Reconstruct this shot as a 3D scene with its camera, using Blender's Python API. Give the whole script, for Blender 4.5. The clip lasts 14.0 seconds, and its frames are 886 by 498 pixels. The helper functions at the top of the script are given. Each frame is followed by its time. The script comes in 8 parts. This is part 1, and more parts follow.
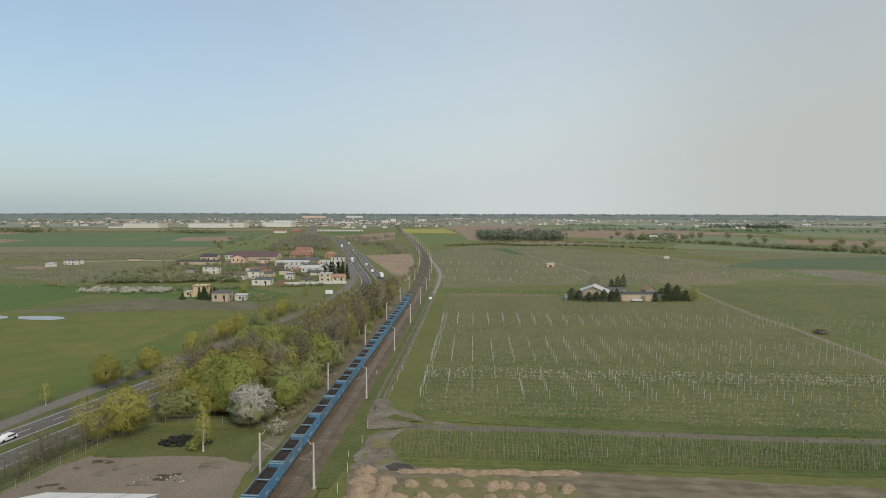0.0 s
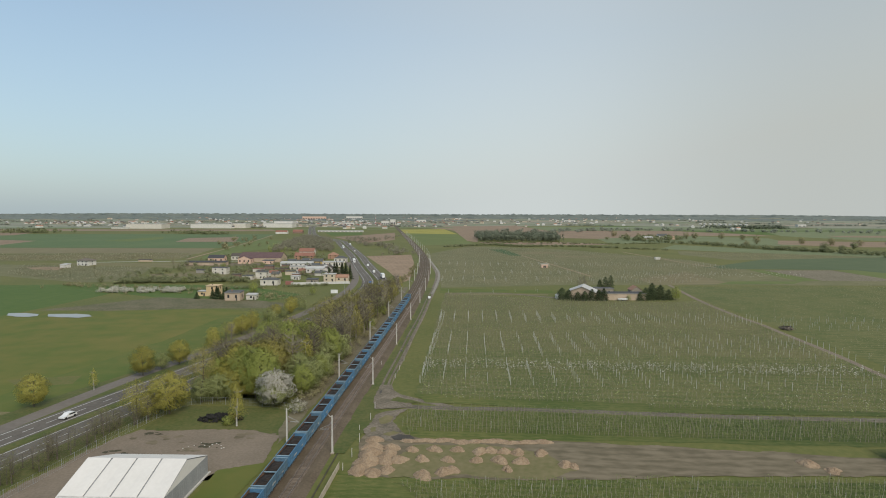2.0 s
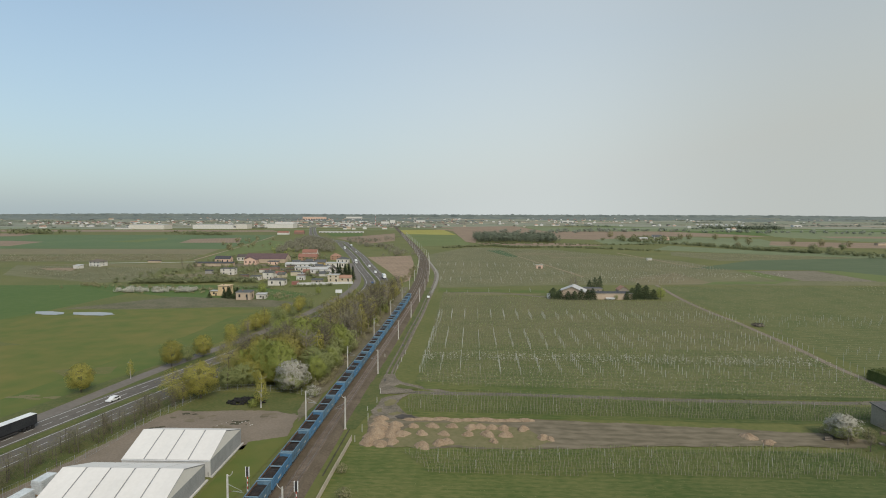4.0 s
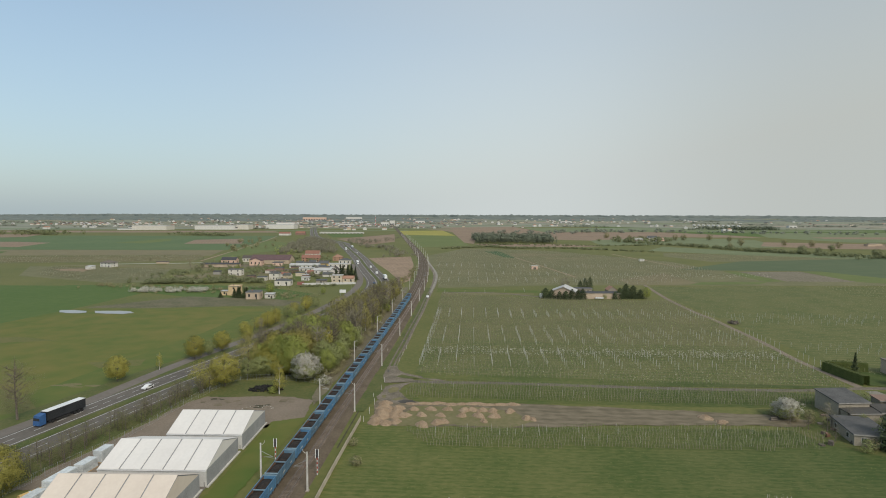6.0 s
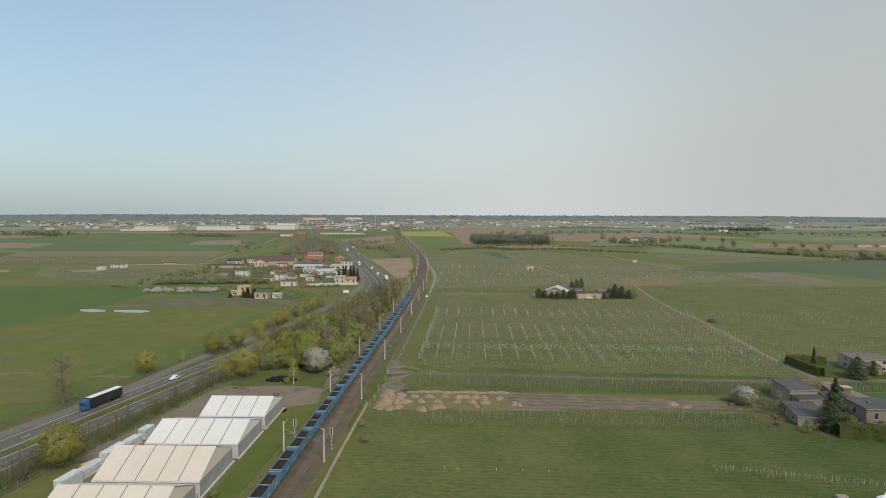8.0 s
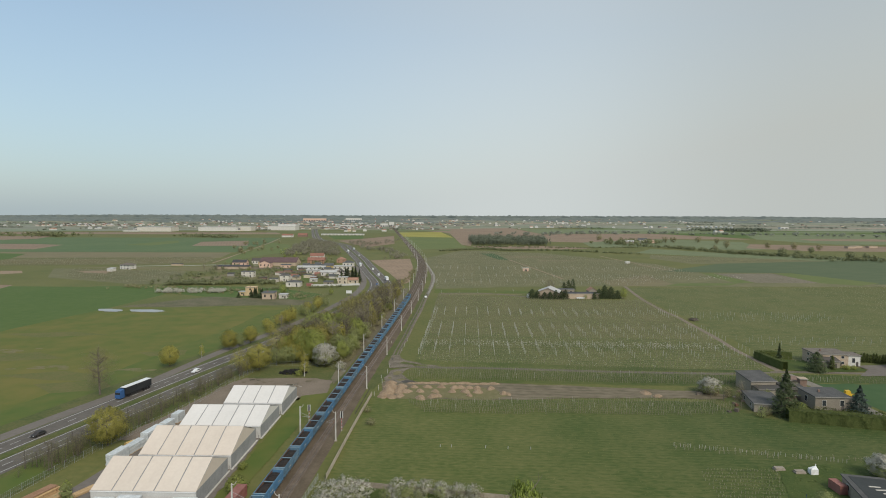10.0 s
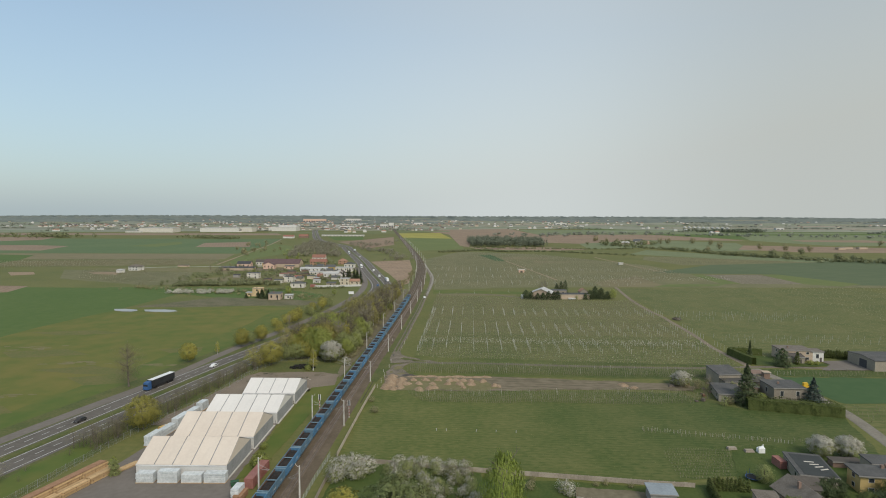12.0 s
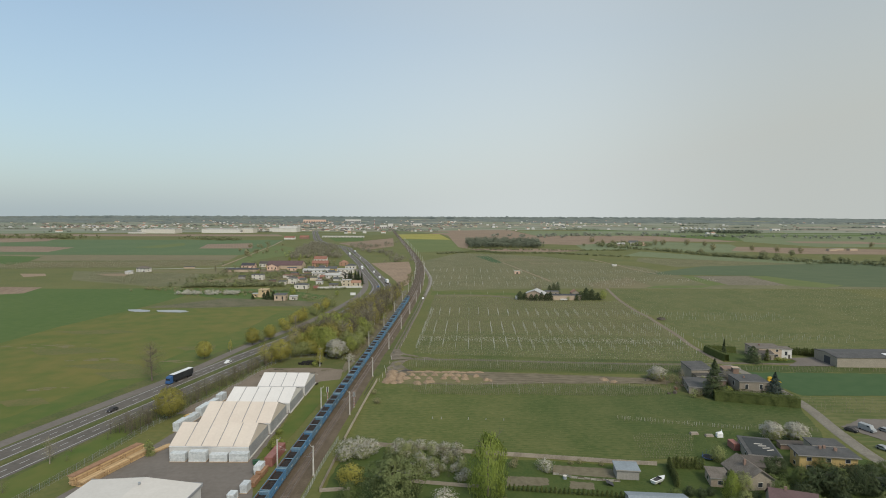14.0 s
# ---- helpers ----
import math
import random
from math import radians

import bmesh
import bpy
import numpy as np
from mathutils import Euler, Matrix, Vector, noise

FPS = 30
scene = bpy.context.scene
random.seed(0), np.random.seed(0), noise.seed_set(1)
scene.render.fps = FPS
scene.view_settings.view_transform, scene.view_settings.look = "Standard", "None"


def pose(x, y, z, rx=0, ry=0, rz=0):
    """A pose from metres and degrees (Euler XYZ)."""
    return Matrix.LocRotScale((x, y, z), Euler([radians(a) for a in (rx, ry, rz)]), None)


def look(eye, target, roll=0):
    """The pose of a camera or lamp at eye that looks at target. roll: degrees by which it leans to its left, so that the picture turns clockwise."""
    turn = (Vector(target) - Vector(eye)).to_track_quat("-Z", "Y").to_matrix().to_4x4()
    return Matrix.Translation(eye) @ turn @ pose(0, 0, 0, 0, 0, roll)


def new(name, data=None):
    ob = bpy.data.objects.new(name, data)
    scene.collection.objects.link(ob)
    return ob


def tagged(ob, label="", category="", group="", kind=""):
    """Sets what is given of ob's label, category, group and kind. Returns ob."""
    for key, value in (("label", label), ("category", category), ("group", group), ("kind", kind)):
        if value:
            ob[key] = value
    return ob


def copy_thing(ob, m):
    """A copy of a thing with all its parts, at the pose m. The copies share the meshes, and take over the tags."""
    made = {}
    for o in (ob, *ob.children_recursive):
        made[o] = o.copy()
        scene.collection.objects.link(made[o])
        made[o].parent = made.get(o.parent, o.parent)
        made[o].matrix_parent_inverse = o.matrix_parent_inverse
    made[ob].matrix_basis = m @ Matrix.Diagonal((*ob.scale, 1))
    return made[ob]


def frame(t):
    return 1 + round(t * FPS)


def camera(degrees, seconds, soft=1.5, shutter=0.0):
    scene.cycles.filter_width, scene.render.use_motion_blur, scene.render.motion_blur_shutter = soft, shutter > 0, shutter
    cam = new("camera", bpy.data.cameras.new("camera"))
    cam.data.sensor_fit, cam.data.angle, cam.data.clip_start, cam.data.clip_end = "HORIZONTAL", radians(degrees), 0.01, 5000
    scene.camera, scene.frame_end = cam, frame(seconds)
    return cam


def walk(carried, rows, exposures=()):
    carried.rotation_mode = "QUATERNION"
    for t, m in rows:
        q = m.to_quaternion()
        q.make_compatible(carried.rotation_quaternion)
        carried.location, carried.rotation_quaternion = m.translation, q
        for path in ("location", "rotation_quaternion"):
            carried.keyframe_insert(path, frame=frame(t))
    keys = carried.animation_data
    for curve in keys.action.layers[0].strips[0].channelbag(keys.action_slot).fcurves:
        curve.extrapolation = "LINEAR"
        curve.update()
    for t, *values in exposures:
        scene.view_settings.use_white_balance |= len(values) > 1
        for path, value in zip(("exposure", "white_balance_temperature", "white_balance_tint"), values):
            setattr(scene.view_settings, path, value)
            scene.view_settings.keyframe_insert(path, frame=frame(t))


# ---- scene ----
cam = camera(75.0, 14.0, soft=1.0)
PATH = [
    (0, -1.249, 2.163, 54.676, 0.248, -3.634, 0.161),
    (1, -0.751, -9.904, 56.257, 0.220, -3.639, 0.163),
    (2, -0.288, -21.885, 57.831, 0.192, -3.644, 0.165),
    (3, 0.149, -33.791, 59.408, 0.164, -3.648, 0.167),
    (4, 0.569, -45.628, 60.996, 0.136, -3.652, 0.169),
    (5, 0.982, -57.407, 62.605, 0.107, -3.654, 0.172),
    (6, 1.398, -69.135, 64.242, 0.078, -3.656, 0.174),
    (7, 1.824, -80.822, 65.919, 0.049, -3.658, 0.176),
    (8, 2.271, -92.475, 67.642, 0.020, -3.658, 0.178),
    (9, 2.748, -104.105, 69.421, -0.010, -3.658, 0.180),
    (10, 3.264, -115.718, 71.266, -0.040, -3.658, 0.183),
    (11, 3.828, -127.325, 73.184, -0.070, -3.656, 0.185),
    (12, 4.450, -138.933, 75.185, -0.100, -3.654, 0.187),
    (13, 5.138, -150.551, 77.278, -0.130, -3.652, 0.189),
    (14, 5.903, -162.189, 79.472, -0.161, -3.648, 0.191),
]
walk(cam, [(t, pose(x, y, z, 90 + pitch, -roll, yaw)) for t, x, y, z, yaw, pitch, roll in PATH])

# ---- daylight: hazy spring afternoon, veiled sun behind the camera ----
SUN_ELEV, SUN_AZ = radians(42), radians(151)
world = bpy.data.worlds.new("world")
scene.world = world
world.use_nodes = True
wn, wl = world.node_tree.nodes, world.node_tree.links
sky = wn.new("ShaderNodeTexSky")
sky.sky_type, sky.sun_disc = "NISHITA", False
sky.sun_elevation, sky.sun_rotation = SUN_ELEV, SUN_AZ
sky.altitude, sky.air_density, sky.dust_density, sky.ozone_density = 100, 1.0, 1.9, 1.0
wn["Background"].inputs[1].default_value = 0.18
# thin high cloud veils the whole sky evenly
veil, both_skies = wn.new("ShaderNodeBackground"), wn.new("ShaderNodeMixShader")
tint, veil_mix = wn.new("ShaderNodeMix"), wn.new("ShaderNodeValToRGB")
tint.data_type, tint.blend_type = "RGBA", "MULTIPLY"
tint.inputs[0].default_value = 1.0
tint.inputs[7].default_value = (0.88, 0.98, 0.97, 1)
wl.new(sky.outputs[0], tint.inputs[6])
wl.new(tint.outputs[2], wn["Background"].inputs[0])
# the veil is thicker and warmer towards one side, and thickest at the horizon
side, axis = wn.new("ShaderNodeTexCoord"), wn.new("ShaderNodeSeparateXYZ")
wl.new(side.outputs["Generated"], axis.inputs[0])
def ramp_of(socket, lo, hi, to_lo, to_hi):
    s = wn.new("ShaderNodeMapRange")
    for name, v in (("From Min", lo), ("From Max", hi), ("To Min", to_lo), ("To Max", to_hi)):
        s.inputs[name].default_value = v
    wl.new(socket, s.inputs[0])
    return s.outputs[0]
thick = wn.new("ShaderNodeMath")
thick.operation, thick.use_clamp = "ADD", True
wl.new(ramp_of(axis.outputs[0], -0.65, 0.6, 0.44, 0.84), thick.inputs[0])
wl.new(ramp_of(axis.outputs[2], 0.0, 0.28, 0.34, 0.0), thick.inputs[1])
wl.new(thick.outputs[0], both_skies.inputs[0])
wl.new(ramp_of(axis.outputs[0], -0.6, 0.55, 0.0, 1.0), veil_mix.inputs[0])
veil_mix.color_ramp.interpolation = "EASE"
middle = veil_mix.color_ramp.elements.new(0.65)
for stop, colour in zip(veil_mix.color_ramp.elements, ((0.44, 0.52, 0.552, 1), (0.59, 0.636, 0.63, 1), (0.5, 0.53, 0.508, 1))):
    stop.color = colour
wl.new(veil_mix.outputs[0], veil.inputs[0])
wl.new(wn["Background"].outputs[0], both_skies.inputs[1])
wl.new(veil.outputs[0], both_skies.inputs[2])
wl.new(both_skies.outputs[0], wn["World Output"].inputs[0])
lamp = bpy.data.lights.new("sun", "SUN")
lamp.energy, lamp.angle, lamp.color = 2.3, radians(22), (1.0, 0.925, 0.82)
sun = new("sun", lamp)
to_sun = Vector((math.sin(SUN_AZ) * math.cos(SUN_ELEV), math.cos(SUN_AZ) * math.cos(SUN_ELEV), math.sin(SUN_ELEV)))
sun.matrix_world = look(to_sun * 300, (0, 0, 0))

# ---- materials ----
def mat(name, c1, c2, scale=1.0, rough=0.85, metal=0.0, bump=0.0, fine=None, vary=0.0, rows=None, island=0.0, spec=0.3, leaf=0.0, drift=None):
    """Two colours mixed by noise at a large and a small size, in metres; rows: (angle, period, strength) of tilled
    streaks;
    drift: (x0, x1, value0, value1), value and hue shifted smoothly along world x."""
    m = bpy.data.materials.new(name)
    m.use_nodes = True
    n, l = m.node_tree.nodes, m.node_tree.links
    bsdf = n["Principled BSDF"]
    bsdf.inputs["Roughness"].default_value, bsdf.inputs["Metallic"].default_value = rough, metal
    bsdf.inputs["Specular IOR Level"].default_value = spec
    geo = n.new("ShaderNodeNewGeometry")
    big, small = n.new("ShaderNodeTexNoise"), n.new("ShaderNodeTexNoise")
    big.inputs["Scale"].default_value, big.inputs["Detail"].default_value = 1 / scale, 4
    small.inputs["Scale"].default_value, small.inputs["Detail"].default_value = 1 / (fine or scale / 9), 5
    l.new(geo.outputs["Position"], big.inputs["Vector"])
    l.new(geo.outputs["Position"], small.inputs["Vector"])
    both = n.new("ShaderNodeMath")
    both.operation = "MULTIPLY_ADD"
    both.inputs[1].default_value = 0.55
    l.new(small.outputs[0], both.inputs[0])
    half = n.new("ShaderNodeMath")
    half.operation, half.inputs[1].default_value = "MULTIPLY", 0.5
    l.new(big.outputs[0], half.inputs[0])
    l.new(half.outputs[0], both.inputs[2])
    fac = both.outputs[0]
    if rows:
        turn = n.new("ShaderNodeMapping")
        turn.inputs["Rotation"].default_value = (0, 0, radians(rows[0]))
        wave = n.new("ShaderNodeTexWave")
        wave.bands_direction = "Y"
        wave.inputs["Scale"].default_value = 0.314 / rows[1]
        wave.inputs["Distortion"].default_value, wave.inputs["Detail"].default_value = 1.2, 2
        wave.inputs["Detail Scale"].default_value = 0.2
        l.new(geo.outputs["Position"], turn.inputs[0])
        grain = n.new("ShaderNodeVectorMath")
        grain.operation, grain.inputs[1].default_value = "MULTIPLY", (0.3, 1, 1)
        l.new(turn.outputs[0], grain.inputs[0])
        l.new(grain.outputs[0], small.inputs["Vector"])
        l.new(turn.outputs[0], wave.inputs["Vector"])
        add = n.new("ShaderNodeMath")
        add.operation, add.inputs[1].default_value = "MULTIPLY_ADD", rows[2]
        sub = n.new("ShaderNodeMath")
        sub.operation, sub.inputs[1].default_value = "SUBTRACT", rows[2] / 2
        l.new(wave.outputs["Fac"], add.inputs[0])
        clump = n.new("ShaderNodeTexNoise")
        clump.inputs["Scale"].default_value, clump.inputs["Detail"].default_value = 1.4 / rows[1], 4
        loose = n.new("ShaderNodeVectorMath")
        loose.operation, loose.inputs[1].default_value = "MULTIPLY", (0.5, 1, 1)
        l.new(turn.outputs[0], loose.inputs[0])
        l.new(loose.outputs[0], clump.inputs["Vector"])
        tufts = n.new("ShaderNodeMath")
        tufts.operation, tufts.inputs[1].default_value = "MULTIPLY_ADD", 0.45
        l.new(clump.outputs[0], tufts.inputs[0])
        l.new(fac, tufts.inputs[2])
        level = n.new("ShaderNodeMath")
        level.operation, level.inputs[1].default_value = "SUBTRACT", 0.225
        l.new(tufts.outputs[0], level.inputs[0])
        l.new(level.outputs[0], add.inputs[2])
        l.new(add.outputs[0], sub.inputs[0])
        fac = sub.outputs[0]
    ramp = n.new("ShaderNodeValToRGB")
    ramp.color_ramp.elements[0].position, ramp.color_ramp.elements[1].position = 0.39, 0.66
    ramp.color_ramp.elements[0].color, ramp.color_ramp.elements[1].color = (*c1, 1), (*c2, 1)
    l.new(fac, ramp.inputs[0])
    out = ramp.outputs[0]
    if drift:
        # lush maps x to the value factor, tint maps it to the hue
        across, lush, drift_hsv = n.new("ShaderNodeSeparateXYZ"), n.new("ShaderNodeMapRange"), n.new("ShaderNodeHueSaturation")
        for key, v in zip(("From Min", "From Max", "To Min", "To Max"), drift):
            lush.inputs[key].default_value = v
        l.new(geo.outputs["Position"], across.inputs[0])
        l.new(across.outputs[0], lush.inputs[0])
        l.new(lush.outputs[0], drift_hsv.inputs["Value"])
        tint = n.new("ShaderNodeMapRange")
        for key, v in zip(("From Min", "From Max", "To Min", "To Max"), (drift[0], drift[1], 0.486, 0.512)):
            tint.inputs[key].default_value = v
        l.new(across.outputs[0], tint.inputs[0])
        l.new(tint.outputs[0], drift_hsv.inputs["Hue"])
        drift_hsv.inputs["Saturation"].default_value = 1.02
        l.new(out, drift_hsv.inputs["Color"])
        out = drift_hsv.outputs[0]
    for amount, node, socket in ((vary, "ShaderNodeObjectInfo", "Random"), (island, "ShaderNodeNewGeometry", "Random Per Island")):
        if amount:
            rnd = n.new(node)
            span = n.new("ShaderNodeMapRange")
            span.inputs["To Min"].default_value, span.inputs["To Max"].default_value = 1 - amount, 1 + amount
            l.new(rnd.outputs[socket], span.inputs[0])
            hsv = n.new("ShaderNodeHueSaturation")
            l.new(span.outputs[0], hsv.inputs["Value"])
            l.new(out, hsv.inputs["Color"])
            out = hsv.outputs[0]
    l.new(out, bsdf.inputs["Base Color"])
    if leaf:
        back, mixed = n.new("ShaderNodeBsdfTranslucent"), n.new("ShaderNodeMixShader")
        l.new(out, back.inputs[0])
        mixed.inputs[0].default_value = leaf
        l.new(bsdf.outputs[0], mixed.inputs[1])
        l.new(back.outputs[0], mixed.inputs[2])
        l.new(mixed.outputs[0], n["Material Output"].inputs[0])
    if bump:
        b = n.new("ShaderNodeBump")
        b.inputs["Strength"].default_value, b.inputs["Distance"].default_value = 0.6, bump
        l.new(small.outputs[0], b.inputs["Height"])
        l.new(b.outputs[0], bsdf.inputs["Normal"])
    return m


M = {
    "grass": mat("grass", (0.10, 0.115, 0.03), (0.15, 0.145, 0.045), 60, bump=0.1, fine=2.0),
    "verge": mat("verge", (0.065, 0.09, 0.022), (0.125, 0.12, 0.04), 9, bump=0.1, fine=1.0),
    "lawn": mat("lawn", (0.0433, 0.073, 0.0129), (0.0751, 0.0968, 0.0227), 7, bump=0.08, fine=0.8),
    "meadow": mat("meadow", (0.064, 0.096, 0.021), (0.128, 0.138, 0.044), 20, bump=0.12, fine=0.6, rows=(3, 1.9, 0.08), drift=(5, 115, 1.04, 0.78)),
    "orchard_grass": mat("orchard_grass", (0.1, 0.112, 0.036), (0.16, 0.15, 0.062), 22, bump=0.1, fine=1.2, rows=(3, 4.0, 0.1)),
    "orchard_green": mat("orchard_green", (0.084, 0.106, 0.029), (0.143, 0.143, 0.052), 22, bump=0.1, fine=1.2, rows=(3, 4.0, 0.13)),
    # distant meadow: haze put into the colour as extra paleness
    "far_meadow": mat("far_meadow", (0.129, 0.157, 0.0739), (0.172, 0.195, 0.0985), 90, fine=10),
    "striped_soil": mat("striped_soil", (0.115, 0.105, 0.062), (0.235, 0.2, 0.145), 40, fine=3, rows=(78, 5.0, 0.5)),
    "mud_water": mat("mud_water", (0.055, 0.047, 0.038), (0.08, 0.07, 0.058), 3, rough=0.5, spec=0.1),
    # far crops and soil, their colours lifted to carry painted haze
    "hazed_green": mat("hazed_green", (0.157, 0.186, 0.111), (0.196, 0.226, 0.138), 200, fine=30),
    "hazed_soil": mat("hazed_soil", (0.276, 0.226, 0.176), (0.333, 0.27, 0.207), 200, fine=30),
    "orchard_far": mat("orchard_far", (0.122, 0.125, 0.0551), (0.182, 0.167, 0.0848), 40, bump=0.1, fine=3, rows=(3, 7.0, 0.1)),
    "olive_crop": mat("olive_crop", (0.09, 0.121, 0.02), (0.16, 0.143, 0.034), 70, bump=0.05, fine=12),
    # plain before the skyline: haze painted in by lightening and greying
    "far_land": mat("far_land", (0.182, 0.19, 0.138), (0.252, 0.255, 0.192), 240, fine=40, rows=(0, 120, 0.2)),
    # far groves, paled because the colour includes distance haze
    "hazed_grove": mat("hazed_grove", (0.197, 0.215, 0.169), (0.274, 0.291, 0.233), 80, island=0.05, fine=12, leaf=0.05),
    "field_green": mat("field_green", (0.078, 0.108, 0.05), (0.098, 0.125, 0.06), 90, fine=8, rows=(3, 14, 0.15)),
    "grove": mat("grove", (0.17, 0.185, 0.092), (0.236, 0.25, 0.132), 30, island=0.08, fine=5, leaf=0.2),
    "pine_olive": mat("pine_olive", (0.12, 0.151, 0.0553), (0.2, 0.226, 0.0932), 2, vary=0.12, island=0.2, leaf=0.25),
    "worn_crop": mat("worn_crop", (0.105, 0.122, 0.03), (0.15, 0.132, 0.046), 10, bump=0.05, fine=1.5),
    "lush_crop": mat("lush_crop", (0.078, 0.117, 0.02), (0.125, 0.132, 0.03), 40, bump=0.05, fine=8),
    "green_crop": mat("green_crop", (0.068, 0.115, 0.022), (0.092, 0.132, 0.030), 90, bump=0.05, fine=6),
    "dark_crop": mat("dark_crop", (0.042, 0.09, 0.029), (0.06, 0.106, 0.038), 90, bump=0.05, fine=6),
    "pale_crop": mat("pale_crop", (0.106, 0.14, 0.0391), (0.138, 0.16, 0.0506), 80, fine=9),
    "stubble": mat("stubble", (0.16, 0.14, 0.075), (0.20, 0.17, 0.09), 60, fine=6, rows=(0, 12, 0.2)),
    "soil": mat("soil", (0.209, 0.147, 0.0977), (0.267, 0.195, 0.132), 60, fine=4, bump=0.08, rows=(70, 6, 0.1)),
    "scrub": mat("scrub", (0.125, 0.108, 0.066), (0.19, 0.165, 0.108), 12, fine=1.6, bump=0.2),
    "fallow": mat("fallow", (0.085, 0.09, 0.038), (0.17, 0.145, 0.09), 14, fine=1.6, bump=0.2),
    "ditch_soil": mat("ditch_soil", (0.0504, 0.0476, 0.028), (0.0868, 0.077, 0.0476), 2),
    # distant cereal, lightened so the colour itself holds some haze
    "green_far": mat("green_far", (0.085, 0.13, 0.05), (0.11, 0.15, 0.06), 120, fine=12),
    "grove_brown": mat("grove_brown", (0.205, 0.19, 0.135), (0.28, 0.262, 0.19), 30, island=0.1, fine=5, leaf=0.15),
    "fallow_soil": mat("fallow_soil", (0.235, 0.168, 0.108), (0.31, 0.222, 0.152), 25, fine=3, bump=0.08, rows=(80, 5, 0.05)),
    "sapling_leaf": mat("sapling_leaf", (0.125, 0.15, 0.052), (0.175, 0.195, 0.075), 3, island=0.15),
    # skyline and town woods: bluish or greyish haze painted into the foliage colour
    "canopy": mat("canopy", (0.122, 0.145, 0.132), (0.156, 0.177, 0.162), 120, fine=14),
    "hazed_trees": mat("hazed_trees", (0.17, 0.172, 0.13), (0.23, 0.228, 0.175), 60, fine=9),
    "rape": mat("rape", (0.248, 0.228, 0.042), (0.328, 0.296, 0.072), 50, fine=5),
    "pale_gravel": mat("pale_gravel", (0.215, 0.195, 0.162), (0.31, 0.288, 0.248), 6, bump=0.05, fine=0.9),
    "gravel": mat("gravel", (0.165, 0.148, 0.118), (0.245, 0.222, 0.182), 5, bump=0.06, fine=0.7),
    "yard_soil": mat("yard_soil", (0.172, 0.14, 0.103), (0.235, 0.188, 0.142), 9, bump=0.06, fine=0.6),
    "dirt": mat("dirt", (0.115, 0.095, 0.07), (0.20, 0.17, 0.13), 5, bump=0.06, fine=0.9),
    "grey_dirt": mat("grey_dirt", (0.12, 0.1, 0.062), (0.2, 0.165, 0.112), 7, bump=0.08, fine=1.3, rows=(4, 3.5, 0.12)),
    "sand": mat("sand", (0.225, 0.16, 0.105), (0.345, 0.26, 0.175), 2.0, bump=0.25, fine=0.3),
    "asphalt": mat("asphalt", (0.102, 0.0891, 0.0754), (0.146, 0.129, 0.11), 18, rough=0.8, fine=1.4),
    "old_asphalt": mat("old_asphalt", (0.158, 0.139, 0.12), (0.195, 0.172, 0.15), 12, rough=0.85, fine=1.6, spec=0.15),
    "paint": mat("paint", (0.42, 0.42, 0.40), (0.58, 0.58, 0.55), 3, fine=0.4),
    "ballast": mat("ballast", (0.0972, 0.0756, 0.0522), (0.153, 0.121, 0.0864), 6, bump=0.1, fine=0.5, spec=0.15),
    "sleeper": mat("sleeper", (0.135, 0.108, 0.086), (0.205, 0.168, 0.138), 3, vary=0.2),
    "rail_steel": mat("rail_steel", (0.20, 0.16, 0.13), (0.34, 0.30, 0.27), 4, rough=0.45, metal=0.6),
    "concrete": mat("concrete", (0.42, 0.40, 0.36), (0.60, 0.58, 0.54), 1.6, fine=0.25, vary=0.12),
    "panel_concrete": mat("panel_concrete", (0.36, 0.315, 0.245), (0.48, 0.425, 0.335), 3, fine=0.4, vary=0.1),
    "wall_concrete": mat("wall_concrete", (0.27, 0.23, 0.185), (0.38, 0.33, 0.27), 3, fine=0.4, vary=0.1),
    "steel": mat("steel", (0.30, 0.32, 0.33), (0.45, 0.47, 0.48), 2, rough=0.5, metal=0.4),
    "dark_steel": mat("dark_steel", (0.035, 0.035, 0.04), (0.07, 0.065, 0.06), 1.5, rough=0.7),
    "membrane_white": mat("membrane_white", (0.658, 0.63, 0.592), (0.705, 0.677, 0.639), 5, rough=0.7, fine=0.8, vary=0.02, spec=0.12),
    "membrane_pale": mat("membrane_pale", (0.575, 0.54, 0.49), (0.625, 0.59, 0.54), 6, rough=0.7, fine=0.9, spec=0.12),
    "membrane_cream": mat("membrane_cream", (0.613, 0.532, 0.451), (0.655, 0.575, 0.489), 5, rough=0.7, fine=0.8, vary=0.02, spec=0.12),
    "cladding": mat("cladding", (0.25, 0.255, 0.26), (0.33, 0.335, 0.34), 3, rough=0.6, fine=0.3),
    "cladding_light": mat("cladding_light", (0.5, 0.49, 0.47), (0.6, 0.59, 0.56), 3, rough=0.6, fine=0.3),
    "wrap": mat("wrap", (0.44, 0.47, 0.475), (0.70, 0.72, 0.715), 0.9, rough=0.4, fine=0.14, vary=0.1, bump=0.06),
    "timber": mat("timber", (0.42, 0.275, 0.14), (0.58, 0.41, 0.225), 1.5, fine=0.15, vary=0.2),
    "brown_timber": mat("brown_timber", (0.235, 0.13, 0.07), (0.34, 0.20, 0.12), 1.5, fine=0.15, vary=0.15),
    "straw": mat("straw", (0.45, 0.30, 0.11), (0.6, 0.43, 0.18), 0.8, fine=0.1),
    "red_steel": mat("red_steel", (0.24, 0.10, 0.08), (0.33, 0.155, 0.13), 2, rough=0.65, fine=0.3),
    "wagon_blue": mat("wagon_blue", (0.07, 0.14, 0.21), (0.145, 0.235, 0.305), 2.2, rough=0.6, fine=0.35, vary=0.15),
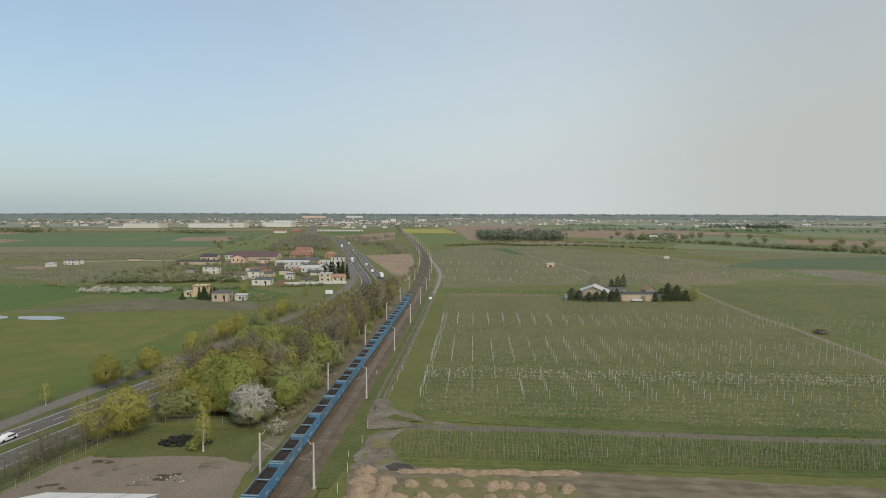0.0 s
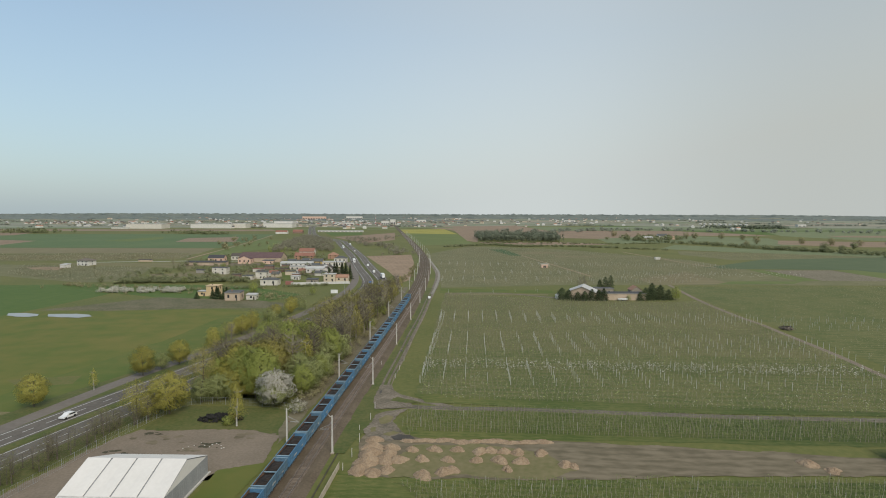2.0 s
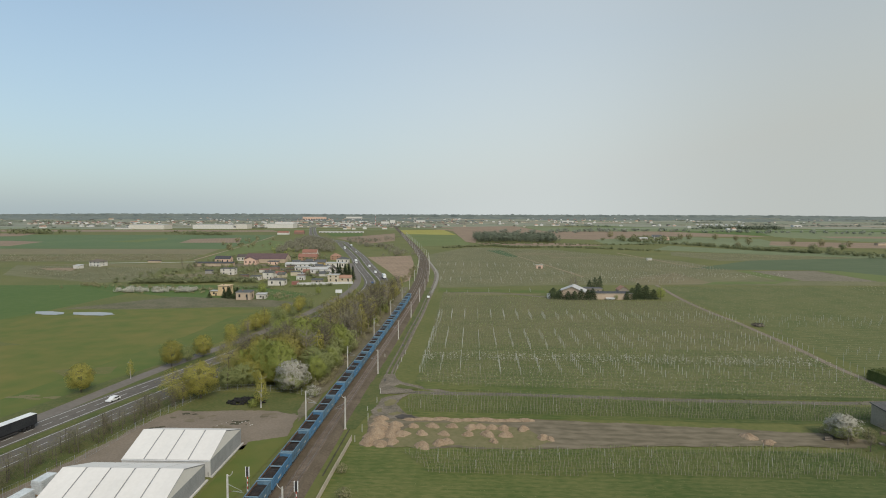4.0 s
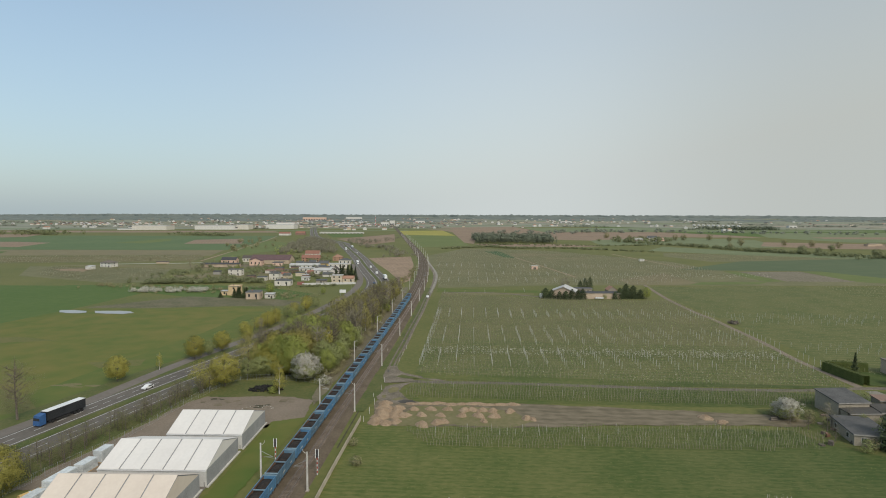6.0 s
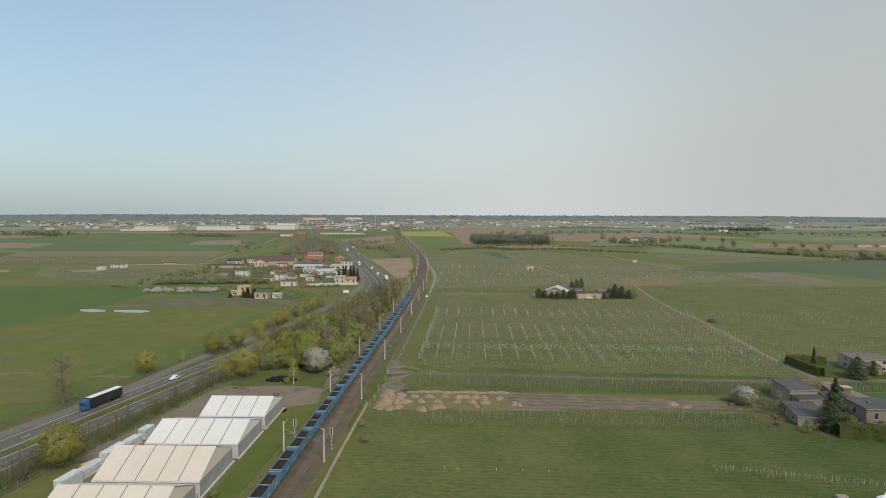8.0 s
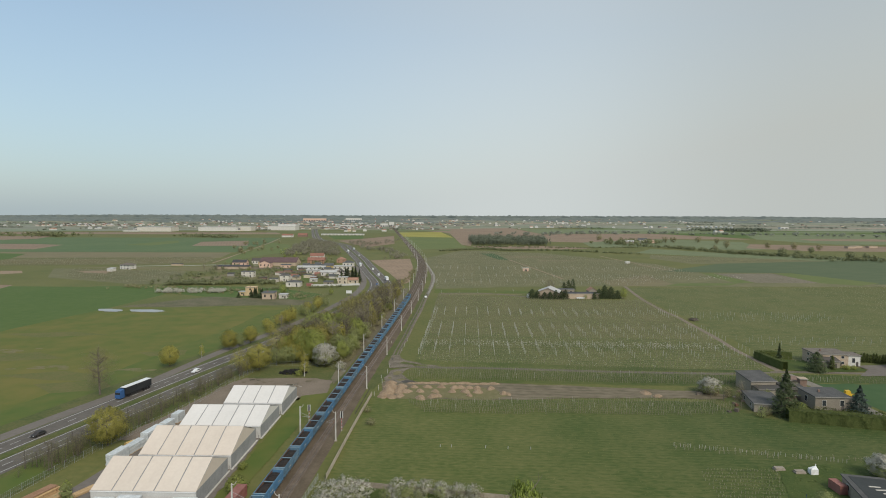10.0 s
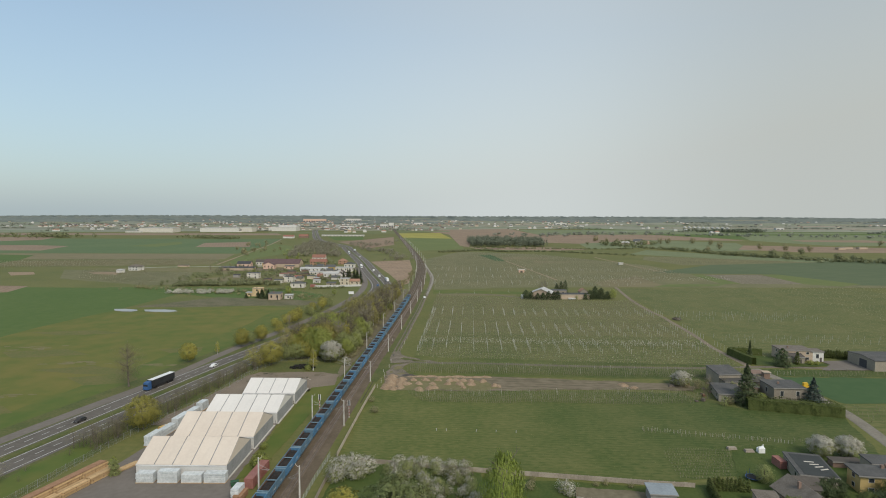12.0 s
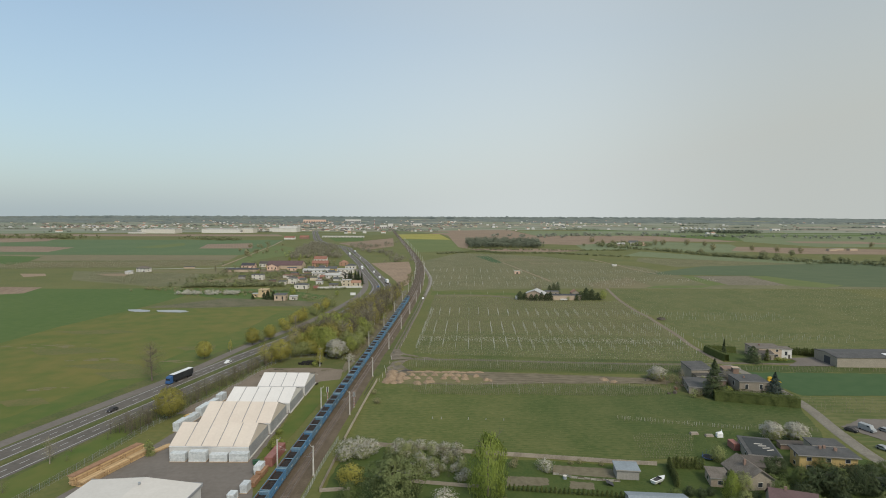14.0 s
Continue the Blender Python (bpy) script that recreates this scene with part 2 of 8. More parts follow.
    "wagon_bright": mat("wagon_bright", (0.06, 0.16, 0.29), (0.105, 0.23, 0.36), 2.2, rough=0.55, fine=0.35, vary=0.12),
    "wagon_grey": mat("wagon_grey", (0.18, 0.25, 0.285), (0.27, 0.335, 0.355), 2.2, rough=0.65, fine=0.35, vary=0.1),
    "wagon_edge": mat("wagon_edge", (0.15, 0.25, 0.33), (0.27, 0.37, 0.43), 1.2, rough=0.6),
    "rust": mat("rust", (0.10, 0.055, 0.035), (0.20, 0.115, 0.075), 2.2, fine=0.3, bump=0.04),
    "coal": mat("coal", (0.012, 0.010, 0.009), (0.042, 0.032, 0.026), 1.2, fine=0.25, bump=0.08, rough=0.8),
    "bark": mat("bark", (0.09, 0.075, 0.06), (0.17, 0.145, 0.12), 0.6, vary=0.2),
    "pale_bark": mat("pale_bark", (0.20, 0.175, 0.14), (0.32, 0.285, 0.235), 0.8, vary=0.15),
    "birch_bark": mat("birch_bark", (0.35, 0.33, 0.30), (0.62, 0.60, 0.56), 0.8, fine=0.12, vary=0.1),
    "leaf_yellow": mat("leaf_yellow", (0.322, 0.296, 0.066), (0.4, 0.366, 0.096), 3, vary=0.14, island=0.12, rough=0.7, leaf=0.3),
    "leaf_green": mat("leaf_green", (0.238, 0.277, 0.0635), (0.339, 0.365, 0.1), 3, vary=0.18, island=0.12, rough=0.7, leaf=0.3),
    "leaf_sage": mat("leaf_sage", (0.248, 0.281, 0.106), (0.35, 0.37, 0.154), 3, vary=0.15, island=0.12, rough=0.7, leaf=0.3),
    "leaf_bright": mat("leaf_bright", (0.194, 0.256, 0.045), (0.284, 0.334, 0.0767), 3, vary=0.1, island=0.12, rough=0.7, leaf=0.3),
    "twig": mat("twig", (0.23, 0.21, 0.11), (0.315, 0.289, 0.161), 3, vary=0.15, island=0.12, leaf=0.2),
    "blossom": mat("blossom", (0.428, 0.403, 0.335), (0.603, 0.583, 0.505), 2, vary=0.08, island=0.18, leaf=0.3),
    "needle": mat("needle", (0.056, 0.0794, 0.0367), (0.1, 0.124, 0.056), 2, vary=0.2, island=0.25, leaf=0.25),
    "leaf_dark": mat("leaf_dark", (0.118, 0.157, 0.047), (0.185, 0.224, 0.0762), 3, vary=0.2, island=0.14, rough=0.7, leaf=0.25),
    "leaf_bud": mat("leaf_bud", (0.248, 0.224, 0.076), (0.322, 0.288, 0.106), 3, vary=0.18, island=0.12, rough=0.7, leaf=0.3),
    "twig_dark": mat("twig_dark", (0.15, 0.133, 0.08), (0.22, 0.195, 0.12), 3, vary=0.15, island=0.12, leaf=0.2),
    "leaf_olive": mat("leaf_olive", (0.15, 0.158, 0.062), (0.215, 0.212, 0.096), 3, vary=0.15, island=0.12, leaf=0.25),
    "r_bitumen": mat("r_bitumen", (0.0686, 0.0686, 0.0679), (0.117, 0.115, 0.111), 3, bump=0.01, fine=0.35),
    "r_weathered": mat("r_weathered", (0.117, 0.099, 0.081), (0.203, 0.176, 0.149), 2.5, bump=0.03, fine=0.3),
    "needle_blue": mat("needle_blue", (0.0612, 0.0868, 0.0714), (0.102, 0.133, 0.112), 2, vary=0.1, island=0.3, leaf=0.25),
    "thuja": mat("thuja", (0.0723, 0.0952, 0.0238), (0.119, 0.14, 0.0425), 2, vary=0.12, island=0.25, leaf=0.25),
    # far pines, their green lightened with painted haze
    "hazed_pine": mat("hazed_pine", (0.136, 0.156, 0.108), (0.178, 0.199, 0.139), 40, island=0.08, fine=6, leaf=0.05),
    "pale_twig": mat("pale_twig", (0.231, 0.21, 0.126), (0.336, 0.315, 0.21), 4, island=0.2, leaf=0.15),
    "white_post": mat("white_post", (0.468, 0.468, 0.442), (0.595, 0.595, 0.57), 3, fine=0.4),
    "worn": mat("worn", (0.135, 0.13, 0.052), (0.195, 0.165, 0.085), 10, bump=0.05, fine=1.5),
    "muddy": mat("muddy", (0.108, 0.094, 0.066), (0.235, 0.195, 0.15), 4.5, bump=0.1, fine=0.6),
    "tuft_dark": mat("tuft_dark", (0.1, 0.128, 0.034), (0.13, 0.15, 0.045), 3, island=0.12),
    "tuft_pale": mat("tuft_pale", (0.15, 0.17, 0.052), (0.185, 0.185, 0.075), 3, island=0.12),
    "glass": mat("glass", (0.02, 0.025, 0.03), (0.05, 0.055, 0.06), 2, rough=0.08, spec=0.6),
    "water": mat("water", (0.27, 0.265, 0.25), (0.32, 0.31, 0.295), 12, rough=0.3, spec=0.4),
    "black_pile": mat("black_pile", (0.012, 0.012, 0.012), (0.035, 0.033, 0.03), 1.0, bump=0.1, fine=0.3),
    "tyre": mat("tyre", (0.015, 0.015, 0.016), (0.03, 0.03, 0.03), 1),
    "white_metal": mat("white_metal", (0.68, 0.68, 0.67), (0.8, 0.8, 0.79), 3, rough=0.4, vary=0.04),
    "blue_paint": mat("blue_paint", (0.03, 0.085, 0.21), (0.045, 0.115, 0.27), 3, rough=0.4),
    "black_tarp": mat("black_tarp", (0.02, 0.022, 0.026), (0.04, 0.042, 0.046), 3, rough=0.5),
    "yellow_paint": mat("yellow_paint", (0.55, 0.33, 0.02), (0.66, 0.42, 0.04), 2, rough=0.5),
    "signal_red": mat("signal_red", (0.42, 0.04, 0.03), (0.55, 0.07, 0.05), 1),
    "green_roof_plastic": mat("green_roof_plastic", (0.03, 0.09, 0.05), (0.05, 0.13, 0.07), 1),
    "pool_blue": mat("pool_blue", (0.02, 0.07, 0.20), (0.04, 0.11, 0.28), 1, rough=0.4),
}
def plaster(name, c):
    return mat(name, tuple(v * 0.86 for v in c), tuple(min(0.9, v * 1.08) for v in c), 4, fine=0.5, rough=0.9)
for key, c in dict(w_cream=(0.56, 0.485, 0.37), w_apricot=(0.60, 0.45, 0.27), w_yellow=(0.46, 0.34, 0.145), w_white=(0.62, 0.60, 0.56), w_pink=(0.64, 0.45, 0.35), w_brown=(0.46, 0.365, 0.275),
                   w_grey=(0.30, 0.285, 0.26), w_beige=(0.31, 0.275, 0.22), w_dull=(0.60, 0.565, 0.505), w_old=(0.24, 0.21, 0.17), w_brick=(0.24, 0.165, 0.13), r_red=(0.27, 0.135, 0.10), r_terracotta=(0.34, 0.20, 0.14),
                   r_brown=(0.10, 0.088, 0.078), r_dark=(0.07, 0.07, 0.075), r_grey=(0.105, 0.108, 0.108), r_old=(0.08, 0.075, 0.068), r_maroon=(0.13, 0.085, 0.085), r_blue=(0.25, 0.285, 0.31),
                   r_light=(0.46, 0.455, 0.44), r_felt=(0.05, 0.055, 0.055), w_orange=(0.38, 0.235, 0.16)).items():
    M[key] = plaster(key, c)


# ---- building blocks ----
class Build:
    """Collects corners and faces of one mesh."""
    def __init__(self):
        self.v, self.f = [], []

    def add(self, v, f):
        k = len(self.v)
        self.v += [tuple(p) for p in v]
        self.f += [tuple(i + k for i in q) for q in f]
        return self

    def box(self, x0, x1, y0, y1, z0, z1):
        return self.add([(x, y, z) for z in (z0, z1) for x, y in ((x0, y0), (x1, y0), (x1, y1), (x0, y1))],
                        [(3, 2, 1, 0), (4, 5, 6, 7), (0, 1, 5, 4), (1, 2, 6, 5), (2, 3, 7, 6), (3, 0, 4, 7)])

    def prism(self, base, top):
        n = len(base)
        return self.add(list(base) + list(top), [tuple(range(n - 1, -1, -1)), tuple(range(n, 2 * n))] + [(i, (i + 1) % n, n + (i + 1) % n, n + i) for i in range(n)])

    def slab(self, pts, t):
        """A plate of thickness t below the given top polygon."""
        return self.prism([(x, y, z - t) for x, y, z in pts], pts)

    def tube(self, a, b, r0, r1, n=6):
        a, b = Vector(a), Vector(b)
        d = (b - a).normalized()
        s = d.cross(Vector((0, 0, 1)) if abs(d.z) < 0.9 else Vector((1, 0, 0))).normalized()
        u = d.cross(s)
        ring = lambda c, r: [c + r * (math.cos(k * math.tau / n) * s + math.sin(k * math.tau / n) * u) for k in range(n)]
        return self.prism(ring(a, r0), ring(b, r1))

    def mesh(self, name, m, smooth=False):
        me = bpy.data.meshes.new(name)
        me.from_pydata(self.v, [], self.f)
        me.materials.append(m)
        if smooth:
            me.shade_smooth()
        me.update()
        return me


def part(name, b, m, parent, label="", smooth=False):
    ob = new(name, b.mesh(name, m, smooth) if isinstance(b, Build) else b)
    ob.parent = parent
    if label:
        ob["label"] = label
    return ob


def thing(name, label, category, at=(0, 0, 0), rz=0.0, group="", kind=""):
    ob = new(name)
    ob.empty_display_size = 0.5
    ob.matrix_basis = pose(*at, 0, 0, rz)
    return tagged(ob, label, category, group, kind)


def single(name, b, m, label, category, group="", kind="", smooth=False):
    return tagged(new(name, b.mesh(name, m, smooth) if isinstance(b, Build) else b), label, category, group, kind)


def rise(y):
    """The plain lies level and lifts gently towards the wooded skyline."""
    return 0.0 if y < 1800 else 24 * ((y - 1800) / 2950) ** 1.4


def curve(points, step=8.0):
    """A smooth line through (x, y) points."""
    p = [Vector(q) for q in points]
    p = [2 * p[0] - p[1]] + p + [2 * p[-1] - p[-2]]
    out = []
    for a, b, c, d in zip(p, p[1:], p[2:], p[3:]):
        n = max(1, int((c - b).length / step))
        for k in range(n):
            t = k / n
            out.append(0.5 * (2 * b + (c - a) * t + (2 * a - 5 * b + 4 * c - d) * t * t + (3 * b - a - 3 * c + d) * t ** 3))
    return out + [p[-2]]


def at_y(line, y):
    for a, b in zip(line, line[1:]):
        if a.y <= y <= b.y:
            return a.x + (b.x - a.x) * (y - a.y) / (b.y - a.y)
    return line[0].x if y < line[0].y else line[-1].x


def ribbon(line, profile, b=None, closed=False):
    """Sweeps a profile of (offset to the right, height) along a line on the ground."""
    b = b or Build()
    n, rows = len(profile), []
    for i, p in enumerate(line):
        d = (line[min(i + 1, len(line) - 1)] - line[max(i - 1, 0)]).normalized()
        rows += [(p.x + d.y * o, p.y - d.x * o, z + rise(p.y)) for o, z in profile]
    faces = []
    for i in range(len(line) - 1):
        for k in range(n if closed else n - 1):
            j = (k + 1) % n
            faces.append((i * n + k, i * n + j, (i + 1) * n + j, (i + 1) * n + k))
    return b.add(rows, [f[::-1] for f in faces] if not closed else faces)


LAYER = [0]
def patch(name, pts, m, z, label, category="field", ragged=0.0):
    """A piece of the ground's cover, draped on the ground."""
    rnd = random.Random(name + str(pts[0]))
    LAYER[0] += 1
    z += 0.0004 * LAYER[0]
    if ragged:
        out = []
        far = max(abs(q[0]) + abs(q[1]) for q in pts)
        step = 0.9 if far < 260 else 2.5
        for a, b in zip(pts, pts[1:] + pts[:1]):
            a, b = Vector((*a, 0.0)), Vector((*b, 0.0))
            n = max(1, int((b - a).length / step))
            side = Vector((b.y - a.y, a.x - b.x, 0)).normalized()
            for k in range(n):
                q = a.lerp(b, k / n)
                q = q + side * (min(ragged, 1.2) * noise.noise(q * 0.13) + 0.45 * noise.noise(q * 0.9) + rnd.uniform(-0.16, 0.16))
                out.append((q.x, q.y))
        pts = out
    bm = bmesh.new()
    bm.faces.new([bm.verts.new((x, y, 0)) for x, y in pts])
    lo, hi = min(p[1] for p in pts), max(p[1] for p in pts)
    y = 1800
    while y < hi:
        if y > lo:
            bmesh.ops.bisect_plane(bm, geom=bm.verts[:] + bm.edges[:] + bm.faces[:], plane_co=(0, y, 0), plane_no=(0, 1, 0))
        y += 100
    bmesh.ops.triangulate(bm, faces=bm.faces[:])
    bmesh.ops.recalc_face_normals(bm, faces=bm.faces[:])
    if bm.faces and sum(f.normal.z for f in bm.faces) < 0:
        bmesh.ops.reverse_faces(bm, faces=bm.faces[:])
    for v in bm.verts:
        v.co.z = z + rise(v.co.y)
    me = bpy.data.meshes.new(name)
    bm.to_mesh(me)
    bm.free()
    me.materials.append(m)
    return tagged(new(name, me), label, category, kind="structure")

# ---- the land ----
ys = [-1500, -600, 0, 600, 1200, 1800] + [1800 + 100 * k for k in range(1, 32)]
g = Build()
g.add([(x, y, rise(y)) for y in ys for x in (-6500, -2000, 0, 2000, 6500)],
      [(5 * j + i, 5 * j + i + 1, 5 * j + i + 6, 5 * j + i + 5) for j in range(len(ys) - 1) for i in range(4)])
single("ground", g, M["grass"], "flat green farmland reaching a wooded skyline", "ground", kind="structure")

RAIL = curve([(-65.2, -500), (-49.3, -200), (-33.55, 111), (-25.3, 275), (-20.8, 398), (-20.2, 520), (-24.5, 660), (-33, 778), (-56, 1009), (-108, 1484), (-184, 2164), (-230, 2600)])
HIGHWAY = curve([(-240, -400), (-175, -150), (-121, 60), (-103, 130), (-86.5, 187), (-77.5, 225), (-62.5, 300), (-55.5, 360), (-54, 410), (-57, 450), (-64, 489), (-80, 560),
                 (-99, 650), (-120, 750), (-186, 1029), (-213, 1133), (-318, 1383), (-420, 1800), (-500, 2170), (-560, 2600)])
SERVICE = curve([(-255, -400), (-190, -150), (-136, 60), (-123, 98), (-116.5, 143), (-109.5, 172), (-100, 209), (-91, 245), (-79.5, 313), (-72.5, 389), (-76, 462), (-90, 544), (-112, 640)])

for label, key, z, pts in [
    ("wide olive-green crop field with worn patches", "olive_crop", 0.02, [(-420, -250), (-195, -150), (-141, 60), (-120, 143), (-98, 245), (-92, 300), (-139, 322), (-195, 309), (-242, 308), (-257, 228), (-259, 180), (-700, 60)]),
    ("lush green crop field", "green_crop", 0.03, [(-700, 60), (-259, 180), (-257, 228), (-242, 309), (-235, 381), (-312, 424), (-406, 427), (-418, 390), (-900, 380)]),
    ("bare brown field strip", "soil", 0.03, [(-456, 439), (-409, 436), (-397, 392), (-414, 384), (-900, 386), (-900, 440)]),
    ("scrubby brown fallow strip beside the village gardens", "fallow", 0.04, [(-238, 311), (-192, 364), (-128, 354), (-98, 340), (-100, 322), (-139, 320), (-195, 311)]),
    ("dull green strip of garden land", "green_crop", 0.03, [(-330, 428), (-235, 384), (-168, 350), (-120, 332), (-100, 380), (-150, 420), (-199, 431), (-262, 433)]),
    ("brown-grey strip of young orchard", "orchard_far", 0.035, [(-296, 443), (-420, 500), (-480, 600), (-303, 572), (-273, 490), (-270, 452)]),
    ("brownish strip of orchard land", "worn", 0.032, [(-470, 612), (-290, 628), (-245, 552), (-303, 576)]),
    ("yellowish strip of dry grass", "stubble", 0.036, [(-275, 508), (-236, 517), (-226, 488), (-258, 482)]),
    ("brown-grey orchard strip behind a lane", "worn", 0.05, [(-900, 690), (-494, 740), (-345, 768), (-322, 676), (-440, 652), (-900, 640)]),
    ("olive strip between hedges", "worn", 0.034, [(-270, 455), (-160, 470), (-110, 540), (-180, 540), (-240, 548), (-262, 500)]),
    ("green paddock beside houses", "lush_crop", 0.05, [(-178, 534), (-150, 528), (-131, 470), (-141, 462)]),
    ("gravelled yard among village houses", "grey_dirt", 0.045, [(-196, 575), (-110, 575), (-95, 545), (-100, 500), (-142, 505), (-160, 545), (-190, 560)]),
    ("gravelled farm yard beside barns", "grey_dirt", 0.045, [(-285, 590), (-285, 632), (-190, 628), (-186, 600), (-230, 592)]),
    ("yellowish stubble field", "stubble", 0.03, [(-1200, 878), (-362, 884), (-338, 768), (-1100, 742)]),
    ("broad green winter cereal field", "green_far", 0.03, [(-1900, 1400), (-432, 1460), (-390, 1200), (-360, 890), (-1200, 880)]),
    ("pale green wedge of young crop", "pale_crop", 0.05, [(-671, 1103), (-643, 1296), (-594, 1190), (-602, 1085)]),
    ("bare pinkish brown field", "soil", 0.05, [(-889, 1127), (-794, 1097), (-756, 955), (-1100, 955), (-1200, 1120)]),
    ("ploughed brown field", "soil", 0.06, [(-515, 1076), (-560, 1234), (-468, 1288), (-402, 1083)]),
    ("narrow brown field below the factories", "soil", 0.04, [(-1500, 1640), (-503, 1705), (-562, 1850), (-1500, 1800)]),
    ("grey-brown orchard strip", "orchard_grass", 0.04, [(-1000, 733), (-357, 776), (-310, 697), (-372, 652), (-900, 590)]),
    ("bright green meadow wedge beside a field path", "pale_crop", 0.07, [(-299, 669), (-350, 883), (-388, 1200), (-323, 1124), (-269, 912), (-296, 792), (-290, 698)]),
    ("yellow flowering rapeseed field", "rape", 0.05, [(-154, 1884), (-2, 1937), (33, 1500), (-112, 1551)]),
    ("striped green field in front of the rapeseed", "pale_crop", 0.05, [(-112, 1549), (33, 1498), (51, 1042), (-46, 976)]),
    ("bare brown field between road and railway", "soil", 0.05, [(-256, 1303), (-207, 1415), (-141, 1600), (-104, 1177), (-148, 1050)]),
    ("green field strip", "green_crop", 0.06, [(-341, 1606), (-234, 1615), (-207, 1417), (-277, 1387)]),
    ("fallow brown field beside the highway", "fallow_soil", 0.05, [(-103, 732), (-46, 762), (-35, 631), (-30, 470), (-38, 440), (-45, 492), (-60, 561)]),
    ("green cereal field", "green_crop", 0.04, [(626, 2514), (971, 2165), (2200, 2100), (2000, 1273), (988, 1273), (847, 1537), (675, 1932)]),
    ("grey-green orchard ground", "orchard_far", 0.028, [(289, 560), (600, 470), (800, 440), (193, 439)]),
    ("bright green grass strip beside the farmstead", "lush_crop", 0.05, [(-4, 414), (83, 405), (80, 391), (-4, 391)]),
    ("grey-green orchard ground", "orchard_grass", 0.03, [(-9, 158), (72, 147), (152, 139), (156, 180), (163, 263), (170, 356), (144, 350), (73, 360), (-0.5, 388)]),
    ("grey-green orchard ground", "orchard_green", 0.03, [(165, 150), (420, 150), (420, 430), (175, 430), (170, 300)]),
    ("grey-green orchard ground", "orchard_far", 0.03, [(-3, 418), (91, 436), (193, 441), (263, 499), (310, 560), (300, 680), (182, 886), (40, 960), (-30, 757), (-8, 596)]),
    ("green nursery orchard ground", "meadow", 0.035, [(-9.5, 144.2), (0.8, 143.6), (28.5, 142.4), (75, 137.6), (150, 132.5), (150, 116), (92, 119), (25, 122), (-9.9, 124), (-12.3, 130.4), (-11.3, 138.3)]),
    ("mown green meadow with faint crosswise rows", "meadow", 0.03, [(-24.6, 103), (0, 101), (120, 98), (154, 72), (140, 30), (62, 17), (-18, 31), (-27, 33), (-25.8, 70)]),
    ("broad brown ploughed field", "soil", 0.04, [(-140, 2204), (300, 2400), (330, 1810), (29, 1785), (10, 1900)]),
    ("brown ploughed field beside the pine wood", "soil", 0.05, [(35, 2178), (325, 1806), (239, 1302), (76, 1291), (63, 1098), (45, 1147), (29, 1780)]),
    ("long brown ploughed field", "soil", 0.05, [(239, 1302), (325, 1806), (722, 1839), (821, 1575), (832, 1433), (575, 1448), (336, 1254)]),
    ("brown ploughed strip before the pine wood", "soil", 0.055, [(63, 1098), (235, 1108), (303, 1034), (229, 995), (83, 1022)]),
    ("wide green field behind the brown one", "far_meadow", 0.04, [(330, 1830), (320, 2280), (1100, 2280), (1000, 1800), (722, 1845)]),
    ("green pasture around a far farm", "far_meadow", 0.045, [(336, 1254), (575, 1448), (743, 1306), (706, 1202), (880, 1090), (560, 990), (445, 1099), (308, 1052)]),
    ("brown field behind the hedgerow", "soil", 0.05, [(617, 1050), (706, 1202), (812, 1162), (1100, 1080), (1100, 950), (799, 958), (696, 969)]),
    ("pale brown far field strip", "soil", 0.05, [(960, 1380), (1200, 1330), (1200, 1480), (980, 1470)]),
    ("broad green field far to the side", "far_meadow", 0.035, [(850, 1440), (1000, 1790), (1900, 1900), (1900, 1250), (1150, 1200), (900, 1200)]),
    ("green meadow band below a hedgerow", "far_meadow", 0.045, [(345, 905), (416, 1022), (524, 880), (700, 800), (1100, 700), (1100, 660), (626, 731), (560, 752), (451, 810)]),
    ("brownish orchard strip with pale posts", "orchard_far", 0.05, [(326, 781), (353, 853), (451, 808), (560, 750), (640, 738), (600, 722), (474, 707), (352, 685)]),
    ("blue-green winter cereal field", "field_green", 0.05, [(270, 584), (394, 695), (483, 717), (650, 762), (1000, 830), (1000, 430), (440, 460), (437, 484), (418, 566), (301, 574)]),
    ("yellow-green strip of young crop", "pale_crop", 0.08, [(308, 560), (322, 561), (323, 472), (301, 467)]),
    ("yellow-green strip of young crop", "pale_crop", 0.08, [(394, 563), (417, 564), (450, 470), (416, 450), (389, 469)]),
    ("yellow-green wedge of young crop", "pale_crop", 0.085, [(242, 465), (304, 467), (286, 449), (219, 443)]),
    ("bare tilled strip with pale rows", "striped_soil", 0.07, [(323, 561), (393, 563), (388, 469), (324, 472)]),
    ("pale flowering orchard ground", "stubble", 0.06, [(168, 482), (236, 541), (234, 448), (168, 438)]),
    ("narrow dark green strip", "dark_crop", 0.06, [(68, 880), (92, 881), (103, 740), (88, 750)]),
    ("pale flowering strip in the far orchards", "stubble", 0.06, [(105, 829), (183, 821), (176, 786), (104, 783)]),
    ("pale flowering strip in the far orchards", "stubble", 0.06, [(145, 752), (201, 744), (196, 724), (144, 722)]),
    ("sandy strip beside the farmstead lane", "worn", 0.055, [(2, 390), (73, 385), (72, 379), (2, 377)]),
    ("greener near part of the orchard ground", "orchard_green", 0.04, [(-9, 158), (72, 147), (152, 139), (156, 180), (158, 205), (72, 212), (-7, 222)]),
    ("pale sandy bare patch", "sand", 0.06, [(-496, 529), (-527, 566), (-496, 567), (-477, 542)]),
    ("pale sandy bare patch beside a villa", "sand", 0.06, [(-410, 548), (-430, 566), (-393, 574), (-380, 540)]),
    ("olive-yellow crop strip", "stubble", 0.065, [(-643, 769), (-639, 867), (-367, 852), (-349, 792)]),
